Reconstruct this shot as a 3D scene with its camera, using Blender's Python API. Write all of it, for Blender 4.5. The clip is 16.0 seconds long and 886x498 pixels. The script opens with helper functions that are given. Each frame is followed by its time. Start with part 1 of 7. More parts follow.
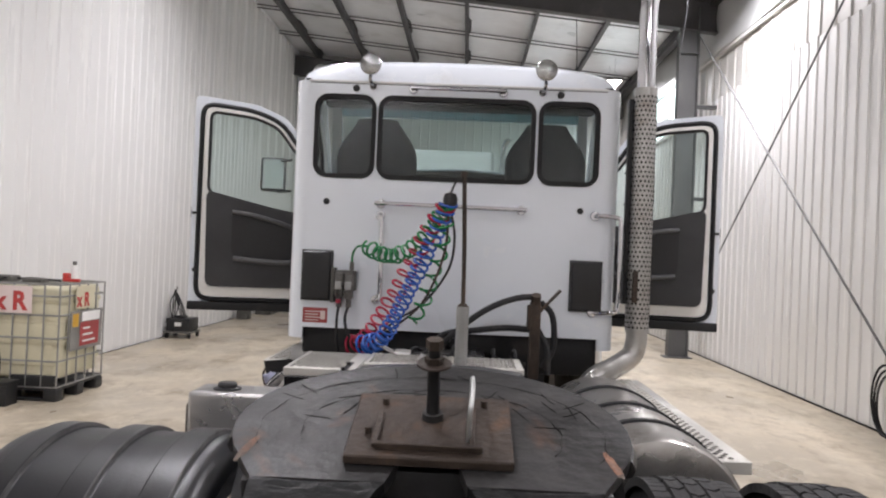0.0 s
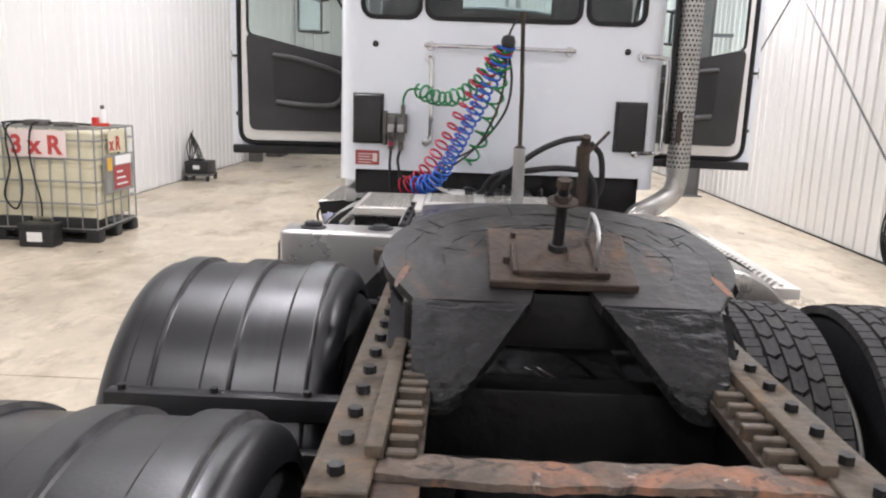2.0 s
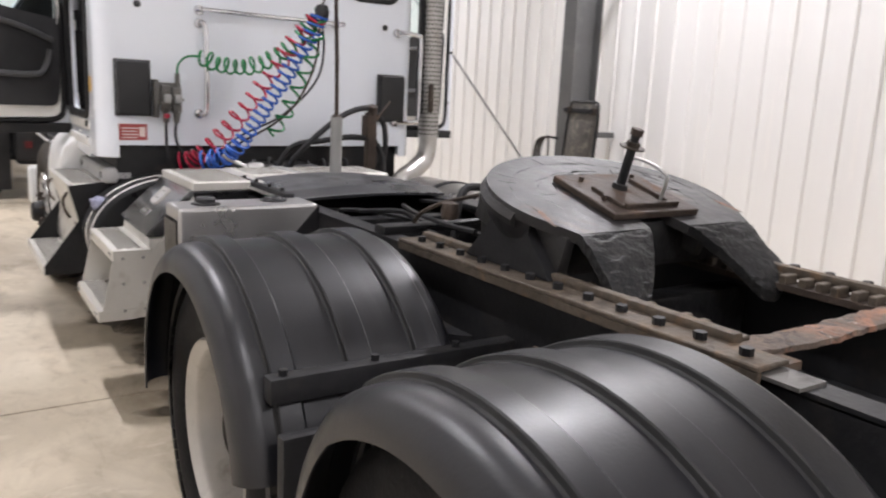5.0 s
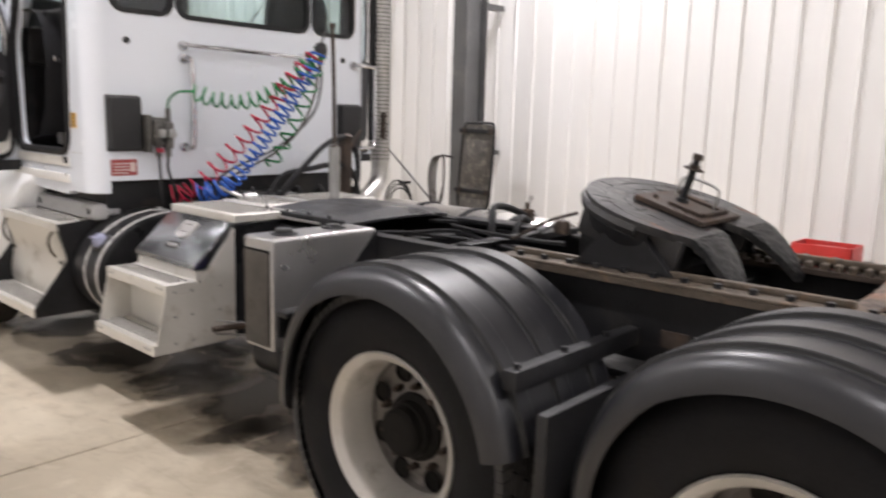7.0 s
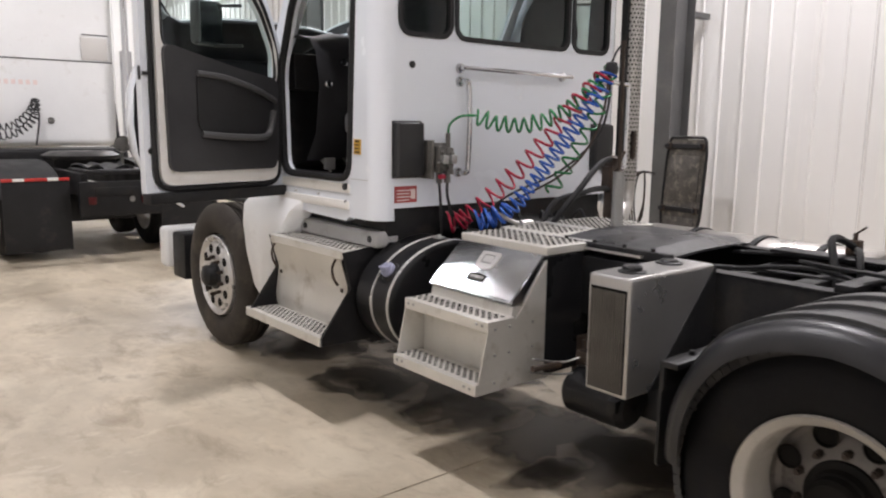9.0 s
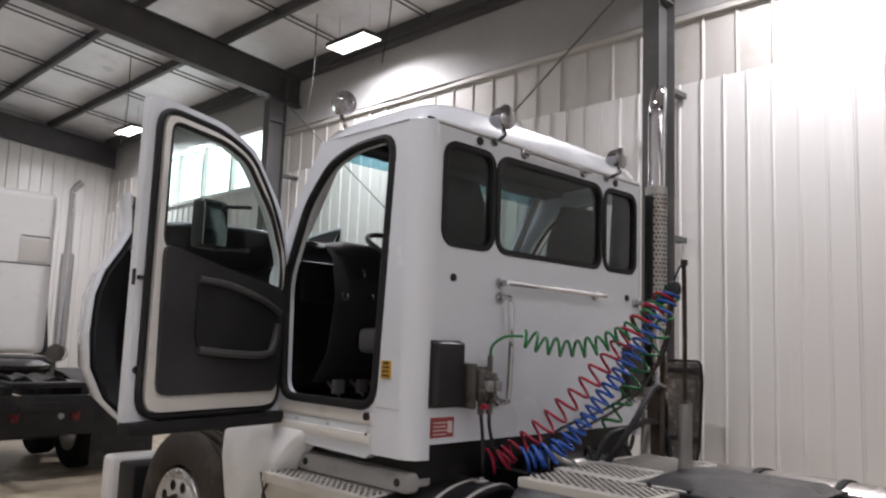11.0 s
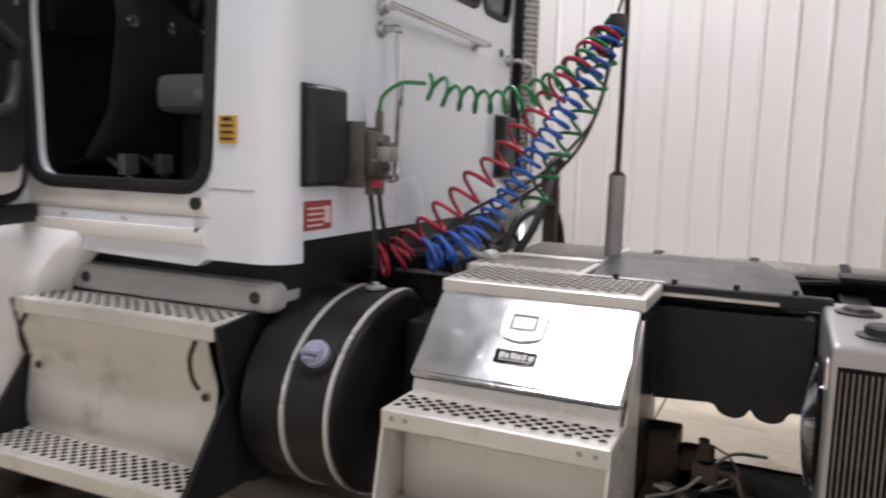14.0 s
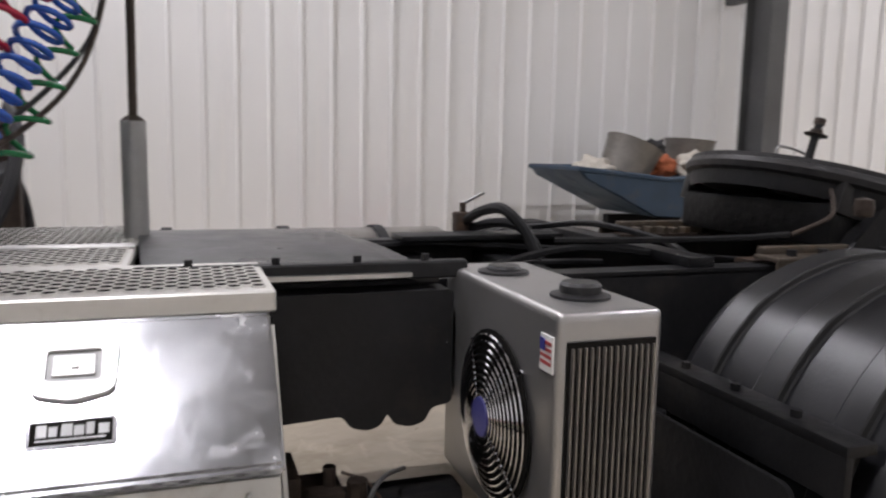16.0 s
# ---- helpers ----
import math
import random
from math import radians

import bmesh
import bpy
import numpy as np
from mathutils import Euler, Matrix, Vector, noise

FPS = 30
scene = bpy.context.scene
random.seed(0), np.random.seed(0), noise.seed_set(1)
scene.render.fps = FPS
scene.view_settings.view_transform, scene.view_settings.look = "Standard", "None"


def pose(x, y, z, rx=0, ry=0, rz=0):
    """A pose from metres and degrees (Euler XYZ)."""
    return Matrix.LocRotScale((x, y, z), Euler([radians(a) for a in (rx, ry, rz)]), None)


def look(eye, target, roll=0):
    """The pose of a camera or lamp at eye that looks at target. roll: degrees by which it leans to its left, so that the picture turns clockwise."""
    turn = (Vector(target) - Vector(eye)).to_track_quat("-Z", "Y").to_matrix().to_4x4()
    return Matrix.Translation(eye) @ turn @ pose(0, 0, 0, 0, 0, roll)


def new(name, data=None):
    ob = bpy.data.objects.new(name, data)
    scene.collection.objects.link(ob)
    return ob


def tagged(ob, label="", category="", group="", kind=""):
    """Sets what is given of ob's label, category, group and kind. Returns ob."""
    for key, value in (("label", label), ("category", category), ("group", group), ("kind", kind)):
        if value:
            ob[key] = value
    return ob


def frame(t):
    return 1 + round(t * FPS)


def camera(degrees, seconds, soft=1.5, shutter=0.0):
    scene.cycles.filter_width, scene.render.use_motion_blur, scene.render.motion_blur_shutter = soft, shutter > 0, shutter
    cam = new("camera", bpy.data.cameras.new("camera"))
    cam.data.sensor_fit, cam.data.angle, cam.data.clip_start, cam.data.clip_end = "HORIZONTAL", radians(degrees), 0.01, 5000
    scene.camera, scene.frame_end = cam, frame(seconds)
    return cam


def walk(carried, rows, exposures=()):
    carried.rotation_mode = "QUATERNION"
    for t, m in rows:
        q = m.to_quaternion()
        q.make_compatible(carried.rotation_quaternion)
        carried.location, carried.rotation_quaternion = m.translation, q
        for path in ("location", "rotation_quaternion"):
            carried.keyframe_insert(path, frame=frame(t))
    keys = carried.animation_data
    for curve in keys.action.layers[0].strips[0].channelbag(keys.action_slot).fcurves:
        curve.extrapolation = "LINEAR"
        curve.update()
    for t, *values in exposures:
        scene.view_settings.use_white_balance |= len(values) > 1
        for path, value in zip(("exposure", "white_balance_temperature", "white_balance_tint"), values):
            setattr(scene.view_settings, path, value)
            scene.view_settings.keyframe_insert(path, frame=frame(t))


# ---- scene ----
cam = camera(60.3, 16.0, 2.1, 0.4)
PATH = [
    (0, (0.012, 0.102, 1.705), (-0.05, 2.101, 1.721), 2.4),
    (0.5, (-0.123, 0.011, 1.687), (-0.143, 2.011, 1.708), 2.5),
    (1, (-0.218, -0.042, 1.704), (-0.248, 1.958, 1.722), 2.4),
    (1.5, (-0.284, -0.052, 1.71), (-0.313, 1.933, 1.465), 2.2),
    (2, (-0.314, -0.094, 1.713), (-0.352, 1.866, 1.316), 2.0),
    (2.5, (-0.482, -0.051, 1.639), (-0.527, 1.908, 1.236), 2.2),
    (3, (-0.788, -0.007, 1.625), (-0.847, 1.95, 1.216), 2.2),
    (3.5, (-1.119, -0.058, 1.579), (-1.052, 1.899, 1.174), 2.2),
    (4, (-1.379, -0.064, 1.537), (-0.947, 1.85, 1.152), 2.0),
    (4.5, (-1.605, 0.048, 1.558), (-0.825, 1.846, 1.159), 2.1),
    (4.7, (-1.695, 0.097, 1.572), (-0.785, 1.832, 1.172), 2.4),
    (6.8, (-2.861, 0.501, 1.617), (-1.368, 1.783, 1.259), 1.8),
    (7, (-2.945, 0.542, 1.627), (-1.484, 1.865, 1.289), 1.6),
    (7.5, (-3.127, 0.653, 1.695), (-1.89, 2.195, 1.389), 1.6),
    (8, (-3.258, 0.809, 1.68), (-2.072, 2.391, 1.379), 1.6),
    (10.3, (-3.654, 2.153, 1.745), (-2.202, 3.504, 1.488), 1.5),
    (10.5, (-3.625, 2.191, 1.765), (-2.176, 3.566, 1.651), 2.1),
    (11, (-3.551, 2.28, 1.709), (-2.146, 3.683, 1.945), 2.1),
    (11.5, (-3.522, 2.45, 1.693), (-2.15, 3.877, 1.973), 2.3),
    (12, (-3.481, 2.631, 1.64), (-2.117, 4.082, 1.828), 2.2),
    (12.1, (-3.459, 2.678, 1.638), (-2.095, 4.138, 1.726), 1.7),
    (12.5, (-3.37, 2.953, 1.587), (-1.991, 4.385, 1.371), 1.8),
    (13, (-3.232, 3.158, 1.533), (-1.814, 4.544, 1.267), 1.7),
    (13.5, (-3.094, 3.338, 1.505), (-1.467, 4.472, 1.252), 1.8),
    (14, (-2.979, 3.502, 1.502), (-1.168, 4.315, 1.255), 1.7),
    (14.5, (-2.782, 3.636, 1.442), (-0.848, 4.087, 1.201), 1.6),
    (15, (-2.572, 3.737, 1.417), (-0.59, 3.82, 1.168), 1.4),
    (15.5, (-2.411, 3.852, 1.37), (-0.448, 3.568, 1.116), 1.2),
    (16, (-2.233, 3.985, 1.379), (-0.356, 3.345, 1.121), 1.1),
]
walk(cam, [(t, look(eye, target, roll)) for t, eye, target, roll in PATH],
     [(0, 0, 6550, 10.5), (1, -.04, 6500, 10), (1.5, .06, 6500, 10), (2, .55, 6500, 10), (3.5, .52, 6550, 10), (4.5, .48, 6550, 10.5), (7, .5, 6700, 11), (8, .28, 6700, 11), (10.5, -.25, 6700, 11),
      (11.2, -.66, 6650, 12), (12, -.70, 6600, 12.5), (12.6, -.02, 6600, 13), (13.4, .28, 6600, 13), (14, .04, 6550, 12), (15, -.30, 6500, 11.5), (16, -.22, 6450, 11.5)])

# ---- light ----
world = bpy.data.worlds.new("world")
scene.world = world
world.use_nodes = True
wn = world.node_tree.nodes
sky = wn.new("ShaderNodeTexSky")
sky.sky_type, sky.sun_disc = 'NISHITA', False
sky.sun_elevation, sky.sun_rotation = radians(35), radians(200)
world.node_tree.links.new(sky.outputs[0], wn["Background"].inputs[0])
wn["Background"].inputs[1].default_value = 0.1
LAMP_WATTS = 215
LAMP_SPOTS = [(3.6, y) for y in (-5.5, 4.7, 11.6, 20.0)] + [(-2.4, y) for y in (-7.8, -1.3, 5.2, 11.7)]
scene.view_settings.exposure = 0.0


# ---- materials ----
def mat(name, col, rough=0.5, metal=0.0, var=0.12, scale=3.0, fine=40.0, bump=0.0, bscale=60.0,
        coat=0.0, dirt=None, dirt_amount=0.0, dirt_scale=2.0, rvar=0.1, per_piece=0.0, stretch=(1, 1, 1)):
    m = bpy.data.materials.new(name)
    m.use_nodes = True
    nt = m.node_tree
    N, L = nt.nodes, nt.links
    b = N["Principled BSDF"]
    tc = N.new("ShaderNodeTexCoord")
    mp = N.new("ShaderNodeMapping")
    mp.inputs["Scale"].default_value = stretch
    L.new(tc.outputs["Object"], mp.inputs["Vector"])

    def nz(sc, det=4.0):
        n = N.new("ShaderNodeTexNoise")
        n.inputs["Scale"].default_value, n.inputs["Detail"].default_value = sc, det
        L.new(mp.outputs[0], n.inputs["Vector"])
        return n

    def mix(fac, a, c):
        x = N.new("ShaderNodeMix")
        x.data_type = 'RGBA'
        for sock, val in ((x.inputs[0], fac), (x.inputs[6], a), (x.inputs[7], c)):
            if isinstance(val, (tuple, float, int)):
                sock.default_value = (*val, 1) if isinstance(val, tuple) else val
            else:
                L.new(val, sock)
        return x.outputs[2]

    def ramp(src, lo, hi, a=0.0, c=1.0):
        r = N.new("ShaderNodeMapRange")
        r.inputs[1].default_value, r.inputs[2].default_value = lo, hi
        r.inputs[3].default_value, r.inputs[4].default_value = a, c
        L.new(src, r.inputs[0])
        return r.outputs[0]

    big, small = nz(scale), nz(fine, 3.0)
    lo = tuple(max(0.0, c * (1 - var)) for c in col)
    hi = tuple(min(1.0, c * (1 + var)) for c in col)
    colour = mix(ramp(big.outputs[0], 0.3, 0.7), lo, hi)
    colour = mix(ramp(small.outputs[0], 0.35, 0.75, 0.0, var * 1.2), colour, tuple(c * 0.6 for c in col))
    if per_piece:
        oi = N.new("ShaderNodeObjectInfo")
        colour = mix(ramp(oi.outputs["Random"], 0, 1, 0, per_piece), colour, tuple(c * 0.7 for c in col))
    rough_out = ramp(big.outputs[0], 0.3, 0.7, max(0.02, rough - rvar), min(1.0, rough + rvar))
    if dirt:
        d = nz(dirt_scale, 6.0)
        d.inputs["Roughness"].default_value = 0.65
        f = ramp(d.outputs[0], 0.62 - 0.25 * dirt_amount, 0.78 - 0.2 * dirt_amount, 0.0, min(1.0, 0.4 + dirt_amount))
        colour = mix(f, colour, dirt)
        r2 = N.new("ShaderNodeMix")
        L.new(f, r2.inputs[0])
        L.new(rough_out, r2.inputs[2])
        r2.inputs[3].default_value = min(1.0, rough + 0.3)
        rough_out = r2.outputs[0]
    L.new(colour, b.inputs["Base Color"])
    L.new(rough_out, b.inputs["Roughness"])
    b.inputs["Metallic"].default_value = metal
    if coat:
        b.inputs["Coat Weight"].default_value, b.inputs["Coat Roughness"].default_value = coat, 0.08
    if bump:
        bm_ = N.new("ShaderNodeBump")
        bm_.inputs["Strength"].default_value, bm_.inputs["Distance"].default_value = bump, 0.01
        L.new(nz(bscale, 5.0).outputs[0], bm_.inputs["Height"])
        L.new(bm_.outputs[0], b.inputs["Normal"])
    return m


def glass(name, tint, gloss=0.06):
    m = bpy.data.materials.new(name)
    m.use_nodes = True
    N, L = m.node_tree.nodes, m.node_tree.links
    N.remove(N["Principled BSDF"])
    t, g, x = N.new("ShaderNodeBsdfTransparent"), N.new("ShaderNodeBsdfGlossy"), N.new("ShaderNodeMixShader")
    lw, pw, f = N.new("ShaderNodeLayerWeight"), N.new("ShaderNodeMath"), N.new("ShaderNodeMath")
    pw.operation, f.operation = 'POWER', 'MULTIPLY_ADD'
    pw.inputs[1].default_value = 4.0
    f.inputs[1].default_value, f.inputs[2].default_value = 0.6, 0.035
    L.new(lw.outputs["Facing"], pw.inputs[0])
    L.new(pw.outputs[0], f.inputs[0])
    t.inputs[0].default_value = (*tint, 1)
    g.inputs["Roughness"].default_value = gloss
    L.new(f.outputs[0], x.inputs[0])
    L.new(t.outputs[0], x.inputs[1])
    L.new(g.outputs[0], x.inputs[2])
    L.new(x.outputs[0], N["Material Output"].inputs[0])
    return m


def glow(name, col, strength):
    m = bpy.data.materials.new(name)
    m.use_nodes = True
    b = m.node_tree.nodes["Principled BSDF"]
    b.inputs["Emission Color"].default_value, b.inputs["Emission Strength"].default_value = (*col, 1), strength
    return m


M = dict(
    liner=mat("liner_steel", (0.80, 0.795, 0.78), 0.27, 0, 0.03, 0.6, 9, 0.03, 6, dirt=(0.66, 0.64, 0.60), dirt_amount=0.12, dirt_scale=5.0, per_piece=0.06, stretch=(1, 1, 0.06)),
    liner_old=mat("upper_liner", (0.56, 0.545, 0.515), 0.45, 0, 0.06, 0.8, 9, 0.08, 5, dirt=(0.45, 0.42, 0.36), dirt_amount=0.2, dirt_scale=1.5),
    vinyl=mat("insulation_vinyl", (0.82, 0.83, 0.85), 0.36, 0, 0.10, 0.9, 7, 0.5, 2.2, dirt=(0.42, 0.41, 0.39), dirt_amount=0.15, dirt_scale=0.7),
    greyvinyl=mat("wall_insulation", (0.42, 0.42, 0.415), 0.5, 0, 0.10, 0.7, 8, 0.3, 2.5),
    steel=mat("primed_steel", (0.055, 0.053, 0.055), 0.55, 0, 0.25, 2, 30, 0.1, 40, dirt=(0.12, 0.11, 0.10), dirt_amount=0.1),
    column=mat("column_steel", (0.10, 0.10, 0.10), 0.5, 0, 0.2, 2, 30, 0.1, 40, dirt=(0.2, 0.19, 0.17), dirt_amount=0.15),
    floor=mat("sealed_concrete", (0.49, 0.425, 0.325), 0.40, 0, 0.24, 0.9, 9, 0.08, 14, dirt=(0.30, 0.245, 0.175), dirt_amount=0.45, dirt_scale=1.5, rvar=0.14, stretch=(1.0, 0.6, 1)),
    joint=mat("joint_dirt", (0.07, 0.06, 0.05), 0.9, 0, 0.2),
    paint=mat("white_cab_paint", (0.75, 0.79, 0.845), 0.25, 0, 0.015, 1.2, 30, 0.0, 20, coat=0.6, rvar=0.05, dirt=(0.60, 0.59, 0.56), dirt_amount=0.05, dirt_scale=3),
    innerpaint=mat("white_sill_paint", (0.76, 0.75, 0.72), 0.35, 0, 0.03, 2, 30, 0.0, 20, coat=0.3, dirt=(0.45, 0.42, 0.36), dirt_amount=0.1, dirt_scale=7),
    plasticwhite=mat("white_moulded_plastic", (0.74, 0.745, 0.74), 0.45, 0, 0.03, 2, 25, 0.03, 30, dirt=(0.5, 0.47, 0.42), dirt_amount=0.12, dirt_scale=4),
    rubber=mat("black_rubber", (0.018, 0.018, 0.019), 0.62, 0, 0.3, 5, 60, 0.1, 70, dirt=(0.06, 0.055, 0.05), dirt_amount=0.2, dirt_scale=5),
    tyre=mat("tyre_rubber", (0.011, 0.011, 0.012), 0.7, 0, 0.3, 6, 70, 0.2, 80, dirt=(0.022, 0.020, 0.018), dirt_amount=0.35, dirt_scale=5),
    fender=mat("fender_plastic", (0.0045, 0.0047, 0.0065), 0.37, 0, 0.25, 4, 60, 0.05, 120, dirt=(0.016, 0.0155, 0.0165), dirt_amount=0.22, dirt_scale=3.0, rvar=0.06),
    black=mat("black_plastic", (0.022, 0.022, 0.023), 0.42, 0, 0.2, 4, 60, 0.08, 150),
    trim=mat("dark_grey_trim", (0.038, 0.038, 0.040), 0.42, 0, 0.2, 4, 80, 0.12, 200),
    trimdark=mat("cab_interior", (0.034, 0.034, 0.037), 0.55, 0, 0.2, 4, 60, 0.1, 90),
    fabric=mat("seat_fabric", (0.022, 0.023, 0.025), 0.9, 0, 0.15, 5, 120, 0.25, 300),
    frame=mat("black_frame_paint", (0.014, 0.014, 0.015), 0.46, 0, 0.4, 3, 40, 0.15, 50, dirt=(0.042, 0.037, 0.032), dirt_amount=0.3, dirt_scale=4),
    grease=mat("greasy_plate", (0.028, 0.027, 0.027), 0.42, 0.1, 0.3, 5, 45, 0.4, 22, dirt=(0.065, 0.061, 0.057), dirt_amount=0.38, dirt_scale=4, rvar=0.14),
    rust=mat("rusty_steel", (0.105, 0.078, 0.060), 0.70, 0.1, 0.5, 14, 80, 0.6, 55, dirt=(0.23, 0.115, 0.065), dirt_amount=0.25, dirt_scale=8),
    rustdark=mat("dirty_brown_steel", (0.060, 0.045, 0.036), 0.6, 0.3, 0.4, 9, 60, 0.4, 50, dirt=(0.15, 0.085, 0.05), dirt_amount=0.25, dirt_scale=9),
    slider=mat("slider_rail_steel", (0.098, 0.079, 0.060), 0.6, 0.3, 0.35, 8, 50, 0.35, 50, dirt=(0.035, 0.028, 0.024), dirt_amount=0.4, dirt_scale=8),
    alu=mat("aluminium", (0.58, 0.575, 0.555), 0.38, 0.85, 0.08, 5, 60, 0.06, 90, dirt=(0.32, 0.29, 0.24), dirt_amount=0.25, dirt_scale=5),
    polish=mat("polished_aluminium", (0.47, 0.475, 0.49), 0.18, 1.0, 0.12, 7, 40, 0.05, 26, dirt=(0.36, 0.35, 0.34), dirt_amount=0.28, dirt_scale=9, rvar=0.035),
    brushed=mat("brushed_cooler_metal", (0.42, 0.413, 0.405), 0.34, 0.80, 0.05, 3, 60, 0.03, 120, dirt=(0.24, 0.22, 0.20), dirt_amount=0.1, dirt_scale=5),
    chrome=mat("chrome", (0.54, 0.54, 0.555), 0.07, 1.0, 0.03, 8, 60, 0.0, 60, rvar=0.03),
    galv=mat("muffler_steel", (0.42, 0.41, 0.39), 0.38, 0.9, 0.15, 6, 40, 0.1, 40, dirt=(0.22, 0.17, 0.12), dirt_amount=0.3, dirt_scale=5),
    blacktank=mat("black_tank_paint", (0.013, 0.013, 0.014), 0.34, 0, 0.2, 3, 40, 0.04, 50, dirt=(0.028, 0.026, 0.023), dirt_amount=0.2, dirt_scale=4),
    wheelalu=mat("wheel_aluminium", (0.56, 0.55, 0.54), 0.33, 0.55, 0.06, 5, 60, 0.03, 60, dirt=(0.40, 0.36, 0.30), dirt_amount=0.2, dirt_scale=8),
    dustytyre=mat("dusty_tyre_rubber", (0.046, 0.040, 0.034), 0.8, 0, 0.3, 6, 70, 0.2, 80, dirt=(0.10, 0.086, 0.07), dirt_amount=0.35, dirt_scale=4),
    stepalu=mat("matt_step_aluminium", (0.63, 0.615, 0.575), 0.40, 0.5, 0.06, 4, 60, 0.04, 70, dirt=(0.36, 0.32, 0.26), dirt_amount=0.25, dirt_scale=6),
    greyrail=mat("grey_moulded_plastic", (0.40, 0.40, 0.395), 0.42, 0, 0.06, 3, 40, 0.03, 60, dirt=(0.22, 0.20, 0.18), dirt_amount=0.2, dirt_scale=4),
    tankalu=mat("dull_polished_tank", (0.37, 0.355, 0.335), 0.30, 0.9, 0.12, 4, 40, 0.03, 30, dirt=(0.20, 0.175, 0.145), dirt_amount=0.35, dirt_scale=5, rvar=0.06),
    tread=mat("dusty_tread_rubber", (0.046, 0.045, 0.045), 0.75, 0, 0.3, 8, 70, 0.2, 80, dirt=(0.095, 0.088, 0.079), dirt_amount=0.3, dirt_scale=6),
    # Pale plastic for the lamp-facing ridge edges: their light is in the colour.
    litedge=mat("lit_plastic_edge", (0.10, 0.098, 0.097), 0.40, 0, 0.4, 14, 60, 0.05, 100, dirt=(0.012, 0.012, 0.012), dirt_amount=0.45, dirt_scale=6),
    greyfabric=mat("grey_seat_cloth", (0.10, 0.10, 0.105), 0.9, 0, 0.15, 5, 120, 0.25, 300),
    hole=mat("dark_hole", (0.012, 0.011, 0.010), 0.8, 0, 0.2),
    rim=mat("painted_rim", (0.46, 0.44, 0.405), 0.42, 0.2, 0.08, 6, 40, 0.05, 50, dirt=(0.25, 0.22, 0.18), dirt_amount=0.3, dirt_scale=7),
    red=mat("red_plastic", (0.50, 0.035, 0.03), 0.38, 0, 0.12, 6, 50),
    redlabel=mat("red_sticker", (0.33, 0.05, 0.05), 0.5, 0, 0.1, 8, 50),
    pinkwhite=mat("sticker_white", (0.72, 0.60, 0.57), 0.5, 0, 0.05),
    redhose=mat("red_hose", (0.34, 0.018, 0.045), 0.2, 0, 0.12, 6, 50),
    bluehose=mat("blue_hose", (0.025, 0.095, 0.40), 0.2, 0, 0.15, 6, 50),
    greenhose=mat("green_hose", (0.012, 0.16, 0.05), 0.2, 0, 0.15, 6, 50),
    yellow=mat("yellow_sticker", (0.62, 0.36, 0.05), 0.5, 0, 0.1, 8, 50),
    ibc=mat("milky_tank_plastic", (0.62, 0.58, 0.42), 0.42, 0, 0.08, 2.5, 30, 0.08, 9, dirt=(0.42, 0.36, 0.22), dirt_amount=0.15, dirt_scale=2.5),
    cage=mat("galvanised_cage", (0.33, 0.33, 0.32), 0.45, 0.7, 0.12, 6, 60),
    white=mat("white_paper", (0.78, 0.78, 0.76), 0.6, 0, 0.05),
    redpaint=mat("red_spray_paint", (0.46, 0.05, 0.045), 0.6, 0, 0.2, 14, 60),
    bluebin=mat("blue_painted_steel", (0.020, 0.045, 0.080), 0.5, 0.1, 0.25, 5, 40, 0.1, 40, dirt=(0.08, 0.07, 0.06), dirt_amount=0.3, dirt_scale=5),
    bluebarrel=mat("blue_barrel_plastic", (0.025, 0.06, 0.24), 0.4, 0, 0.15, 3, 40),
    tin=mat("battered_bucket_metal", (0.22, 0.205, 0.185), 0.5, 0.6, 0.25, 8, 50, 0.3, 30, dirt=(0.12, 0.10, 0.08), dirt_amount=0.3, dirt_scale=8),
    rag=mat("dirty_cloth", (0.55, 0.51, 0.44), 0.9, 0, 0.2, 9, 60, 0.4, 40),
    orange=mat("orange_cloth", (0.42, 0.12, 0.05), 0.9, 0, 0.2, 9, 60, 0.3, 40),
    cabinet=mat("stained_grey_steel", (0.12, 0.115, 0.105), 0.6, 0.2, 0.35, 5, 40, 0.2, 30, dirt=(0.035, 0.032, 0.03), dirt_amount=0.4, dirt_scale=6),
    creeper=mat("stained_creeper_board", (0.075, 0.068, 0.060), 0.55, 0.1, 0.5, 9, 40, 0.4, 40, dirt=(0.24, 0.215, 0.18), dirt_amount=0.42, dirt_scale=11),
    midtrim=mat("mid_grey_trim", (0.060, 0.060, 0.062), 0.45, 0, 0.12, 4, 80, 0.08, 200),
    caked=mat("caked_grease", (0.012, 0.012, 0.0125), 0.40, 0.0, 0.3, 9, 60, 0.9, 42, dirt=(0.032, 0.031, 0.030), dirt_amount=0.30, dirt_scale=14, rvar=0.08, stretch=(0.7, 1, 1)),
    # Black for the ridge edges turned away: their shade is in the colour.
    groove=mat("shaded_black_groove", (0.006, 0.006, 0.006), 0.7, 0, 0.3, 9, 60),
    # Grimy disc, also darkened in colour for the shade deep in the rim.
    rimdisc=mat("grimy_shaded_disc", (0.17, 0.155, 0.14), 0.55, 0.1, 0.25, 8, 50, 0.1, 50, dirt=(0.035, 0.03, 0.026), dirt_amount=0.4, dirt_scale=9),
    # Chrome for the work lamps, dark reflections put into its base colour.
    lampchrome=mat("darkened_chrome", (0.36, 0.36, 0.37), 0.06, 1.0, 0.1, 8, 60, 0.0, 60, rvar=0.02),
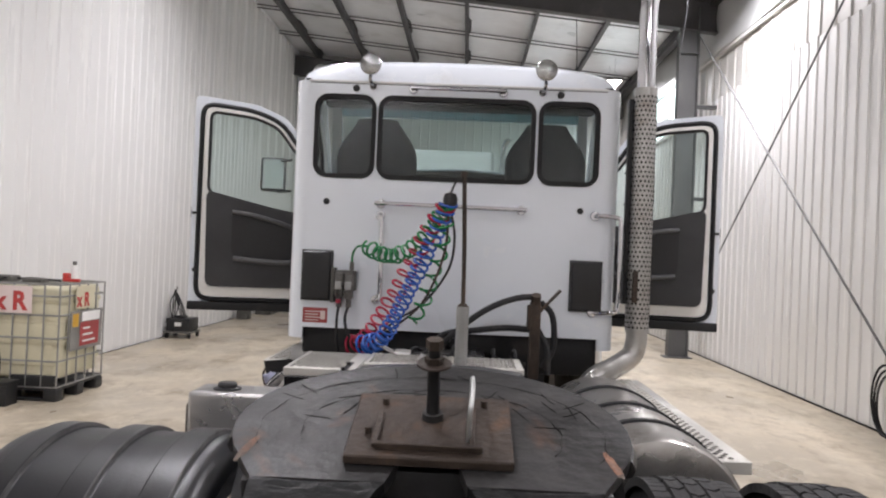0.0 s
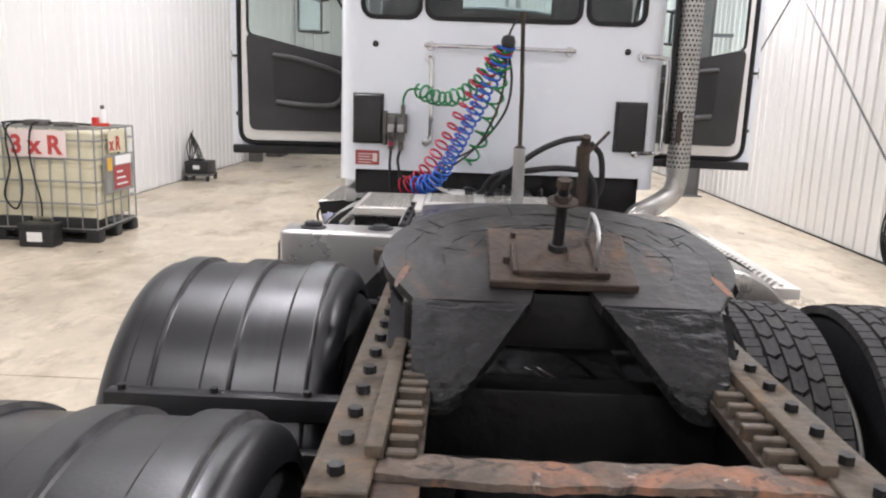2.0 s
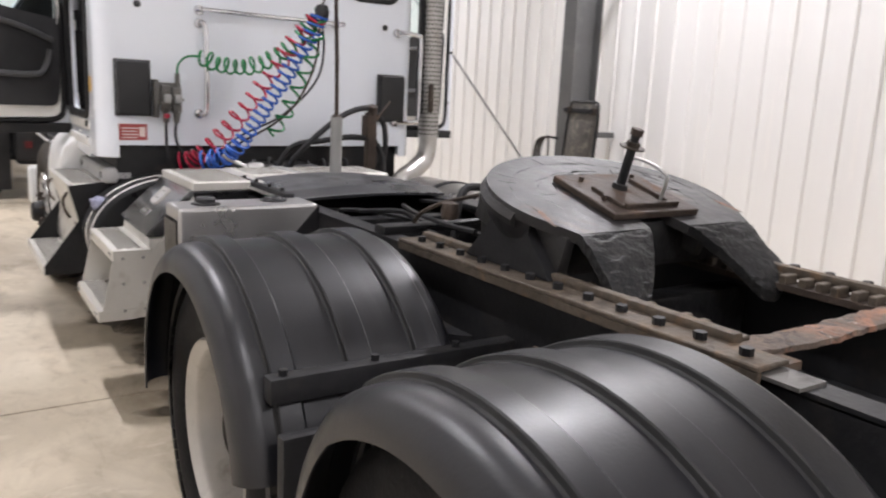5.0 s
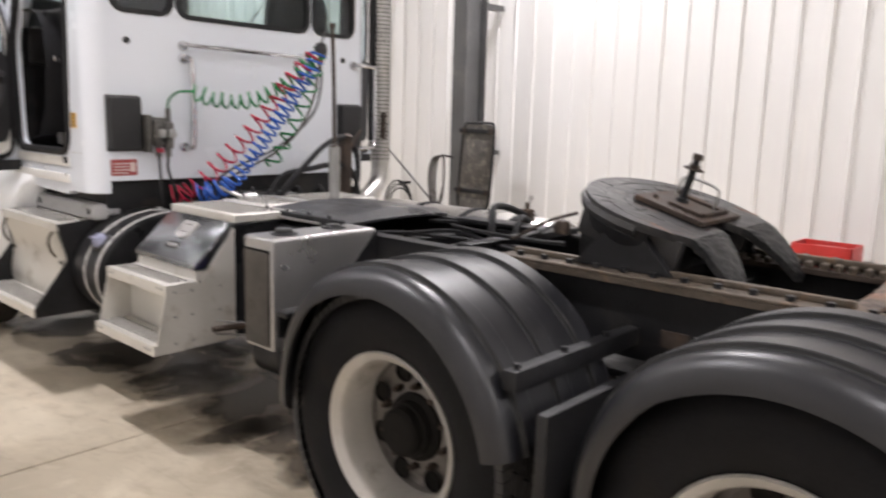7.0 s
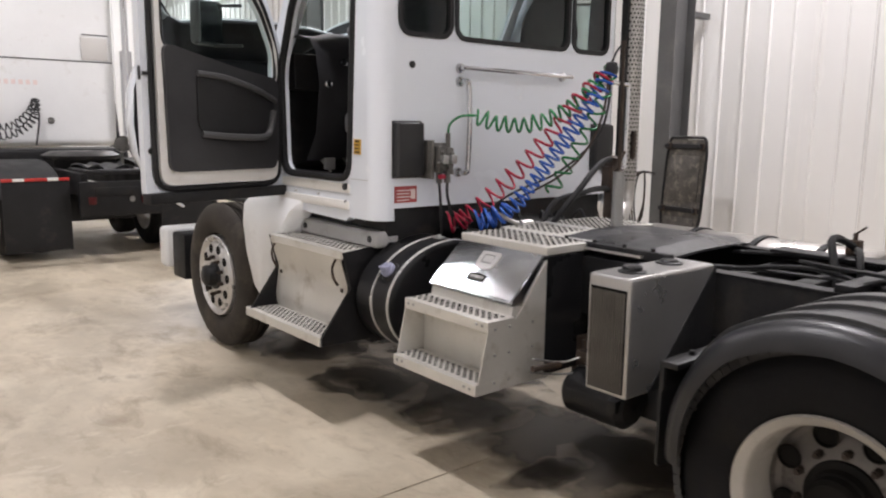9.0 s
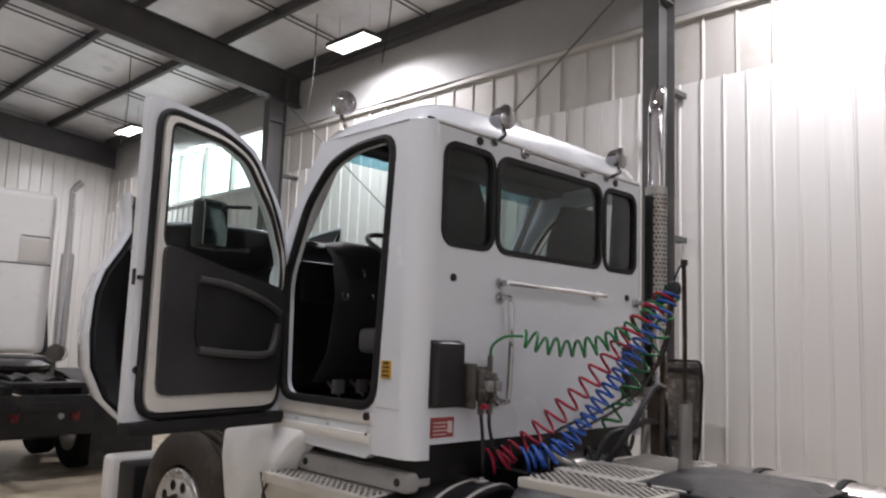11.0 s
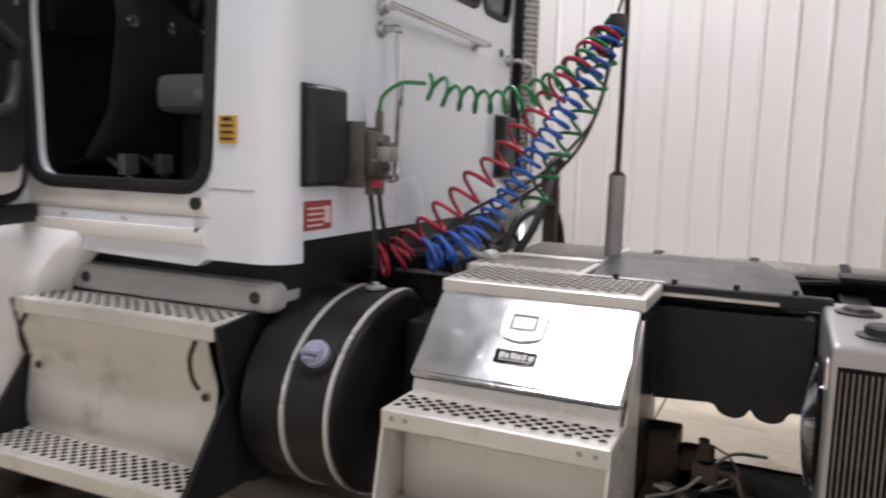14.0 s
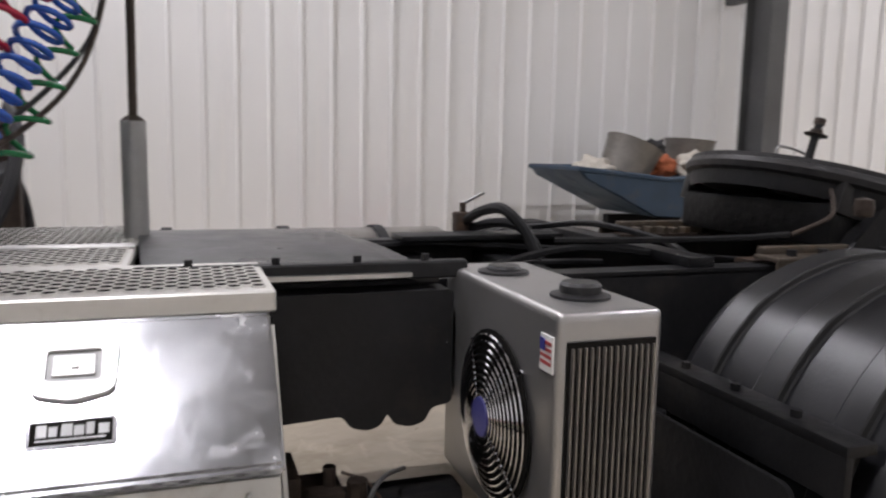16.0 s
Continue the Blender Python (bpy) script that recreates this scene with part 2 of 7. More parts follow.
    dustyplate=mat("dusty_cover_plate", (0.030, 0.030, 0.033), 0.32, 0, 0.25, 4, 40, 0.08, 50, dirt=(0.085, 0.08, 0.075), dirt_amount=0.25, dirt_scale=3),
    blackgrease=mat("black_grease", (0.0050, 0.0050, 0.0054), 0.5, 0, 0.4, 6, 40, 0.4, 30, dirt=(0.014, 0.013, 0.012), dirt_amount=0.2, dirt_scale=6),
    purple=mat("violet_cap_plastic", (0.27, 0.28, 0.38), 0.4, 0, 0.1),
    navy=mat("fan_badge", (0.05, 0.05, 0.22), 0.4, 0, 0.1),
    glass_cab=glass("tinted_glass", (0.74, 0.79, 0.79)),
    glass_clear=glass("door_glass", (0.86, 0.92, 0.91)),
    glass_visor=glass("windscreen_band", (0.50, 0.67, 0.73)),
    lens=mat("lamp_lens", (0.34, 0.34, 0.34), 0.10, 0.9, 0.25, 40, 120, 0.25, 60),
    tail=mat("tail_lamp", (0.08, 0.006, 0.008), 0.25, 0, 0.1),
    panel_glow=glow("lamp_diffuser", (1.0, 0.98, 0.95), 14.0),
    daylight=glow("daylight_outside", (0.92, 0.97, 1.0), 5.0),
)


def add_layer(m, col, scale, lo, hi, amount, stretch=(1, 1, 1)):
    """One more layer of stains over a material's colour."""
    N, L = m.node_tree.nodes, m.node_tree.links
    b = N["Principled BSDF"]
    src = b.inputs["Base Color"].links[0].from_socket
    tc, mp, n = N.new("ShaderNodeTexCoord"), N.new("ShaderNodeMapping"), N.new("ShaderNodeTexNoise")
    mp.inputs["Scale"].default_value = stretch
    mp.inputs["Location"].default_value = (3.7, 1.9, 0.4)
    n.inputs["Scale"].default_value, n.inputs["Detail"].default_value, n.inputs["Roughness"].default_value = scale, 7.0, 0.62
    n.inputs["Distortion"].default_value = 0.6
    r, x = N.new("ShaderNodeMapRange"), N.new("ShaderNodeMix")
    r.inputs[1].default_value, r.inputs[2].default_value, r.inputs[4].default_value = lo, hi, amount
    x.data_type = 'RGBA'
    L.new(tc.outputs["Object"], mp.inputs["Vector"])
    L.new(mp.outputs[0], n.inputs["Vector"])
    L.new(n.outputs[0], r.inputs[0])
    L.new(r.outputs[0], x.inputs[0])
    L.new(src, x.inputs[6])
    x.inputs[7].default_value = (*col, 1)
    L.new(x.outputs[2], b.inputs["Base Color"])


add_layer(M["floor"], (0.60, 0.535, 0.42), 2.6, 0.50, 0.68, 0.75, (1, 0.7, 1))
add_layer(M["floor"], (0.25, 0.195, 0.135), 4.5, 0.56, 0.72, 0.7, (1, 0.45, 1))
add_layer(M["fender"], (0.030, 0.030, 0.034), 9.0, 0.52, 0.75, 0.5, (1, 0.12, 0.12))
add_layer(M["floor"], (0.36, 0.30, 0.215), 13.0, 0.54, 0.70, 0.45, (1, 0.5, 1))
add_layer(M["floor"], (0.64, 0.58, 0.47), 9.0, 0.58, 0.72, 0.5, (0.5, 1, 1))
add_layer(M["grease"], (0.10, 0.055, 0.032), 5.0, 0.60, 0.72, 0.6)
add_layer(M["slider"], (0.16, 0.10, 0.055), 11.0, 0.55, 0.70, 0.7)


add_layer(M["fender"], (0.022, 0.021, 0.022), 1.7, 0.52, 0.68, 0.3, (1, 0.6, 1))
add_layer(M["rust"], (0.30, 0.125, 0.065), 6.0, 0.50, 0.62, 0.65)
add_layer(M["rust"], (0.44, 0.41, 0.38), 17.0, 0.60, 0.69, 0.8)
add_layer(M["rust"], (0.028, 0.022, 0.02), 19.0, 0.54, 0.62, 0.85)
for k, s in (("rubber", 0.25), ("tyre", 0.12), ("dustytyre", 0.2), ("tread", 0.2), ("fender", 0.52), ("frame", 0.25), ("grease", 0.30), ("caked", 0.24), ("blacktank", 0.22), ("trimdark", 0.12), ("blackgrease", 0.25), ("fabric", 0.15), ("trim", 0.35), ("black", 0.35), ("slider", 0.3), ("rustdark", 0.25), ("hole", 0.1)):
    M[k].node_tree.nodes["Principled BSDF"].inputs["Specular IOR Level"].default_value = s


def soft_patch(name, col):
    """A thin film that fades out towards its rim."""
    m = bpy.data.materials.new(name)
    m.use_nodes = True
    N, L = m.node_tree.nodes, m.node_tree.links
    b = N["Principled BSDF"]
    b.inputs["Base Color"].default_value, b.inputs["Roughness"].default_value = (*col, 1), 0.3
    tc, mp, g, n = N.new("ShaderNodeTexCoord"), N.new("ShaderNodeMapping"), N.new("ShaderNodeTexGradient"), N.new("ShaderNodeTexNoise")
    g.gradient_type = 'SPHERICAL'
    mp.inputs["Location"].default_value, mp.inputs["Scale"].default_value = (-1, -1, 0), (2, 2, 0)
    n.inputs["Scale"].default_value, n.inputs["Detail"].default_value = 5.0, 6.0
    a, r = N.new("ShaderNodeMath"), N.new("ShaderNodeMapRange")
    a.operation = 'ADD'
    r.inputs[1].default_value, r.inputs[2].default_value, r.inputs[4].default_value = 0.60, 0.95, 0.8
    L.new(tc.outputs["Generated"], mp.inputs["Vector"])
    L.new(mp.outputs[0], g.inputs["Vector"])
    L.new(tc.outputs["Object"], n.inputs["Vector"])
    L.new(g.outputs[0], a.inputs[0])
    L.new(n.outputs[0], a.inputs[1])
    L.new(a.outputs[0], r.inputs[0])
    L.new(r.outputs[0], b.inputs["Alpha"])
    return m


# Damp film whose dark colour also carries the shade under the truck.
M["damp"] = soft_patch("damp_shaded_concrete", (0.12, 0.097, 0.072))

# ---- mesh helpers ----
WP = {}


def wp(ob):
    return WP[ob.name]


def thing(name, loc, label, category, group="", kind=""):
    ob = new(name)
    ob.location = loc
    ob.empty_display_size = 0.1
    WP[ob.name] = Vector(loc)
    return tagged(ob, label, category, group, kind)


def finish(bm, name, smooth=True, angle=35):
    bmesh.ops.recalc_face_normals(bm, faces=bm.faces[:])
    if smooth:
        lim = radians(angle)
        for f in bm.faces:
            f.smooth = True
        for e in bm.edges:
            if len(e.link_faces) == 2 and e.calc_face_angle(0) > lim:
                e.smooth = False
    me = bpy.data.meshes.new(name)
    bm.to_mesh(me)
    bm.free()
    return me


def part(name, bm, material, parent=None, label="", at=None, smooth=True, extra=(), kind="", category="", angle=35):
    """One mesh object; without 'at' its points are in world metres, with 'at' they are local to that place."""
    me = bm
    if isinstance(bm, bmesh.types.BMesh):
        if at is None and parent is not None:
            bmesh.ops.translate(bm, verts=bm.verts[:], vec=-wp(parent))
        me = finish(bm, name, smooth, angle)
        me.materials.append(material)
        for e in extra:
            me.materials.append(e)
    ob = new(name, me)
    if parent is not None:
        ob.parent = parent
        WP[ob.name] = Vector(at) if at is not None else wp(parent).copy()
        ob.location = WP[ob.name] - wp(parent)
    else:
        WP[ob.name] = Vector(at) if at is not None else Vector()
        ob.location = WP[ob.name]
    return tagged(ob, label, category, "", kind)


def B():
    return bmesh.new()


def xf(bm, verts, m):
    if m is not None:
        bmesh.ops.transform(bm, matrix=m, verts=verts)


def box(bm, x0, x1, y0, y1, z0, z1, bev=0.0, seg=2, m=None, mi=0):
    c = bmesh.ops.create_cube(bm, size=1, matrix=Matrix.Translation(((x0 + x1) / 2, (y0 + y1) / 2, (z0 + z1) / 2)) @ Matrix.Diagonal((abs(x1 - x0), abs(y1 - y0), abs(z1 - z0), 1)))
    vs = c["verts"]
    if bev:
        es = list({e for v in vs for e in v.link_edges})
        r = bmesh.ops.bevel(bm, geom=es, offset=bev, segments=seg, profile=0.6, affect='EDGES')
        vs = list({v for f in r["faces"] for v in f.verts} | {v for v in vs if v.is_valid})
    if mi:
        for f in {f for v in vs for f in v.link_faces}:
            f.material_index = mi
    xf(bm, vs, m)
    return bm


def tube(bm, pts, r, seg=8, closed=False, mi=0, cap=True):
    pts = [Vector(p) for p in pts]
    n = len(pts)
    rs = r if isinstance(r, (list, tuple)) else [r] * n
    up, rings = None, []
    for i, p in enumerate(pts):
        a = pts[i - 1] if (i or closed) else p
        c = pts[(i + 1) % n] if (i < n - 1 or closed) else p
        d = (c - a).normalized()
        if up is None:
            up = Vector((0, 0, 1)) if abs(d.z) < 0.9 else Vector((1, 0, 0))
        u = (up - d * up.dot(d)).normalized()
        w = d.cross(u)
        up = u
        rings.append([bm.verts.new(p + rs[i] * (math.cos(6.283185 * k / seg) * u + math.sin(6.283185 * k / seg) * w)) for k in range(seg)])
    for i in range(n if closed else n - 1):
        A, C = rings[i], rings[(i + 1) % n]
        for k in range(seg):
            bm.faces.new((A[k], A[(k + 1) % seg], C[(k + 1) % seg], C[k])).material_index = mi
    if cap and not closed:
        bm.faces.new(rings[0][::-1]).material_index = mi
        bm.faces.new(rings[-1]).material_index = mi
    return bm


def cyl(bm, p0, p1, r, seg=16, r2=None, mi=0):
    return tube(bm, [p0, p1], [r, r if r2 is None else r2], seg, mi=mi)


def lathe(bm, prof, origin=(0, 0, 0), axis='x', seg=40, mi=0, closed=False):
    """prof: (radius, along) pairs turned round an axis."""
    o, rings = Vector(origin), []
    for r, a in prof:
        ring = []
        for k in range(seg):
            c, s = math.cos(6.283185 * k / seg) * r, math.sin(6.283185 * k / seg) * r
            ring.append(bm.verts.new(o + Vector((a, c, s) if axis == 'x' else (c, a, s) if axis == 'y' else (c, s, a))))
        rings.append(ring)
    n = len(rings)
    for i in range(n if closed else n - 1):
        A, C = rings[i], rings[(i + 1) % n]
        for k in range(seg):
            bm.faces.new((A[k], A[(k + 1) % seg], C[(k + 1) % seg], C[k])).material_index = mi
    return bm


def rr(x0, x1, z0, z1, r, seg=5):
    pts = []
    for cx, cz, a0 in ((x1 - r, z1 - r, 0), (x0 + r, z1 - r, 90), (x0 + r, z0 + r, 180), (x1 - r, z0 + r, 270)):
        for k in range(seg + 1):
            a = radians(a0 + 90 * k / seg)
            pts.append((cx + r * math.cos(a), cz + r * math.sin(a)))
    return pts


def soften(poly, r, seg=4):
    """Rounds every corner of a 2D polygon by about r."""
    out, n = [], len(poly)
    for i, p in enumerate(poly):
        p, a, c = Vector(p), Vector(poly[i - 1]), Vector(poly[(i + 1) % n])
        da, dc = (a - p), (c - p)
        k = min(r, da.length * 0.45, dc.length * 0.45)
        s, e = p + da.normalized() * k, p + dc.normalized() * k
        for j in range(seg + 1):
            t = j / seg
            out.append(tuple((1 - t) ** 2 * s + 2 * t * (1 - t) * p + t * t * e))
    return out


def offset(poly, d):
    """A 2D loop moved inwards by d (outwards if negative)."""
    out, n = [], len(poly)
    area = sum(poly[i - 1][0] * poly[i][1] - poly[i][0] * poly[i - 1][1] for i in range(n))
    sgn = 1 if area > 0 else -1
    for i in range(n):
        t = (Vector(poly[(i + 1) % n]) - Vector(poly[i - 1])).normalized()
        out.append((poly[i][0] - t.y * d * sgn, poly[i][1] + t.x * d * sgn))
    return out


def plate(bm, outer, holes, thick, m, mi=0):
    """A flat sheet with holes in local xz, thick along local y, laid by m."""
    loops, edges = [outer, *holes], []
    for lp in loops:
        vs = [bm.verts.new((p[0], 0, p[1])) for p in lp]
        edges += [bm.edges.new((vs[i - 1], vs[i])) for i in range(len(vs))]
    r = bmesh.ops.triangle_fill(bm, use_beauty=True, use_dissolve=False, edges=edges, normal=(0, 1, 0))
    fs = [g for g in r["geom"] if isinstance(g, bmesh.types.BMFace)]
    ex = bmesh.ops.extrude_face_region(bm, geom=fs)
    ev = [g for g in ex["geom"] if isinstance(g, bmesh.types.BMVert)]
    bmesh.ops.translate(bm, verts=ev, vec=(0, thick, 0))
    vs = list({v for f in fs for v in f.verts} | set(ev))
    for f in {f for v in vs for f in v.link_faces}:
        f.material_index = mi
    xf(bm, vs, m)
    return bm


def prism_x(bm, poly, x0, x1, mi=0):
    """A yz outline pulled along x."""
    a = [bm.verts.new((x0, *p)) for p in poly]
    c = [bm.verts.new((x1, *p)) for p in poly]
    n = len(poly)
    for i in range(n):
        bm.faces.new((a[i - 1], a[i], c[i], c[i - 1])).material_index = mi
    bm.faces.new(a[::-1]).material_index = mi
    bm.faces.new(c).material_index = mi
    return bm


def sheet(bm, rows, thick=0.0):
    """A skin over rows of points; thick gives it a second side."""
    vv = [[bm.verts.new(p) for p in r] for r in rows]
    fs = []
    for i in range(len(vv) - 1):
        for k in range(len(vv[0]) - 1):
            fs.append(bm.faces.new((vv[i][k], vv[i][k + 1], vv[i + 1][k + 1], vv[i + 1][k])))
    if thick:
        bmesh.ops.recalc_face_normals(bm, faces=fs)
        bmesh.ops.solidify(bm, geom=fs, thickness=thick)
    return bm


def curve(pts, n=8):
    """Catmull-Rom through the points."""
    P = [Vector(p) for p in pts]
    P = [2 * P[0] - P[1], *P, 2 * P[-1] - P[-2]]
    out = []
    for i in range(1, len(P) - 2):
        a, b, c, d = P[i - 1:i + 3]
        for k in range(n):
            t = k / n
            out.append(0.5 * ((2 * b) + (c - a) * t + (2 * a - 5 * b + 4 * c - d) * t * t + (3 * b - a - 3 * c + d) * t ** 3))
    return out + [P[-2]]


def coil(bm, pts, turns, rad, r, per=14, wob=0.15, phase=0.0, seed=1):
    rnd = random.Random(seed)
    path = curve(pts, 24)
    ln = [0.0]
    for a, b in zip(path, path[1:]):
        ln.append(ln[-1] + (b - a).length)
    n, out, up = int(turns * per), [], Vector((0.2, 1, 0.1))
    amp = [1 + wob * rnd.uniform(-1, 1) for _ in range(int(turns) + 3)]
    j = 0
    for i in range(n + 1):
        s = ln[-1] * i / n
        while j < len(ln) - 2 and ln[j + 1] < s:
            j += 1
        t = (s - ln[j]) / max(1e-6, ln[j + 1] - ln[j])
        p, d = path[j].lerp(path[j + 1], t), (path[j + 1] - path[j]).normalized()
        u = (up - d * up.dot(d)).normalized()
        w = d.cross(u)
        up = u
        turn = i / per
        k = amp[int(turn)] * (1 - turn % 1) + amp[int(turn) + 1] * (turn % 1)
        a = 6.283185 * turn + phase
        out.append(p + rad * k * (math.cos(a) * u + math.sin(a) * w))
    return tube(bm, out, r, 6)


# ---- the hall ----
XL, XR, YS, YN = -5.42, 4.5, -9.0, 23.4      # inner faces of the walls


def roof_z(x):
    return 7.85 - (x + 5.42) * 0.100


bm = B()
box(bm, XL - 0.3, XR + 0.3, YS - 0.3, YN + 0.3, -0.3, -0.02)
floor = part("floor", bm, M["joint"], None, "pale tan sealed concrete floor with saw-cut joints", kind="structure", category="floor")
for y0, y1 in ((YS, -5.0), (-5.0, 4.105), (4.117, 14.2), (14.21, YN)):
    bm = B()
    box(bm, XL, XR, y0, y1 if y1 != -5.0 else -5.012, -0.02, 0.0)
    part("slab", bm, M["floor"], floor)


def panel_mesh(width, height, name, rib=0.022, pitch=0.274, slope=0.020):
    """A ribbed liner sheet in local yz, ribs towards +x."""
    prof, y = [], 0.0
    while y < width - 1e-4:
        prof += [(y, 0.0), (y + slope, rib), (y + slope + 0.014, rib), (y + 2 * slope + 0.014, 0.0)]
        y += pitch
    prof.append((width - 0.002, 0.0))
    bm = B()
    sheet(bm, [[(x, yy, z) for yy, x in prof] for z in (0.0, height)])
    return finish(bm, name, False)


def liner(parent, mesh, start, step, count, rot, group_label):
    for i in range(count):
        ob = part("panel", mesh, None, parent, at=Vector(start) + Vector(step) * i)
        ob.rotation_euler = (0, 0, rot)


PITCH = 0.822
# west wall
bm = B()
box(bm, XL - 0.25, XL - 0.03, YS - 0.25, YN + 0.25, 0, 7.9)
wall_west = part("wall_west", bm, M["vinyl"], None, "tall white ribbed steel liner wall", kind="structure", category="wall")
me = panel_mesh(PITCH, 7.70, "panel", 0.013)
me.materials.append(M["liner"])
liner(wall_west, me, (XL - 0.025, YS, 0.02), (0, PITCH, 0), 40, 0, "")
# east wall: low liner, older liner, grey insulation
bm = B()
box(bm, XR + 0.06, XR + 0.30, YS - 0.25, 15.5, 0, 7.0)
box(bm, XR + 0.06, XR + 0.30, 15.5, 20.6, 0, 4.62)
box(bm, XR + 0.06, XR + 0.30, 15.5, 20.6, 5.86, 7.0)
box(bm, XR + 0.06, XR + 0.30, 20.6, YN + 0.25, 0, 7.0)
wall_east = part("wall_east", bm, M["greyvinyl"], None, "white ribbed steel liner wall under grey insulation", kind="structure", category="wall")
PE = 0.807
me = panel_mesh(PE, 4.77, "panel", 0.022, PE / 3, 0.011)
me.materials.append(M["liner"])
me_low = panel_mesh(PE, 4.60, "panel", 0.022, PE / 3, 0.011)
me_low.materials.append(M["liner"])
for i in range(41):
    y = YS - 0.085 + PE * (i + 1)
    ob = part("panel", me_low if 15.4 < y - 0.45 < 20.7 else me, None, wall_east, at=(XR + 0.025, y, 0.02))
    ob.rotation_euler = (0, 0, math.pi)
me = panel_mesh(PE, 0.86, "upper_panel", 0.022, PE / 2)
me.materials.append(M["liner_old"])
for i in range(41):
    y = YS - 0.085 + PE * (i + 1)
    if y < 15.4 or y - PE > 20.6:
        ob = part("upper_panel", me, None, wall_east, at=(XR + 0.050, y, 4.76))
        ob.rotation_euler = (0, 0, math.pi)
bm = B()
rows = []
for z, d in ((5.58, 0.0), (5.63, 0.10), (5.9, 0.06), (6.3, 0.09), (6.9, 0.05)):
    rows.append([(XR + 0.05 - d * (1 + 0.25 * math.sin(y * 1.9 + z)), y, z) for y in np.arange(YS, 15.5, 0.4)])
sheet(bm, rows)
part("insulation_blanket", bm, M["greyvinyl"], wall_east, "sagging grey insulation blanket")
bm = B()
box(bm, XR - 0.02, XR + 0.06, YS, 15.4, 5.56, 5.64)
part("ledge_trim", bm, M["liner_old"], wall_east)
# north wall
bm = B()
box(bm, XL, XR + 0.9, YN + 0.03, YN + 0.25, 0, 7.85)
wall_north = part("wall_north", bm, M["greyvinyl"], None, "white ribbed steel end wall", kind="structure", category="wall")
me = panel_mesh(PITCH, 6.55, "panel")
me.materials.append(M["liner"])
for i in range(13):
    ob = part("panel", me, None, wall_north, at=(XL + PITCH * i, YN + 0.025, 0.02))
    ob.rotation_euler = (0, 0, -math.pi / 2)
# south wall, behind the camera
bm = B()
box(bm, XL, XR, YS - 0.25, YS, 0, 7.85)
part("wall_south", bm, M["liner"], None, "plain white end wall", kind="structure", category="wall")
# roof
bm = B()
rows = []
for x in np.linspace(XL - 0.2, XR + 0.2, 34):
    rows.append([(x, y, roof_z(x) - 0.02 - 0.045 * abs(math.sin((x + 5.42) * 2.094)) - 0.012 * math.sin(y * 2.3 + x)) for y in np.linspace(YS - 0.2, YN + 0.2, 90)])
sheet(bm, rows)
box(bm, XL - 0.3, XR + 0.3, YS - 0.3, YN + 0.3, 7.95, 8.1)
ceiling = part("ceiling", bm, M["vinyl"], None, "white vinyl-faced insulation under a sloping roof", kind="structure", category="ceiling")
# purlins along the hall
for i in range(7):
    x = XL + 0.75 + 1.5 * i
    z = roof_z(x) - 0.06
    bm = B()
    box(bm, x - 0.012, x + 0.012, YS, YN, z - 0.22, z)
    box(bm, x - 0.075, x + 0.012, YS, YN, z - 0.225, z - 0.215)
    box(bm, x - 0.012, x + 0.075, YS, YN, z - 0.004, z)
    part("roof_purlin", bm, M["steel"], None, "dark steel roof purlin", kind="structure", category="beam", smooth=False)
# rafters and columns
BAYS = (-8.7, -1.37, 6.45, 14.3, 23.0)
for y in BAYS:
    raf = thing("rafter", (-0.5, y, roof_z(-0.5) - 0.87), "deep dark steel roof rafter", "beam", "", "structure")
    for x0, x1 in ((XL, -0.5), (-0.5, XR)):
        for nm_, half, lo, hi in (("web", 0.006, 0.014, 0.566), ("flange", 0.10, 0.0, 0.014), ("flange", 0.10, 0.566, 0.58)):
            bm = B()
            vs = [bm.verts.new((x, y + d, roof_z(x) - 0.29 - h)) for d in (-half, half) for x, h in ((x0, lo), (x1, lo), (x1, hi), (x0, hi))]
            for f in ((0, 1, 2, 3), (4, 5, 6, 7), (0, 1, 5, 4), (1, 2, 6, 5), (2, 3, 7, 6), (3, 0, 4, 7)):
                bm.faces.new([vs[i] for i in f])
            part(nm_, bm, M["steel"], raf, smooth=False)
    if not -8 < y < 22:
        continue
    bm = B()
    box(bm, 3.782, 4.115, y - 0.006, y + 0.006, 0.02, 6.45)
    box(bm, 3.768, 3.782, y - 0.10, y + 0.10, 0.02, 6.0)
    box(bm, 4.115, 4.129, y - 0.10, y + 0.10, 0.02, 6.45)
    box(bm, 3.70, 4.20, y - 0.15, y + 0.15, 0, 0.02)
    box(bm, 3.782, 4.115, y - 0.095, y + 0.095, 5.60, 5.62)
    for z in (1.2, 2.9, 4.6):
        box(bm, 4.129, 4.50, y - 0.05, y + 0.05, z, z + 0.06)
    part("column", bm, M["column"], None, "grey steel portal column on the east wall", kind="structure", category="column", smooth=False)
# eave strut and hanging rods
bm = B()
box(bm, 4.30, 4.46, YS, YN, 6.52, 6.72)
part("eave_strut", bm, M["steel"], None, "dark steel eave beam", kind="structure", category="beam", smooth=False)
for y in (0.9, 2.9, 8.6, 10.6, 12.6, 16.6, 18.8, 21.0):
    bm = B()
    for dz in (0.12, 0.20):
        tube(bm, [(XL, y, roof_z(XL) - dz), (XR, y, roof_z(XR) - dz)], 0.016, 5)
    part("purlin_bridging", bm, M["steel"], None, "thin steel bridging rods between purlins", kind="structure", category="rod")
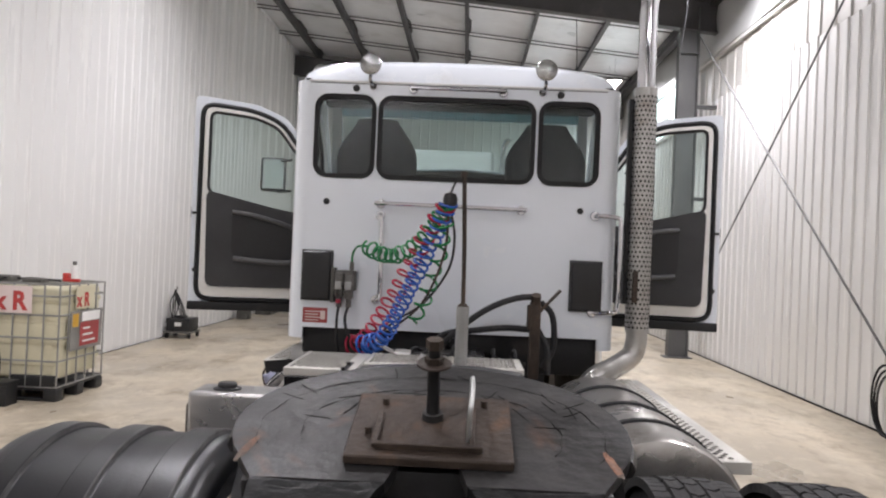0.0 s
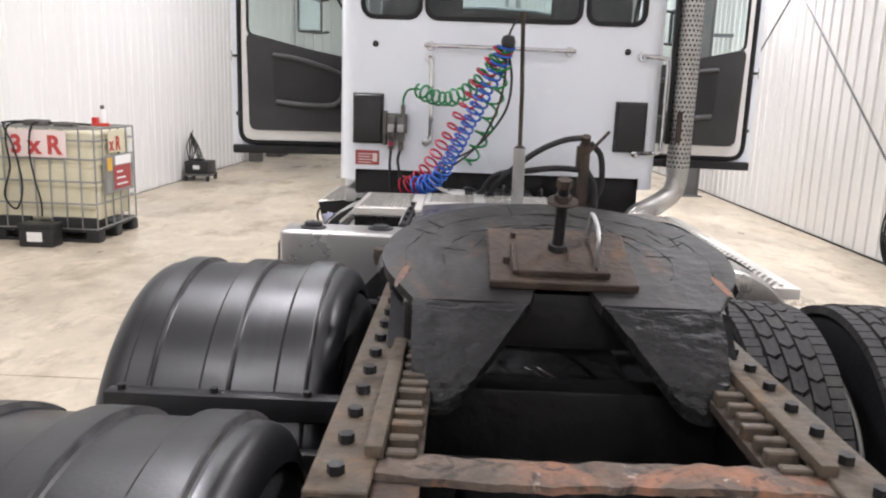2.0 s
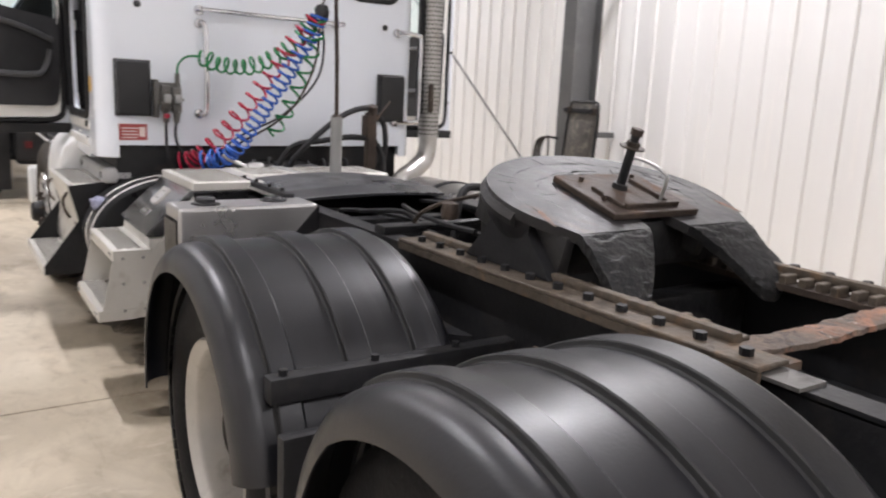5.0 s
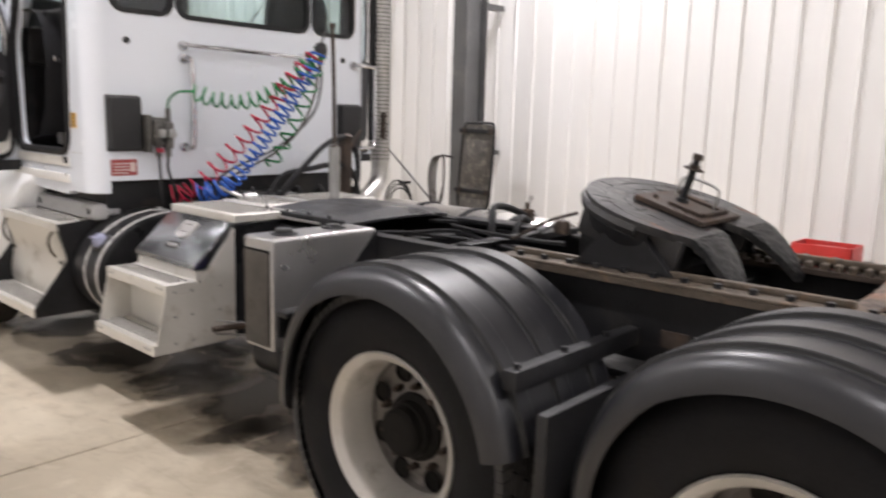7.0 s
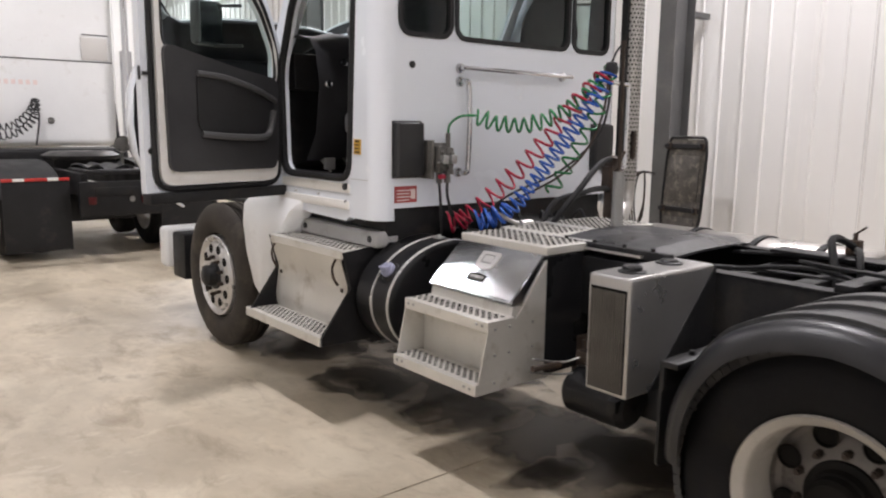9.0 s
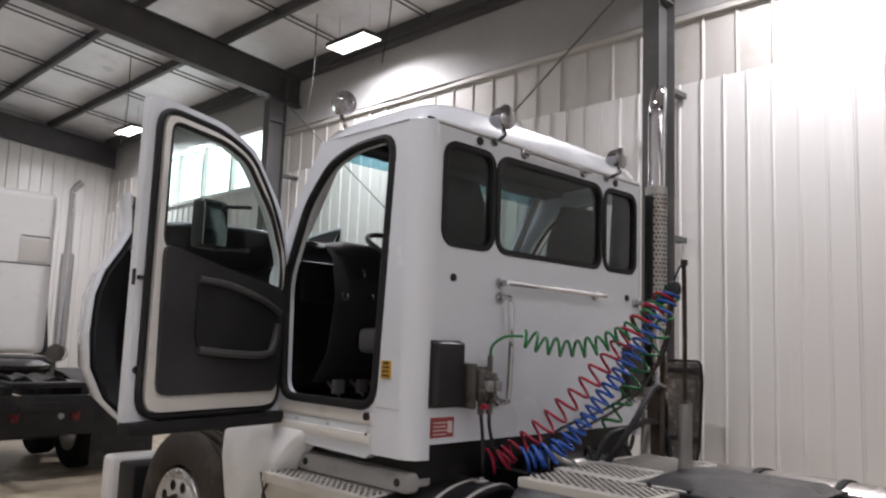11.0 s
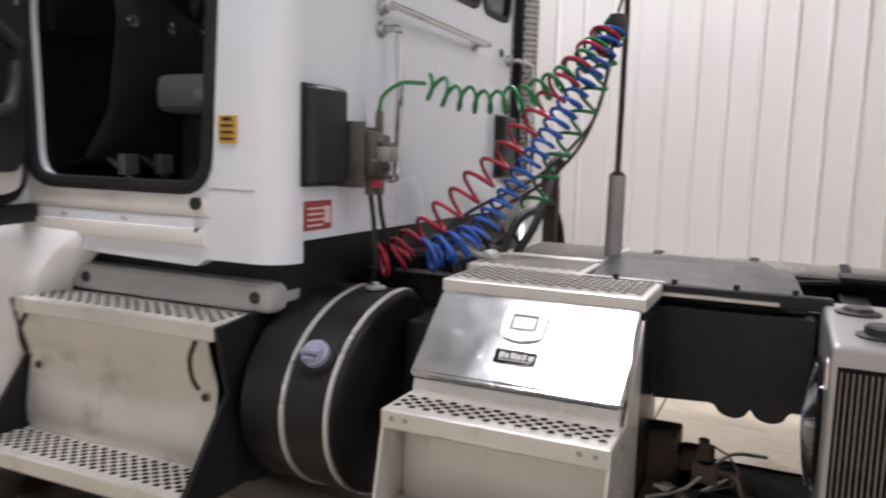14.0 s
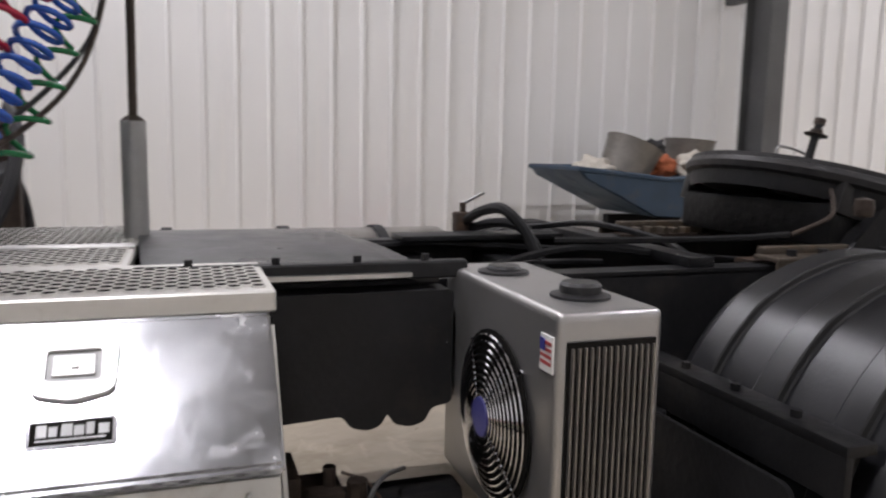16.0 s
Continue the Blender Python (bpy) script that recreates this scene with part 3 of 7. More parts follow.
for y, x in ((9.4, 2.5), (12.2, 3.3), (16.8, 2.2)):
    bm = B()
    tube(bm, curve([(x, y, roof_z(x) - 0.1), (x + 0.06, y + 0.1, 5.9), (x, y + 0.15, 5.2)], 6), 0.010, 5)
    part("hanging_cable", bm, M["black"], None, "thin black cable hanging from the roof", kind="structure", category="cable")
# wind bracing on the east wall
for p, q in (((4.10, 6.7, 6.2), (4.10, 14.1, 0.85)), ((4.07, 6.7, 0.28), (4.07, 14.2, 6.0))):
    bm = B()
    tube(bm, [p, q], 0.013, 6)
    part("brace_rod", bm, M["column"], None, "thin diagonal steel bracing rod", kind="structure", category="rod")
# high window on the east wall
win = thing("window_1", (XR + 0.1, 18.0, 4.62), "long bright high-level window with white mullions", "window", "", "structure")
bm = B()
box(bm, XR - 0.02, XR + 0.12, 15.5, 20.6, 4.60, 4.68)
box(bm, XR - 0.02, XR + 0.12, 15.5, 20.6, 5.80, 5.88)
for y in (15.5, 16.75, 18.0, 19.25, 20.52):
    box(bm, XR + 0.0, XR + 0.10, y, y + 0.08, 4.68, 5.80)
part("window_frame", bm, M["liner"], win)
for y in (15.58, 16.83, 18.08, 19.33):
    bm = B()
    box(bm, XR + 0.045, XR + 0.055, y, y + 1.17, 4.68, 5.80)
    part("pane", bm, M["glass_clear"], win).visible_shadow = False
bm = B()
sheet(bm, [[(XR + 0.9, 13.5, 3.6), (XR + 0.9, 22.6, 3.6)], [(XR + 0.9, 13.5, 7.4), (XR + 0.9, 22.6, 7.4)]])
part("backdrop", bm, M["daylight"], None, "bright overcast sky outside", kind="structure", category="sky")


# ---- ceiling lamps ----
def lamp(x, y):
    z = roof_z(x) - 0.62
    t = thing("ceiling_lamp", (x, y, z), "bright rectangular white LED high-bay lamp", "lamp", "ceiling lamps")
    b = B()
    box(b, x - 0.19, x + 0.19, y - 0.48, y + 0.48, z, z + 0.07, 0.012)
    part("housing", b, M["steel"], t)
    b = B()
    box(b, x - 0.17, x + 0.17, y - 0.46, y + 0.46, z - 0.012, z - 0.002)
    part("diffuser", b, M["panel_glow"], t, "glowing white diffuser")
    for dy in (-0.38, 0.38):
        b = B()
        tube(b, [(x, y + dy, z + 0.07), (x, y + dy, roof_z(x) - 0.05)], 0.003, 5)
        part("hanger", b, M["steel"], t)
    ld = bpy.data.lights.new("lamp_light", 'AREA')
    ld.shape, ld.size, ld.size_y, ld.energy = 'RECTANGLE', 0.24, 0.85, LAMP_WATTS * (1.0 if x > 0 else 0.82)
    ld.spread = radians(166)
    ld.color = (0.955, 0.935, 1.0)
    lo = new("lamp_light", ld)
    lo.parent = t
    lo.location = (0, 0, -0.02)


for lx, ly in LAMP_SPOTS:
    lamp(lx, ly)

# ---- the white tractor unit ----
CX = -0.08                                     # middle line of the truck
truck = thing("truck", (CX, 3.6, 0.0), "white day-cab semi tractor with open doors and tilted hood", "truck")


def mx(x):
    """Mirror an x about the truck's middle line."""
    return 2 * CX - x


# chassis rails and cross-members
for x0 in (-0.51, 0.27):
    bm = B()
    box(bm, x0, x0 + 0.08, 0.35, 7.9, 1.055, 1.07)
    box(bm, x0, x0 + 0.08, 0.35, 7.9, 0.79, 0.805)
    xw = x0 if x0 < 0 else x0 + 0.068
    box(bm, xw, xw + 0.012, 0.35, 7.9, 0.80, 1.06)
    part("frame_rail", bm, M["frame"], truck, "black steel frame rail", smooth=False)
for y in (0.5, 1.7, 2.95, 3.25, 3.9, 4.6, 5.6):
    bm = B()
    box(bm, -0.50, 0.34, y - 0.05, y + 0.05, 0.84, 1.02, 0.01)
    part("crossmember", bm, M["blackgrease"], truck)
for y in (1.05, 2.35):
    bm = B()
    cyl(bm, (-1.0, y, 0.53), (1.0, y + 0.03, 0.53), 0.075, 14)
    lathe(bm, [(0.02, -0.22), (0.16, -0.17), (0.21, 0.0), (0.16, 0.17), (0.02, 0.22)], (CX, y, 0.54), 'y', 20)
    part("axle", bm, M["frame"], truck)
for sx in (-0.47, 0.31):
    for y in (1.05, 2.35):
        bm = B()
        box(bm, sx - 0.05, sx + 0.05, y - 0.42, y + 0.42, 0.60, 0.68, 0.02)
        cyl(bm, (sx, y - 0.25, 0.68), (sx, y - 0.25, 0.86), 0.11, 16)
        part("suspension_arm", bm, M["frame"], truck)
bm = B()
cyl(bm, (CX, 2.6, 0.66), (CX, 5.4, 0.72), 0.05, 12)
part("drive_shaft", bm, M["frame"], truck)
for x, y, z in ((-0.2, 1.5, 0.75), (0.12, 1.45, 0.72)):
    bm = B()
    lathe(bm, [(0.01, -0.12), (0.10, -0.11), (0.105, 0.0), (0.10, 0.11), (0.01, 0.12)], (x, y, z), 'y', 16)
    part("air_brake_chamber", bm, M["frame"], truck)
bm = B()
box(bm, -0.49, 0.33, 0.28, 0.36, 0.74, 1.06, 0.01)
part("rear_crossmember", bm, M["frame"], truck)


# wheels
def tyre_mesh():
    b = B()
    prof = [(0.300, 0.030), (0.330, 0.006), (0.40, -0.004), (0.455, 0.004), (0.488, 0.022), (0.508, 0.044), (0.513, 0.060)]
    for g in (0.085, 0.135, 0.185):
        prof += [(0.513, g - 0.006), (0.502, g - 0.004), (0.502, g + 0.004), (0.513, g + 0.006)]
    w = 0.27
    prof += [(0.513, w - 0.060), (0.508, w - 0.044), (0.488, w - 0.022), (0.455, w - 0.004), (0.40, w + 0.004), (0.330, w - 0.006), (0.300, w - 0.030)]
    lathe(b, prof, (0, 0, 0), 'x', 56)
    return finish(b, "tyre", True, 50)


def tread_mesh():
    """Two serrated shoulder bands and three rows of staggered six-sided blocks with narrow grooves."""
    b = B()
    rnd = random.Random(4)

    def block(corners, a, z0, z1, tp):
        q = Matrix.Rotation(a, 4, 'X')
        mx_, my_ = sum(p[0] for p in corners) / len(corners), sum(p[1] for p in corners) / len(corners)
        lo = [b.verts.new(q @ Vector((x, y, z0))) for x, y in corners]
        hi = [b.verts.new(q @ Vector((mx_ + (x - mx_) * tp, my_ + (y - my_) * tp, z1 - 0.5 * y * y / 0.52))) for x, y in corners]
        n = len(corners)
        for i in range(n):
            b.faces.new((lo[i - 1], lo[i], hi[i], hi[i - 1]))
        b.faces.new(hi)

    for c, sh, out in ((0.030, 0.0, -1), (0.240, 0.5, 1)):
        n = 84
        for k in range(n):
            h = math.pi / n * 0.515
            e = 0.006 if k % 2 else 0.0
            block([(c - 0.026, -h * 0.93), (c + 0.026 - out * -e * (out < 0), -h * 0.93), (c + 0.026, h * 0.93), (c - 0.026, h * 0.93)], 6.283185 * (k + sh) / n, 0.490, 0.519, 0.95)
    n = 40
    for row, c in enumerate((0.083, 0.135, 0.187)):
        h = math.pi / n * 0.52
        for k in range(n):
            t = rnd.uniform(-0.003, 0.003)
            w = 0.0235
            block([(c - w, -h * 0.90 + t), (c, -h * 1.26), (c + w, -h * 0.90 - t), (c + w, h * 0.90 - t), (c, h * 0.55 + t), (c - w, h * 0.90)], 6.283185 * (k + 0.5 * (row % 2)) / n, 0.495, 0.526, 0.94)
    return finish(b, "tread", False)


TYRE, TREAD = tyre_mesh(), tread_mesh()
STEER_TYRE = TYRE.copy()
for v in STEER_TYRE.vertices:
    v.co.y, v.co.z = v.co.y * 1.062, v.co.z * 1.062
STEER_TYRE.materials.append(M["dustytyre"])
TYRE.materials.append(M["tyre"])
TREAD.materials.append(M["tread"])


def disc_mesh(dish, name, holes, r_hole, hole_r_pos):
    """A steel disc wheel: rim barrel with a dished disc; 'dish' is how deep the disc sits from the outer edge."""
    b = B()
    lathe(b, [(0.272, 0.035), (0.300, 0.010), (0.306, 0.018), (0.300, 0.040), (0.285, 0.055), (0.285, 0.21), (0.300, 0.24), (0.306, 0.255), (0.298, 0.262), (0.275, 0.23)], (0, 0, 0), 'x', 48)
    lathe(b, [(0.285, 0.055), (0.272, 0.035), (0.264, 0.046), (0.262, 0.090), (0.256, 0.105), (0.250, dish - 0.02)], (0, 0, 0), 'x', 48)
    lathe(b, [(0.250, dish - 0.02), (0.243, dish + 0.004), (0.225, dish + 0.010), (0.19, dish - 0.006), (0.150, dish - 0.022), (0.135, dish - 0.03), (0.02, dish - 0.03)], (0, 0, 0), 'x', 48, 1)
    me = finish(b, name)
    b = B()
    lathe(b, [(r_hole * 1.25, -0.010), (r_hole * 1.08, -0.016), (r_hole, -0.012), (r_hole * 0.96, -0.004), (0.001, -0.003)], (dish - 0.012, 0, hole_r_pos), 'x', 14)
    return me, finish(b, "hand_hole")


def front_disc_mesh():
    b = B()
    lathe(b, [(0.272, 0.20), (0.285, 0.21), (0.300, 0.24), (0.306, 0.02), (0.302, 0.006), (0.292, 0.004), (0.278, 0.016), (0.266, 0.034), (0.256, 0.030), (0.246, 0.014), (0.234, 0.008), (0.14, 0.004), (0.02, 0.004)], (0, 0, 0), 'x', 56)
    me = finish(b, "rim")
    b = B()
    lathe(b, [(0.0335, 0.003), (0.0325, -0.001), (0.031, -0.0012), (0.001, -0.001)], (0.005, 0, 0.206), 'x', 18)
    return me, finish(b, "hand_hole")


REAR_RIM, REAR_HOLES = disc_mesh(0.195, "rim", 8, 0.034, 0.203)
FRONT_RIM, FRONT_HOLES = front_disc_mesh()
REAR_RIM.materials.append(M["rim"])
REAR_RIM.materials.append(M["rimdisc"])
FRONT_RIM.materials.append(M["wheelalu"])
REAR_HOLES.materials.append(M["hole"])
FRONT_HOLES.materials.append(M["hole"])


def nut(r, x0, ln):
    b = B()
    tube(b, [(x0, 0, r), (x0 - ln * 0.7, 0, r)], 0.0145, 6)
    tube(b, [(x0 - ln * 0.7, 0, r), (x0 - ln, 0, r)], 0.009, 8)
    return finish(b, "lug_nut")


REAR_NUTS, FRONT_NUTS = nut(0.151, 0.178, 0.045), nut(0.140, 0.006, 0.046)
REAR_NUTS.materials.append(M["rustdark"])
FRONT_NUTS.materials.append(M["rustdark"])
b = B()
lathe(b, [(0.128, 0.172), (0.124, 0.150), (0.104, 0.142), (0.098, 0.112), (0.092, 0.108), (0.088, 0.078), (0.074, 0.066), (0.001, 0.062)], (0, 0, 0), 'x', 28)
REAR_HUB = finish(b, "hub")
# Near-black hub: the shadow inside the wheel is put into its colour.
REAR_HUB.materials.append(M["hole"])
b = B()
lathe(b, [(0.108, 0.02), (0.104, -0.004), (0.082, -0.010), (0.076, -0.070), (0.055, -0.086), (0.001, -0.09)], (0, 0, 0), 'x', 28)
FRONT_HUB = finish(b, "hub")
FRONT_HUB.materials.append(M["frame"])


def wheel(parent, x, y, z, flip, front, label, tread=True, outer=True):
    w = part("wheel", FRONT_RIM if front else REAR_RIM, None, parent, label, at=(x, y, z))
    w.rotation_euler = (0, 0, math.pi) if flip else (0, 0, 0)
    names = [("tyre", STEER_TYRE if front else TYRE, 0)]
    if tread:
        names.append(("tread", TREAD, 0))
    if outer:
        names.append(("hub", FRONT_HUB if front else REAR_HUB, 0))
        names += [("lug_nut", FRONT_NUTS if front else REAR_NUTS, 36 * k) for k in range(10)]
        n = 10 if front else 8
        names += [("hand_hole", FRONT_HOLES if front else REAR_HOLES, 360 * (k + 0.5) / n) for k in range(n)]
    for nm_, me, deg in names:
        ob = new(nm_, me)
        ob.parent = w
        ob.rotation_euler = (radians(deg), 0, 0)
    return w


for y in (1.05, 2.35):
    wheel(truck, -1.23, y, 0.528, False, False, "pale painted deep-dish steel wheel with black tyre", y > 2)
    w = wheel(truck, -0.60, y, 0.528, True, False, "inner dual wheel with black tyre", False, False)
    wheel(truck, 1.225, y + 0.06, 0.528, True, False, "pale painted steel wheel with chunky tyre")
    wheel(truck, 0.575, y + 0.06, 0.528, False, False, "inner dual wheel with chunky tyre", True, False)
wheel(truck, -1.22, 6.87, 0.545, False, True, "polished aluminium front wheel with dusty tyre", False)
wheel(truck, mx(-1.22), 6.87, 0.545, True, True, "polished aluminium front wheel with dusty tyre", False)
bm = B()
cyl(bm, (-1.0, 6.87, 0.50), (0.84, 6.87, 0.50), 0.06, 12)
part("front_axle", bm, M["frame"], truck)


# rear mudguards on the driver's side
RIDGES = ((-1.217, -1.148), (-1.008, -0.930), (-0.802, -0.716))


def mudguard(yc, dx=0.0):
    prof = [(-1.245 - 0.072 * math.cos(radians(q)), -0.085 + 0.085 * math.sin(radians(q))) for q in range(0, 91, 10)]
    for a, c in RIDGES:
        prof += [(a - 0.006, 0.0), (a - 0.001, 0.004), (a + 0.002, 0.014), (a + 0.006, 0.0165), (c - 0.006, 0.0165), (c - 0.002, 0.014), (c + 0.001, 0.004), (c + 0.006, 0.0)]
    prof += [(-0.700 + 0.058 * math.sin(radians(q)), -0.078 + 0.078 * math.cos(radians(q))) for q in range(10, 91, 10)]
    prof = [(x + dx, r) for x, r in prof]
    rows = []
    for k in range(45):
        a = radians(2 + 166 * k / 44)            # from the front edge over the top to the rear
        rad = 0.600 - 0.075 * max(0.0, 1 - a / radians(55))
        rows.append([(px, yc + (rad + pr) * math.cos(a), 0.530 + (rad + pr) * math.sin(a)) for px, pr in prof])
    b = B()
    sheet(b, rows, 0.006)
    # Lighting painted on the ridges: inner edges pale, outer edges black.
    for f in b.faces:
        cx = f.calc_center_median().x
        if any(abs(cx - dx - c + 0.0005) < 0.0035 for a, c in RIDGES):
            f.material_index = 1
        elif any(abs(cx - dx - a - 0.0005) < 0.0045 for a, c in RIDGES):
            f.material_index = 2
    g = part("mudguard", b, M["fender"], truck, "ribbed black plastic half-round mudguard", angle=25, extra=(M["litedge"], M["groove"]))
    b = B()
    ye, ze = yc - 0.50, 0.53 + 0.345
    box(b, -1.24, -0.50, ye - 0.06, ye - 0.01, ze - 0.03, ze + 0.035, 0.006)
    for bx in (-1.2, -0.95, -0.7):
        cyl(b, (bx, ye - 0.035, ze + 0.03), (bx, ye - 0.035, ze + 0.05), 0.012, 6)
    part("bracket", b, M["frame"], g)
    if yc < 2:
        return g
    b = B()
    ye = yc + 0.535
    box(b, -1.27, -0.50, ye - 0.04, ye + 0.03, 0.862, 0.885, 0.005)
    box(b, -1.27, -0.50, ye + 0.012, ye + 0.03, 0.775, 0.865, 0.005)
    for bx in (-1.12, -0.95, -0.78, -0.62):
        cyl(b, (bx, ye, 0.885), (bx, ye, 0.90), 0.011, 6)
    part("bracket", b, M["frame"], g)
    return g


mudguard(1.05, 0.018)
mudguard(2.35)
bm = B()
plate(bm, rr(-1.20, -0.55, 0.45, 0.785, 0.03, 3), [], 0.012, Matrix.Translation((0, 2.950, 0)))
part("splash_panel", bm, M["frame"], truck, "flat black splash panel")
bm = B()
box(bm, -1.26, -0.62, 1.66, 1.70, 0.42, 0.82, 0.01)
part("splash_panel", bm, M["frame"], truck)
for i, x in enumerate((-0.516, -0.516)):
    bm = B()
    y = 1.60 - 0.12 * i
    box(bm, -0.520, -0.512, y, y + 0.10, 0.86, 0.92)
    part("decal", bm, (M["rustdark"], M["cage"])[i], truck, "small worn warning decal")

# fifth wheel slider
for side in (-1, 1):
    f = (lambda x: x) if side < 0 else (lambda x: -0.11 - x)
    bm = B()
    a, c = sorted((f(-0.545), f(-0.440)))
    box(bm, a, c, 1.00, 2.42, 1.083, 1.096, 0.003, 1)
    a, c = sorted((f(-0.545), f(-0.533)))
    box(bm, a, c, 1.00, 2.42, 1.06, 1.083)
    rail = part("slider_rail", bm, M["slider"], truck, "dirty brown bolted slider rail with locking teeth")
    bm = B()
    a, c = sorted((f(-0.462), f(-0.428)))
    box(bm, a, c, 1.12, 2.40, 1.090, 1.118, 0.008, 2)
    part("guide_bar", bm, M["slider"], rail)
    rnd = random.Random(31 + side)
    for k in range(23):
        y = 1.14 + 0.054 * k + rnd.uniform(-0.003, 0.003)
        bm = B()
        a, c = sorted((f(-0.428), f(-0.368 + rnd.uniform(-0.006, 0.004))))
        box(bm, a, c, y, y + 0.024, 1.062, 1.099 + rnd.uniform(-0.003, 0.003), 0.003, 1)
        part("tooth", bm, M["slider"], rail)
    bm = B()
    a, c = sorted((f(-0.440), f(-0.362)))
    box(bm, a, c, 1.02, 2.42, 1.055, 1.075)
    part("tooth_bar", bm, M["rustdark"], rail)
    for k in range(12):
        y = 1.06 + 0.116 * k
        bm = B()
        cyl(bm, (f(-0.500), y, 1.094), (f(-0.500), y, 1.113), 0.015, 6)
        part("bolt", bm, M["frame"], rail)
bm = B()
rows = []
for y, dz in ((1.074, -0.014), (1.075, 0.0), (1.092, 0.001), (1.108, 0.003), (1.125, 0.001), (1.145, 0.002), (1.160, 0.0), (1.162, -0.014)):
    row = []
    for x in np.linspace(-0.49, 0.39, 110):
        n1 = noise.noise(Vector((x * 14, y * 20, 0))) * 0.0035 + noise.noise(Vector((x * 60, y * 60, 3))) * 0.002
        row.append((x, y + 0.008 * math.sin(x * 9) + noise.noise(Vector((x * 26, 1 if y < 1.12 else 5, 7))) * 0.007, 1.086 + dz + n1))
    rows.append(row)
sheet(bm, rows)
part("slider_end_bar", bm, M["rust"], truck, "rust-flaked steel end bar")
bm = B()
box(bm, -0.53, -0.44, 0.92, 1.02, 1.070, 1.078)
part("frame_cap", bm, M["cabinet"], truck, "bare grey end of the frame top")

# Added black sheets that hide the lit floor between the rails.
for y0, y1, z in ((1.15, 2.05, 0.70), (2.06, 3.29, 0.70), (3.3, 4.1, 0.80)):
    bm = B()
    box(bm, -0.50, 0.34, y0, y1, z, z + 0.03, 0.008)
    part("cross_pan", bm, M["blackgrease"], truck, "black sheet added to close the dark gap between the rails")
for x in (0.0, 0.035):
    bm = B()
    tube(bm, curve([(x - 0.10, 2.05, 0.93), (x - 0.04, 1.95, 0.93), (x + 0.08, 1.80, 0.92), (x + 0.12, 1.72, 0.88)], 6), 0.006, 6)
    part("brake_line", bm, M["cabinet"], truck, "thin grey brake line")

# fifth wheel, tipped back
FW = Matrix.Translation((-0.051, 1.888, 1.301)) @ Matrix.Rotation(radians(16.2), 4, 'X')
FLAT = FW @ Matrix.Rotation(radians(-90), 4, 'X')
outline = [(0.46 * math.cos(radians(-20 + 220 * k / 36)), 0.343 * math.sin(radians(-20 + 220 * k / 36))) for k in range(37)]
outline += [(-0.364, -0.235), (-0.085, -0.235), (-0.066, -0.15), (-0.060, -0.05), (-0.042, 0.01), (0.0, 0.028), (0.042, 0.01), (0.060, -0.05), (0.066, -0.15), (0.085, -0.235), (0.364, -0.235)]
bm = B()
plate(bm, outline, [], 0.030, FLAT)
fw_plate = part("fifth_wheel", bm, M["grease"], truck, "worn greasy dark steel fifth-wheel plate", smooth=False)
bm = B()
tube(bm, [FW @ Vector((0.448 * math.cos(radians(a)), 0.331 * math.sin(radians(a)), -0.036)) for a in range(-14, 195, 6)], 0.026, 8)
part("rolled_rim", bm, M["grease"], fw_plate)
bm = B()
arc = [(0.452 * math.cos(radians(a)), 0.335 * math.sin(radians(a))) for a in range(-18, 199, 6)]
sheet(bm, [[FW @ Vector((x * k, y * k, z)) for x, y in arc] for z, k in ((-0.03, 1.0), (-0.08, 0.985), (-0.11, 0.95))], 0.012)
part("skirt", bm, M["frame"], fw_plate, "black downturned skirt")
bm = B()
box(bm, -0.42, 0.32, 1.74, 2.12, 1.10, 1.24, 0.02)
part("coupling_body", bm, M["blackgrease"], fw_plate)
for sx in (-1, 1):
    bm = B()
    box(bm, sx * 0.37 - 0.02, sx * 0.37 + 0.02, -0.22, 0.20, -0.15, -0.02, 0.01, 2, FW)
    part("rib", bm, M["grease"], fw_plate)
    bm = B()
    box(bm, sx * 0.17 - 0.015, sx * 0.17 + 0.015, -0.24, 0.28, -0.11, -0.02, 0.01, 2, FW)
    part("rib", bm, M["grease"], fw_plate)
    bm = B()
    rows = []
    for y, z, a, c in ((-0.233, 0.0004, 0.085, 0.364), (-0.262, -0.007, 0.103, 0.364), (-0.32, -0.034, 0.142, 0.362), (-0.375, -0.068, 0.183, 0.358), (-0.41, -0.094, 0.214, 0.354), (-0.435, -0.116, 0.238, 0.350), (-0.45, -0.132, 0.262, 0.345)):
        rows.append([(a, c, y, z)])
    prof, rows = [q[0] for q in rows], []
    for i in range(33):
        t = i / 32 * (len(prof) - 1)
        j = min(int(t), len(prof) - 2)
        a, c, y, z = (p + (q - p) * (t - j) for p, q in zip(prof[j], prof[j + 1]))
        row = []
        for k in range(25):
            u = k / 24
            n = noise.noise(Vector((u * 4 + sx * 9, t * 3.1, 0))) * 0.006 + noise.noise(Vector((u * 5 + sx * 5, t * 9, 2))) * 0.005
            row.append(FW @ Vector((sx * (a + (c - a) * u), y - 0.012 * math.sin(math.pi * u), z + 0.95 * n * min(1.0, t * 2))))
        rows.append(row)
    sheet(bm, rows)
    low = [[p - FW.to_3x3() @ Vector((0, 0, 0.03)) for p in q] for q in rows]
    sheet(bm, low)
    for top, und in ((rows[-1], low[-1]), ([q[0] for q in rows], [q[0] for q in low]), ([q[-1] for q in rows], [q[-1] for q in low])):
        sheet(bm, [top, und])
    bmesh.ops.remove_doubles(bm, verts=bm.verts[:], dist=1e-5)
    part("ramp", bm, M["caked"], fw_plate, "greasy down-turned approach ramp")
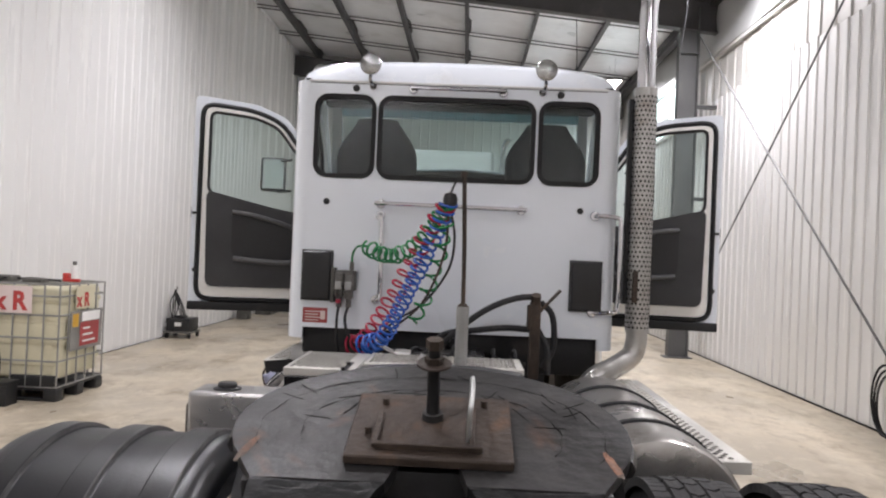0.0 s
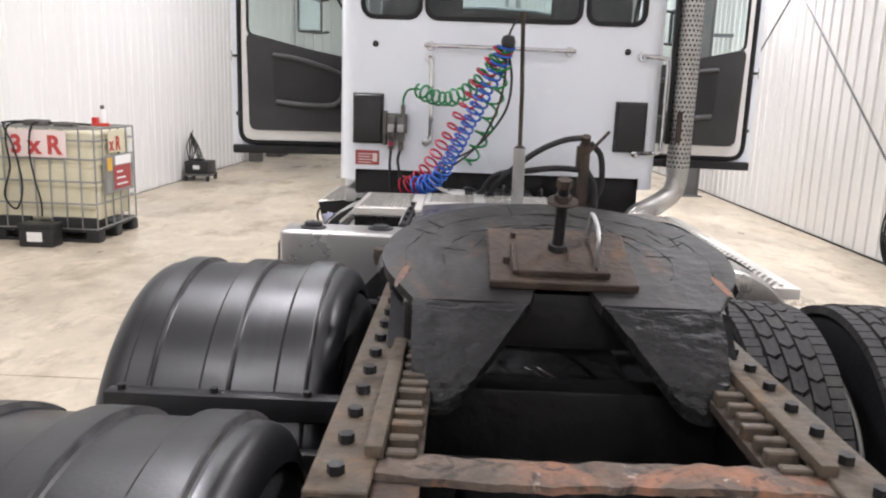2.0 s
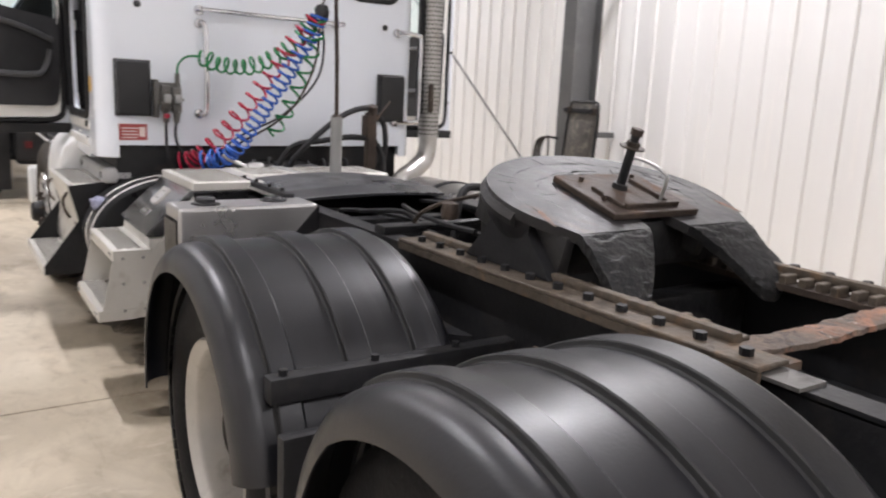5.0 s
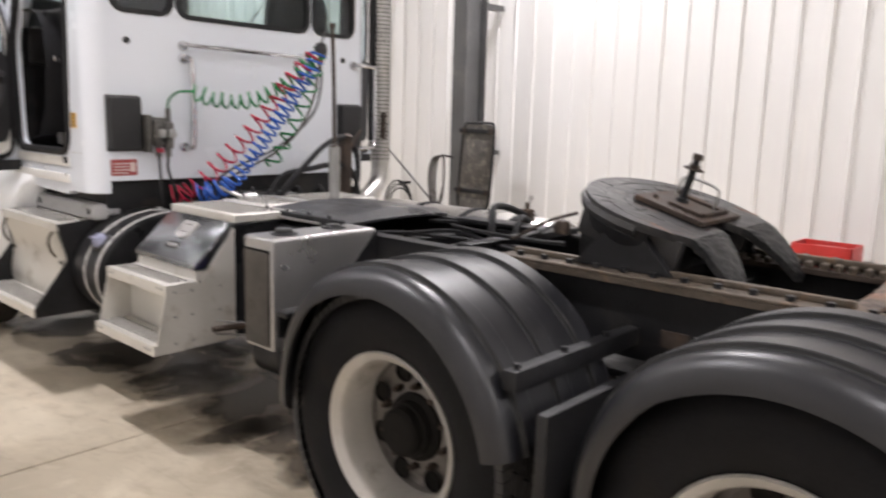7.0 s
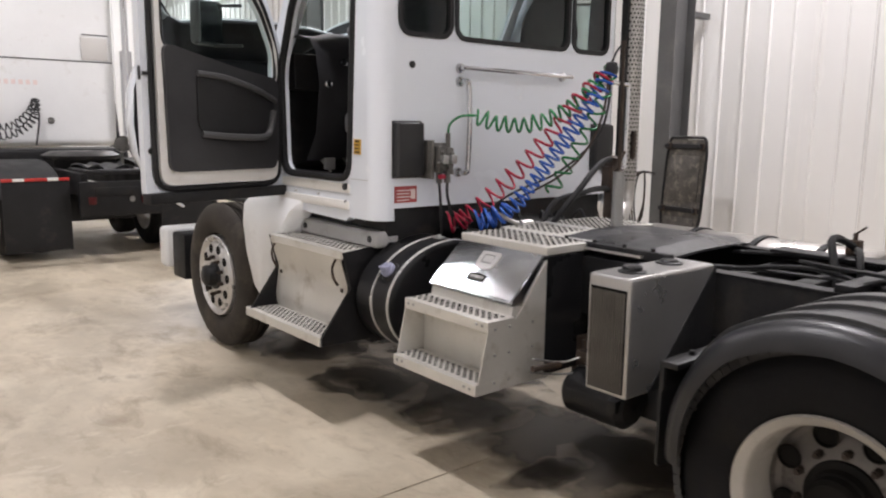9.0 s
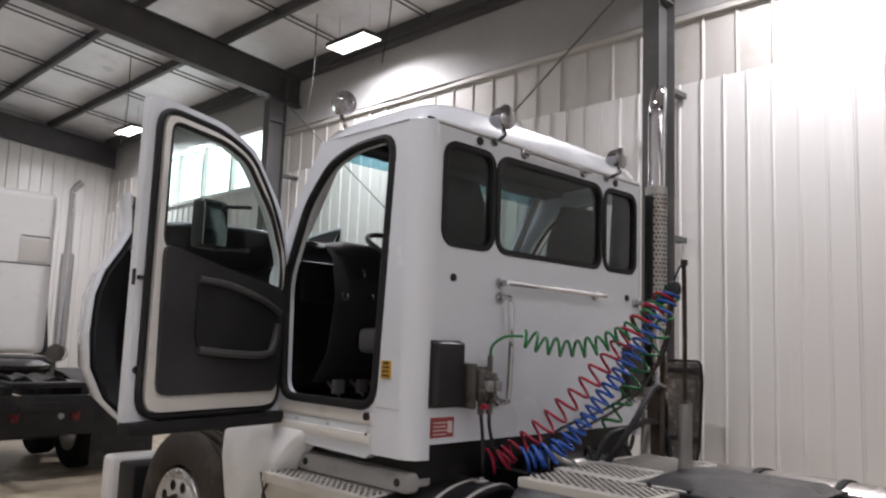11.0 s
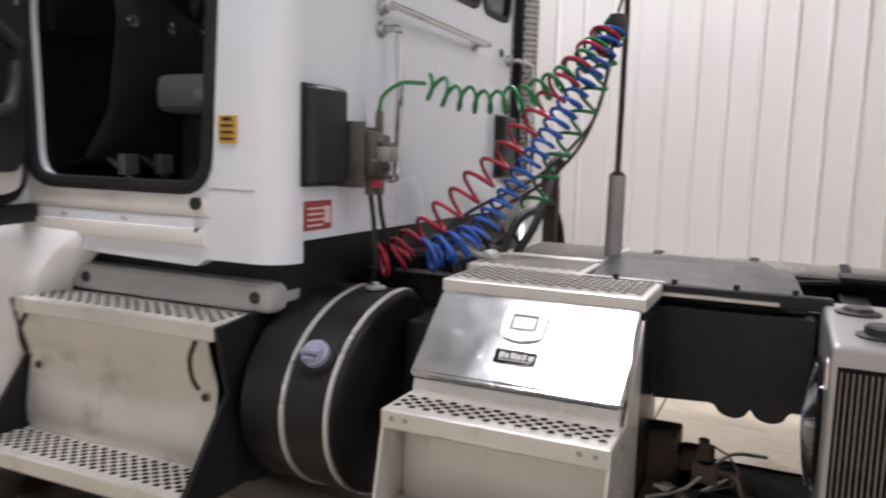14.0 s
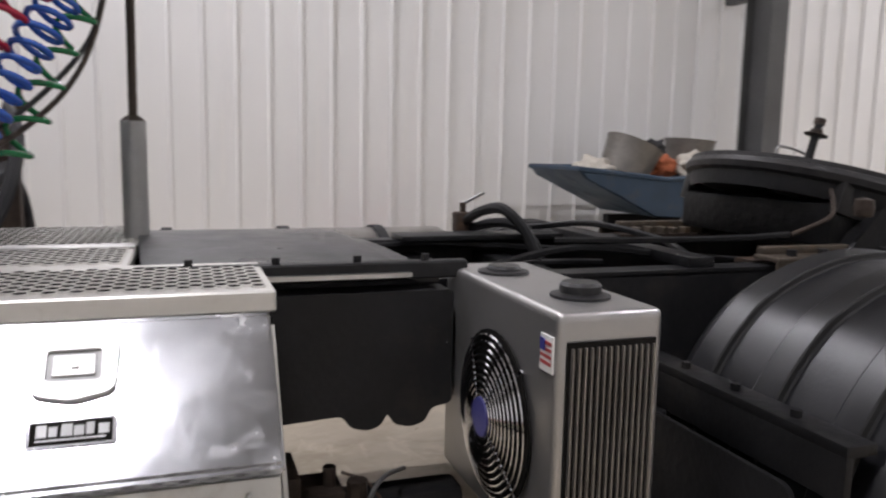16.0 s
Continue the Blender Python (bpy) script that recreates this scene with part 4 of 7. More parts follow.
for k, (rx, ry) in enumerate(((0.40, 0.285), (0.30, 0.215))):
    bm = B()
    tube(bm, [FW @ Vector((rx * math.cos(radians(a)) * (1 + 0.01 * math.sin(a * 0.3)), ry * math.sin(radians(a)) - 0.02, 0.0002)) for a in range(-22, 203, 5)], [0.0016 * max(0.25, math.sin(i * 0.9 + k * 2)) for i in range(45)], 4)
    part("wear_ring", bm, M["hole"], fw_plate, "dark circular wear groove")
rnd = random.Random(11)
for k in range(22):
    a, r0 = radians(rnd.uniform(5, 175)), rnd.choice((0.24, 0.27, 0.33, 0.36))
    hd = a + rnd.choice((0.0, 1.57, 1.57)) + rnd.uniform(-0.25, 0.25)
    p = Vector((r0 * math.cos(a), r0 * 0.72 * math.sin(a), 0.0002))
    pts = [p]
    for q in range(4):
        pts.append(pts[-1] + Vector((math.cos(hd), math.sin(hd), 0)) * 0.018 + Vector((rnd.uniform(-0.003, 0.003), rnd.uniform(-0.003, 0.003), 0)))
    bm = B()
    tube(bm, [FW @ v for v in pts], [0.0006, 0.0015, 0.0012, 0.0016, 0.0005], 4)
    part("grease_crack", bm, M["hole"], fw_plate)
for sx in (-1, 1):
    bm = B()
    bmesh.ops.create_circle(bm, cap_ends=True, segments=18, radius=1.0)
    for v in bm.verts:
        k = 1 + 0.3 * noise.noise(v.co * 2 + Vector((sx, 0, 0)))
        v.co = FW @ Vector((sx * 0.40 + 0.010 * v.co.x * k + 0.012 * v.co.y * sx * -1, -0.13 + 0.055 * v.co.y * k, 0.0012))
    part("rust_patch", bm, M["rust"], fw_plate, "orange rusty wear patch", smooth=False)
bm = B()
box(bm, -0.42, 0.32, 1.76, 2.04, 1.09, 1.13, 0.01)
part("pedestal_base", bm, M["frame"], fw_plate)
for sx in (-0.44, 0.34):
    bm = B()
    prism_x(bm, [(1.70, 1.10), (2.10, 1.10), (1.96, 1.25), (1.84, 1.25)], sx - 0.04, sx + 0.04)
    part("pedestal", bm, M["frame"], fw_plate)
bm = B()
tube(bm, curve([(-0.42, 2.13, 1.28), (-0.50, 2.20, 1.25), (-0.55, 2.26, 1.21), (-0.52, 2.36, 1.16)], 5), 0.007, 6)
lathe(bm, [(0.004, -0.03), (0.026, -0.024), (0.03, 0.0), (0.026, 0.024), (0.004, 0.03)], (-0.535, 2.12, 1.235), 'z', 12)
part("release_handle", bm, M["rustdark"], fw_plate)
bm = B()
tube(bm, curve([(-0.36, 2.22, 1.14), (-0.34, 2.4, 1.13), (-0.30, 2.7, 1.125), (-0.22, 2.95, 1.12)], 6), 0.010, 6)
part("pull_rod", bm, M["frame"], fw_plate)
# puller jig standing on the fifth wheel
jig = thing("puller_jig", (-0.05, 1.9, 1.32), "rusty steel puller plate with upright threaded bolt", "tool")
bm = B()
box(bm, -0.182, 0.182, -0.178, 0.115, 0.002, 0.024, 0.003, 1, FW)
part("base_plate", bm, M["rustdark"], jig, "square rusty brown steel plate")
for a in ((-0.115, 0.115, -0.150, -0.136, 0.024, 0.040), (-0.125, -0.112, -0.145, 0.0, 0.024, 0.036), (0.085, 0.10, -0.15, 0.05, 0.024, 0.036)):
    bm = B()
    box(bm, *a, 0.002, 1, FW)
    part("locating_bar", bm, M["rustdark"], jig)
bm = B()
tube(bm, [FW @ Vector((0, 0.0, h)) for h in (0.024, 0.040, 0.041, 0.205)], [0.026, 0.024, 0.0150, 0.0145], 12)
bolt = part("threaded_bolt", bm, M["frame"], jig, "dark upright threaded bolt with washer")
for h0, h1, r_, sg in ((0.160, 0.164, 0.040, 22), (0.165, 0.180, 0.022, 6), (0.200, 0.222, 0.020, 6)):
    bm = B()
    tube(bm, [FW @ Vector((0, 0, h0)), FW @ Vector((0, 0, h1))], r_, sg)
    part("washer" if sg > 6 else "nut", bm, M["rustdark"], bolt)
bm = B()
tube(bm, [FW @ Vector(p) for p in curve([(0.085, -0.10, 0.024), (0.085, -0.10, 0.085), (0.087, -0.085, 0.105), (0.09, -0.02, 0.112), (0.09, 0.05, 0.105), (0.09, 0.066, 0.09), (0.09, 0.07, 0.03)], 5)], 0.006, 8)
part("wire_handle", bm, M["cage"], jig, "bent steel wire handle")
for dx, dy in ((-0.115, 0.06), (0.12, 0.07), (-0.14, -0.08)):
    bm = B()
    tube(bm, [FW @ Vector((dx, dy, 0.022)), FW @ Vector((dx, dy, 0.040))], 0.008, 8)
    part("stud", bm, M["rustdark"], jig)

# ---- cab ----
CABL, CABR, CABB = -1.11, 0.95, 4.87
R = 0.11
WINDOWS = (rr(-0.965, -0.600, 2.175, 2.680, 0.075), rr(-0.565, 0.400, 2.175, 2.680, 0.075), rr(0.440, 0.800, 2.175, 2.680, 0.075))
ID = Matrix.Translation((0, CABB, 0))
bm = B()
plate(bm, [(CABL + R, 1.22), (CABR - R, 1.22), (CABR - R, 2.775), (CABL + R, 2.775)], list(WINDOWS), 0.03, ID)
cab = part("cab", bm, M["paint"], truck, "white painted cab back wall with three windows", smooth=False)
for xc, a0 in ((CABL + R, 180), (CABR - R, 270)):
    bm = B()
    pts = [(xc + R * math.cos(radians(a0 + 9 * k)), CABB + R + R * math.sin(radians(a0 + 9 * k))) for k in range(11)]
    sheet(bm, [[(x, y, z) for x, y in pts] for z in (1.15, 1.37, 2.775)], 0.02)
    part("corner_post", bm, M["paint"], cab)
DOOR_HOLE = soften([(5.170, 1.385), (5.93, 1.385), (5.955, 2.02), (5.79, 2.42), (5.60, 2.62), (5.40, 2.685), (5.100, 2.700)], 0.09, 5)
SIDE = [(4.98, 1.15), (5.16, 1.15), (5.20, 1.125), (5.60, 1.135), (6.10, 1.18), (6.16, 1.40), (6.14, 2.05), (5.86, 2.52), (5.70, 2.775), (4.98, 2.775)]
for x, t in ((CABL, 0.05), (CABR, -0.05)):
    bm = B()
    plate(bm, SIDE, [DOOR_HOLE], -t, Matrix.Translation((x, 0, 0)) @ Matrix.Rotation(radians(90), 4, 'Z'))
    sp = part("side_panel", bm, M["paint"], cab, "white cab side with wide door opening", smooth=False)
    bm = B()
    xo = x + (0.005 if t > 0 else -0.005)
    tube(bm, [(xo, y, z) for y, z in offset(DOOR_HOLE, -0.014)], 0.024, 8, True)
    part("door_seal", bm, M["rubber"], cab, "black rubber door seal")
    bm = B()
    xs = sorted((x - (0.012 if t > 0 else -0.012), x + (0.10 if t > 0 else -0.10)))
    box(bm, xs[0], xs[1], 5.16, 6.05, 1.19, 1.245, 0.012)
    box(bm, xs[0] + 0.006, xs[1], 5.15, 6.08, 1.285, 1.345, 0.015)
    bm2 = B()
    for za, zb, ya, yb in ((1.372, 1.376, 4.97, 5.14), (1.28, 1.283, 5.14, 6.0)):
        box(bm2, x - (0.0012 if t > 0 else -0.0012), x, ya, yb, za, zb)
    part("panel_seam", bm2, M["greyrail"], cab)
    part("sill", bm, M["innerpaint"], cab, "scuffed white door sill")
    for y, z in ((5.19, 1.325), (5.19, 1.24), (5.5, 1.262), (5.78, 1.262)):
        bm = B()
        d = 0.018 if z > 1.3 else 0.013
        cyl(bm, (x - (d if t > 0 else -d), y, z), (x, y, z), 0.020 if z > 1.3 else 0.007, 12)
        part("grommet", bm, M["black" if y < 5.3 else "greyrail"], cab)
# roof skin
bm = B()
rows = []
nx, ny = 40, 26
for i in range(ny + 1):
    v = -1 + 2 * i / ny
    row = []
    for k in range(nx + 1):
        u = -1 + 2 * k / nx
        h = (1 - abs(u) ** 9) ** 0.6 * (1 - abs(v) ** (7 if v < 0 else 5)) ** 0.55
        bulge = 1 - 0.045 * abs(u) ** 5 * abs(v) ** 5
        x = CX + u * 1.035 * bulge
        y = 4.868 + (v + 1) / 2 * 0.90
        if v < 0:
            y += 0.05 * abs(u) ** 10
        row.append((x, y, 2.775 + h * (0.135 + 0.04 * (1 - u * u)) - (0.03 * max(0, v)) * h))
    rows.append(row)
sheet(bm, rows)
part("roof", bm, M["paint"], cab, "rounded white cab roof", angle=60)
bm = B()
box(bm, CABL + 0.09, CABR - 0.09, 4.863, 4.872, 2.765, 2.778, 0.002)
part("roof_seam", bm, M["plasticwhite"], cab)
bm = B()
box(bm, CABL + 0.10, CABR - 0.10, CABB - 0.002, CABB + 0.004, 2.758, 2.762)
for x in (CABL, CABR):
    box(bm, x - 0.002, x + 0.002, 4.98, 5.15, 2.772, 2.777)
part("roof_joint", bm, M["trim"], cab, "thin dark joint under the roof")
# windows of the back wall
for w in WINDOWS:
    bm = B()
    plate(bm, offset(w, -0.012), [offset(w, 0.016)], 0.045, Matrix.Translation((0, CABB - 0.010, 0)))
    g = part("window_gasket", bm, M["rubber"], cab, "black rubber window gasket")
    bm = B()
    plate(bm, offset(w, 0.010), [], 0.005, Matrix.Translation((0, CABB + 0.008, 0)))
    part("pane", bm, M["glass_cab"], g, "tinted glass").visible_shadow = False
# windscreen, cowl, lining
WS = [(CABL + 0.12, 0.0), (CABR - 0.12, 0.0), (CABR - 0.16, 0.845), (CABL + 0.16, 0.845)]
WM = Matrix.Translation((0, 6.12, 2.06)) @ Matrix.Rotation(radians(31), 4, 'X')
bm = B()
plate(bm, WS, [], 0.006, WM)
part("windscreen", bm, M["glass_clear"], cab).visible_shadow = False
bm = B()
plate(bm, [(CABL + 0.158, 0.755), (CABR - 0.158, 0.755), (CABR - 0.16, 0.845), (CABL + 0.16, 0.845)], [], 0.004, WM @ Matrix.Translation((0, -0.012, 0)))
part("sun_band", bm, M["glass_visor"], cab, "blue-tinted windscreen band").visible_shadow = False
bm = B()
plate(bm, [(CABL + 0.03, -0.06), (CABR - 0.03, -0.06), (CABR - 0.10, 0.885), (CABL + 0.10, 0.885)], [offset(WS, 0.008)], 0.05, WM @ Matrix.Translation((0, -0.02, 0)))
part("windscreen_frame", bm, M["paint"], cab, smooth=False)
bm = B()
box(bm, CABL + 0.06, CABR - 0.06, 6.05, 6.14, 1.22, 2.04, 0.01)
box(bm, CABL + 0.10, CABR - 0.10, 5.96, 6.10, 1.9, 2.135, 0.02)
part("firewall", bm, M["frame"], cab)
bm = B()
box(bm, CABL + 0.055, CABR - 0.055, 4.96, 6.05, 1.255, 1.36, 0.01)
part("cab_floor", bm, M["trimdark"], cab, "black cab floor mat")
bm = B()
plate(bm, [(CABL + 0.06, 1.36), (CABR - 0.06, 1.36), (CABR - 0.06, 2.76), (CABL + 0.06, 2.76)], [offset(w, -0.014) for w in WINDOWS], 0.03, Matrix.Translation((0, CABB + 0.036, 0)))
for x in (CABL + 0.056, CABR - 0.056):
    s = 1 if x < 0 else -1
    plate(bm, [(4.95, 1.36), (5.155, 1.36), (5.085, 2.74), (4.95, 2.74)], [], -0.02 * s, Matrix.Translation((x, 0, 0)) @ Matrix.Rotation(radians(90), 4, 'Z'))
sheet(bm, [[(CABL + 0.06, y, 2.812 - 0.05 * abs(y - 5.3)), (CABR - 0.06, y, 2.812 - 0.05 * abs(y - 5.3))] for y in (4.9, 5.3, 5.66)], 0.01)
box(bm, CABL + 0.07, CABR - 0.07, 5.50, 5.66, 2.748, 2.785, 0.015, 2)
part("lining", bm, M["trimdark"], cab, "dark cab lining", smooth=False)
bm = B()
rows = []
for y, z in ((6.02, 1.40), (5.78, 1.45), (5.66, 1.62), (5.61, 1.92), (5.65, 2.12), (5.72, 2.20), (5.86, 2.235), (6.02, 2.23)):
    rows.append([(x, y + 0.05 * math.cos((x - CX) * 2.2), z + (0.03 if -0.9 < x < -0.25 and z > 1.8 else 0)) for x in np.linspace(CABL + 0.06, CABR - 0.06, 18)])
sheet(bm, rows)
dash = part("dashboard", bm, M["trimdark"], cab, "black dashboard")
for x, z, r in ((-0.86, 2.06, 0.022), (-0.98, 1.925, 0.020), (-0.78, 1.93, 0.020), (-0.60, 1.93, 0.020), (-0.42, 1.93, 0.020)):
    y = 5.612 + 0.05 * math.cos((x - CX) * 2.2)
    part("gauge_ring", lathe(B(), [(r, 0.004), (r + 0.004, -0.006), (r - 0.004, -0.010), (r - 0.007, -0.002), (0.001, -0.001)], (x, y, z), 'y', 16), M["chrome"], dash, "small chrome gauge ring")
for x in (-0.93, -0.76):
    bm = B()
    tube(bm, [(x, 5.80, 1.47), (x, 5.68, 1.40), (x, 5.66, 1.38)], 0.010, 6)
    box(bm, x - 0.035, x + 0.035, 5.655, 5.69, 1.395, 1.47, 0.006)
    part("pedal", bm, M["cage"], cab, "worn metal pedal")
bm = B()
SWM = Matrix.Translation((-0.60, 5.56, 2.215)) @ Matrix.Rotation(radians(28), 4, 'X')
tube(bm, [SWM @ Vector((0.215 * math.cos(radians(a)), 0.215 * math.sin(radians(a)), 0)) for a in range(0, 360, 12)], 0.016, 8, True)
for a in (90, 210, 330):
    tube(bm, [SWM @ Vector((0, 0, -0.02)), SWM @ Vector((0.21 * math.cos(radians(a)), 0.21 * math.sin(radians(a)), 0))], 0.013, 6)
cyl(bm, SWM @ Vector((0, 0, 0.0)), SWM @ Vector((0, 0, -0.35)), 0.05, 12)
part("steering_wheel", bm, M["black"], cab, "black steering wheel")


def seat(xc):
    b = B()
    rows = []
    for i, (z, hw, d) in enumerate(((1.72, 0.25, 0.0), (1.95, 0.262, -0.02), (2.24, 0.266, -0.05), (2.35, 0.264, -0.060), (2.42, 0.236, -0.065), (2.49, 0.186, -0.07), (2.535, 0.154, -0.07), (2.575, 0.132, -0.07))):
        ring = []
        for k in range(16):
            a = 6.283185 * k / 16
            ring.append((xc + hw * math.copysign(abs(math.cos(a)) ** 0.6, math.cos(a)), 5.19 + d + 0.075 * math.sin(a), z))
        rows.append(ring + [ring[0]])
    sheet(b, rows)
    b.faces.new([v for v in b.verts if abs(v.co.z - 2.575) < 1e-4][:16])
    bmesh.ops.remove_doubles(b, verts=b.verts[:], dist=1e-4)
    s = part("seat", b, M["fabric"], cab, "dark grey high-back seat", angle=60)
    b = B()
    box(b, xc - 0.26, xc + 0.26, 5.13, 5.62, 1.62, 1.76, 0.05, 3)
    part("cushion", b, M["greyfabric"], s, "grey cloth cushion")
    b = B()
    box(b, xc - 0.19, xc + 0.19, 5.18, 5.56, 1.36, 1.62, 0.03)
    part("seat_base", b, M["black"], s)
    b = B()
    box(b, xc - 0.29, xc - 0.265, 5.24, 5.40, 1.66, 1.70, 0.008)
    part("buckle", b, M["cage"], s)


seat(-0.605)
seat(0.505)

# doors
DOOR_RAW = [(0.0, 1.25), (0.955, 1.25), (0.955, 2.83), (0.52, 2.79), (0.30, 2.70), (0.10, 2.42), (0.0, 2.12)]
DO, DI = soften(DOOR_RAW, 0.045, 3), soften(DOOR_RAW, 0.17, 6)
DW = soften([(0.075, 1.93), (0.40, 1.99), (0.845, 2.10), (0.845, 2.715), (0.52, 2.685), (0.36, 2.62), (0.17, 2.36), (0.07, 2.12)], 0.06, 4)


def door(m, side):
    """A door in local x (from the hinge) and z, inner face towards local -y."""
    lab = "open white cab door with dark grey inner trim"
    b = B()
    plate(b, DO, [DW], 0.05, m)
    d = part("door", b, M["paint"], truck, lab, smooth=False)
    b = B()
    inner = offset(DI, 0.075)
    plate(b, inner, [offset(DW, -0.006)], 0.034, m @ Matrix.Translation((0, -0.032, 0)))
    part("inner_frame", b, M["innerpaint"], d, "white inner door frame", smooth=False)
    b = B()
    tube(b, [m @ Vector((x, -0.012, z)) for x, z in offset(DI, 0.052)], 0.017, 6, True)
    part("seal", b, M["rubber"], d, "black rubber seal")
    b = B()
    plate(b, soften([(0.11, 1.40), (0.835, 1.40), (0.850, 2.118), (0.40, 2.012), (0.08, 1.955), (0.085, 1.50)], 0.06, 4), [], 0.028, m @ Matrix.Translation((0, -0.058, 0)))
    t = part("trim_panel", b, M["trim"], d, "dark grey moulded door trim", smooth=False)
    b = B()
    plate(b, soften([(0.15, 1.62), (0.60, 1.585), (0.66, 1.66), (0.66, 1.97), (0.16, 1.88), (0.13, 1.8)], 0.05, 4), [], 0.02, m @ Matrix.Translation((0, -0.074, 0)))
    part("trim_insert", b, M["black"], t, "black trim insert", smooth=False)
    b = B()
    tube(b, [m @ Vector(p) for p in curve([(0.64, -0.075, 1.615), (0.45, -0.105, 1.60), (0.24, -0.11, 1.60), (0.17, -0.09, 1.66), (0.14, -0.08, 1.76)], 5)], 0.020, 8)
    part("armrest", b, M["midtrim"], t, "lighter grey armrest edge")
    b = B()
    tube(b, [m @ Vector(p) for p in curve([(0.66, -0.075, 1.96), (0.50, -0.11, 1.94), (0.28, -0.11, 1.88), (0.13, -0.085, 1.82)], 5)], 0.018, 8)
    part("pull_handle", b, M["midtrim"], t, "lighter grey pull handle")
    b = B()
    plate(b, offset(DW, -0.008), [], 0.005, m @ Matrix.Translation((0, 0.018, 0)))
    part("pane", b, M["glass_clear"], d, "clear door glass").visible_shadow = False
    b = B()
    tube(b, [m @ Vector((x, -0.018, z)) for x, z in offset(DW, 0.004)], 0.012, 6, True)
    part("window_channel", b, M["black"], d)
    b = B()
    box(b, 0.0, 0.955, -0.045, 0.045, 1.222, 1.285, 0.008, 2, m)
    part("lower_strip", b, M["rubber"], d, "black rubber strip along the door bottom")
    b = B()
    box(b, 0.948, 0.960, 0.002, 0.026, 1.91, 1.985, 0.003, 1, m)
    box(b, 0.90, 0.95, -0.014, 0.0, 1.935, 1.955, 0.002, 1, m)
    part("latch", b, M["black"], d)
    b = B()
    tube(b, [m @ Vector((0.918, 0.004, 1.52)), m @ Vector((0.918, -0.004, 1.52))], 0.018, 12)
    part("plug", b, M["black"], d)
    b = B()
    for z in (1.42, 1.9):
        box(b, -0.05, 0.05, 0.0, 0.03, z, z + 0.07, 0.005, 1, m)
    part("hinge", b, M["innerpaint"], d)
    # mirror outside
    b = B()
    box(b, 0.30, 0.49, 0.17, 0.26, 2.15, 2.42, 0.035, 3, m)
    mi = part("mirror", b, M["black"], d, "black mirror housing")
    b = B()
    box(b, 0.318, 0.472, 0.163, 0.169, 2.17, 2.40, 0, 1, m)
    part("mirror_glass", b, M["chrome"], mi)
    b = B()
    for z in (2.16, 2.40):
        tube(b, [m @ Vector((0.26, 0.05, z - 0.01)), m @ Vector((0.36, 0.20, z - 0.01))], 0.010, 6)
    part("mirror_arm", b, M["black"], mi)


ML = Matrix.Translation((-1.095, 5.965, 0)) @ Matrix.Rotation(radians(180 + 12), 4, 'Z') @ Matrix.Diagonal((1.035, -1, 1, 1))
MR = Matrix.Translation((mx(-1.095), 5.965, 0)) @ Matrix.Rotation(radians(-10), 4, 'Z')
door(ML, -1)
door(MR, 1)

# fittings on the cab back
for x0, x1 in ((-1.012, -0.826), (0.662, 0.852)):
    bm = B()
    box(bm, x0, x1, CABB - 0.055, CABB, 1.395, 1.70, 0.022, 3)
    box(bm, x0 - 0.006, x1 + 0.006, CABB - 0.012, CABB + 0.001, 1.388, 1.706, 0.004)
    part("vent_cover", bm, M["black"], cab, "black rounded plastic vent cover")
for x in (-0.88, 0.707):
    bm = B()
    lathe(bm, [(0.020, 0.0), (0.020, -0.006), (0.014, -0.012), (0.001, -0.012)], (x, CABB, 2.013), 'y', 14)
    part("plug", bm, M["black"], cab)
for x, z in ((-0.72, 2.73), (0.56, 2.73)):
    bm = B()
    lathe(bm, [(0.022, 0.0), (0.022, -0.01), (0.001, -0.014)], (x, CABB, z), 'y', 14)
    part("plug", bm, M["black"], cab)
YB = CABB - 0.065


def grab(pts, r=0.014, ends=()):
    b = B()
    tube(b, curve(pts, 6), r, 10)
    for e in ends:
        lathe(b, [(0.001, -0.012), (0.026, -0.010), (0.030, 0.0), (0.030, 0.012)], (e[0], CABB - 0.012, e[1]), 'y', 14)
    part("grab_handle", b, M["chrome"], cab, "chrome grab handle")


grab([(-0.535, CABB, 2.01), (-0.535, YB, 2.01), (-0.50, YB, 2.01), (0.30, YB, 2.003), (0.34, YB, 2.003), (0.34, CABB, 2.003)], 0.013, ((-0.535, 2.01), (0.34, 2.003)))
grab([(-0.535, CABB, 1.935), (-0.53, YB, 1.935), (-0.52, YB - 0.005, 1.90), (-0.515, YB - 0.01, 1.70), (-0.515, YB, 1.45), (-0.53, YB, 1.41), (-0.545, CABB, 1.41)], 0.0155, ((-0.535, 1.935), (-0.545, 1.41)))
grab([(0.80, CABB, 1.985), (0.82, YB, 1.985), (0.92, YB - 0.02, 1.975), (0.945, YB - 0.02, 1.94), (0.945, YB - 0.02, 1.66), (0.94, YB - 0.02, 1.43), (0.90, YB - 0.02, 1.395), (0.80, CABB, 1.385)], 0.014, ((0.80, 1.985), (0.80, 1.385)))
grab([(-0.36, CABB, 2.735), (-0.355, YB + 0.02, 2.735), (-0.33, YB + 0.015, 2.735), (0.17, YB + 0.015, 2.732), (0.195, YB + 0.02, 2.732), (0.20, CABB, 2.732)], 0.010, ((-0.36, 2.735), (0.20, 2.732)))


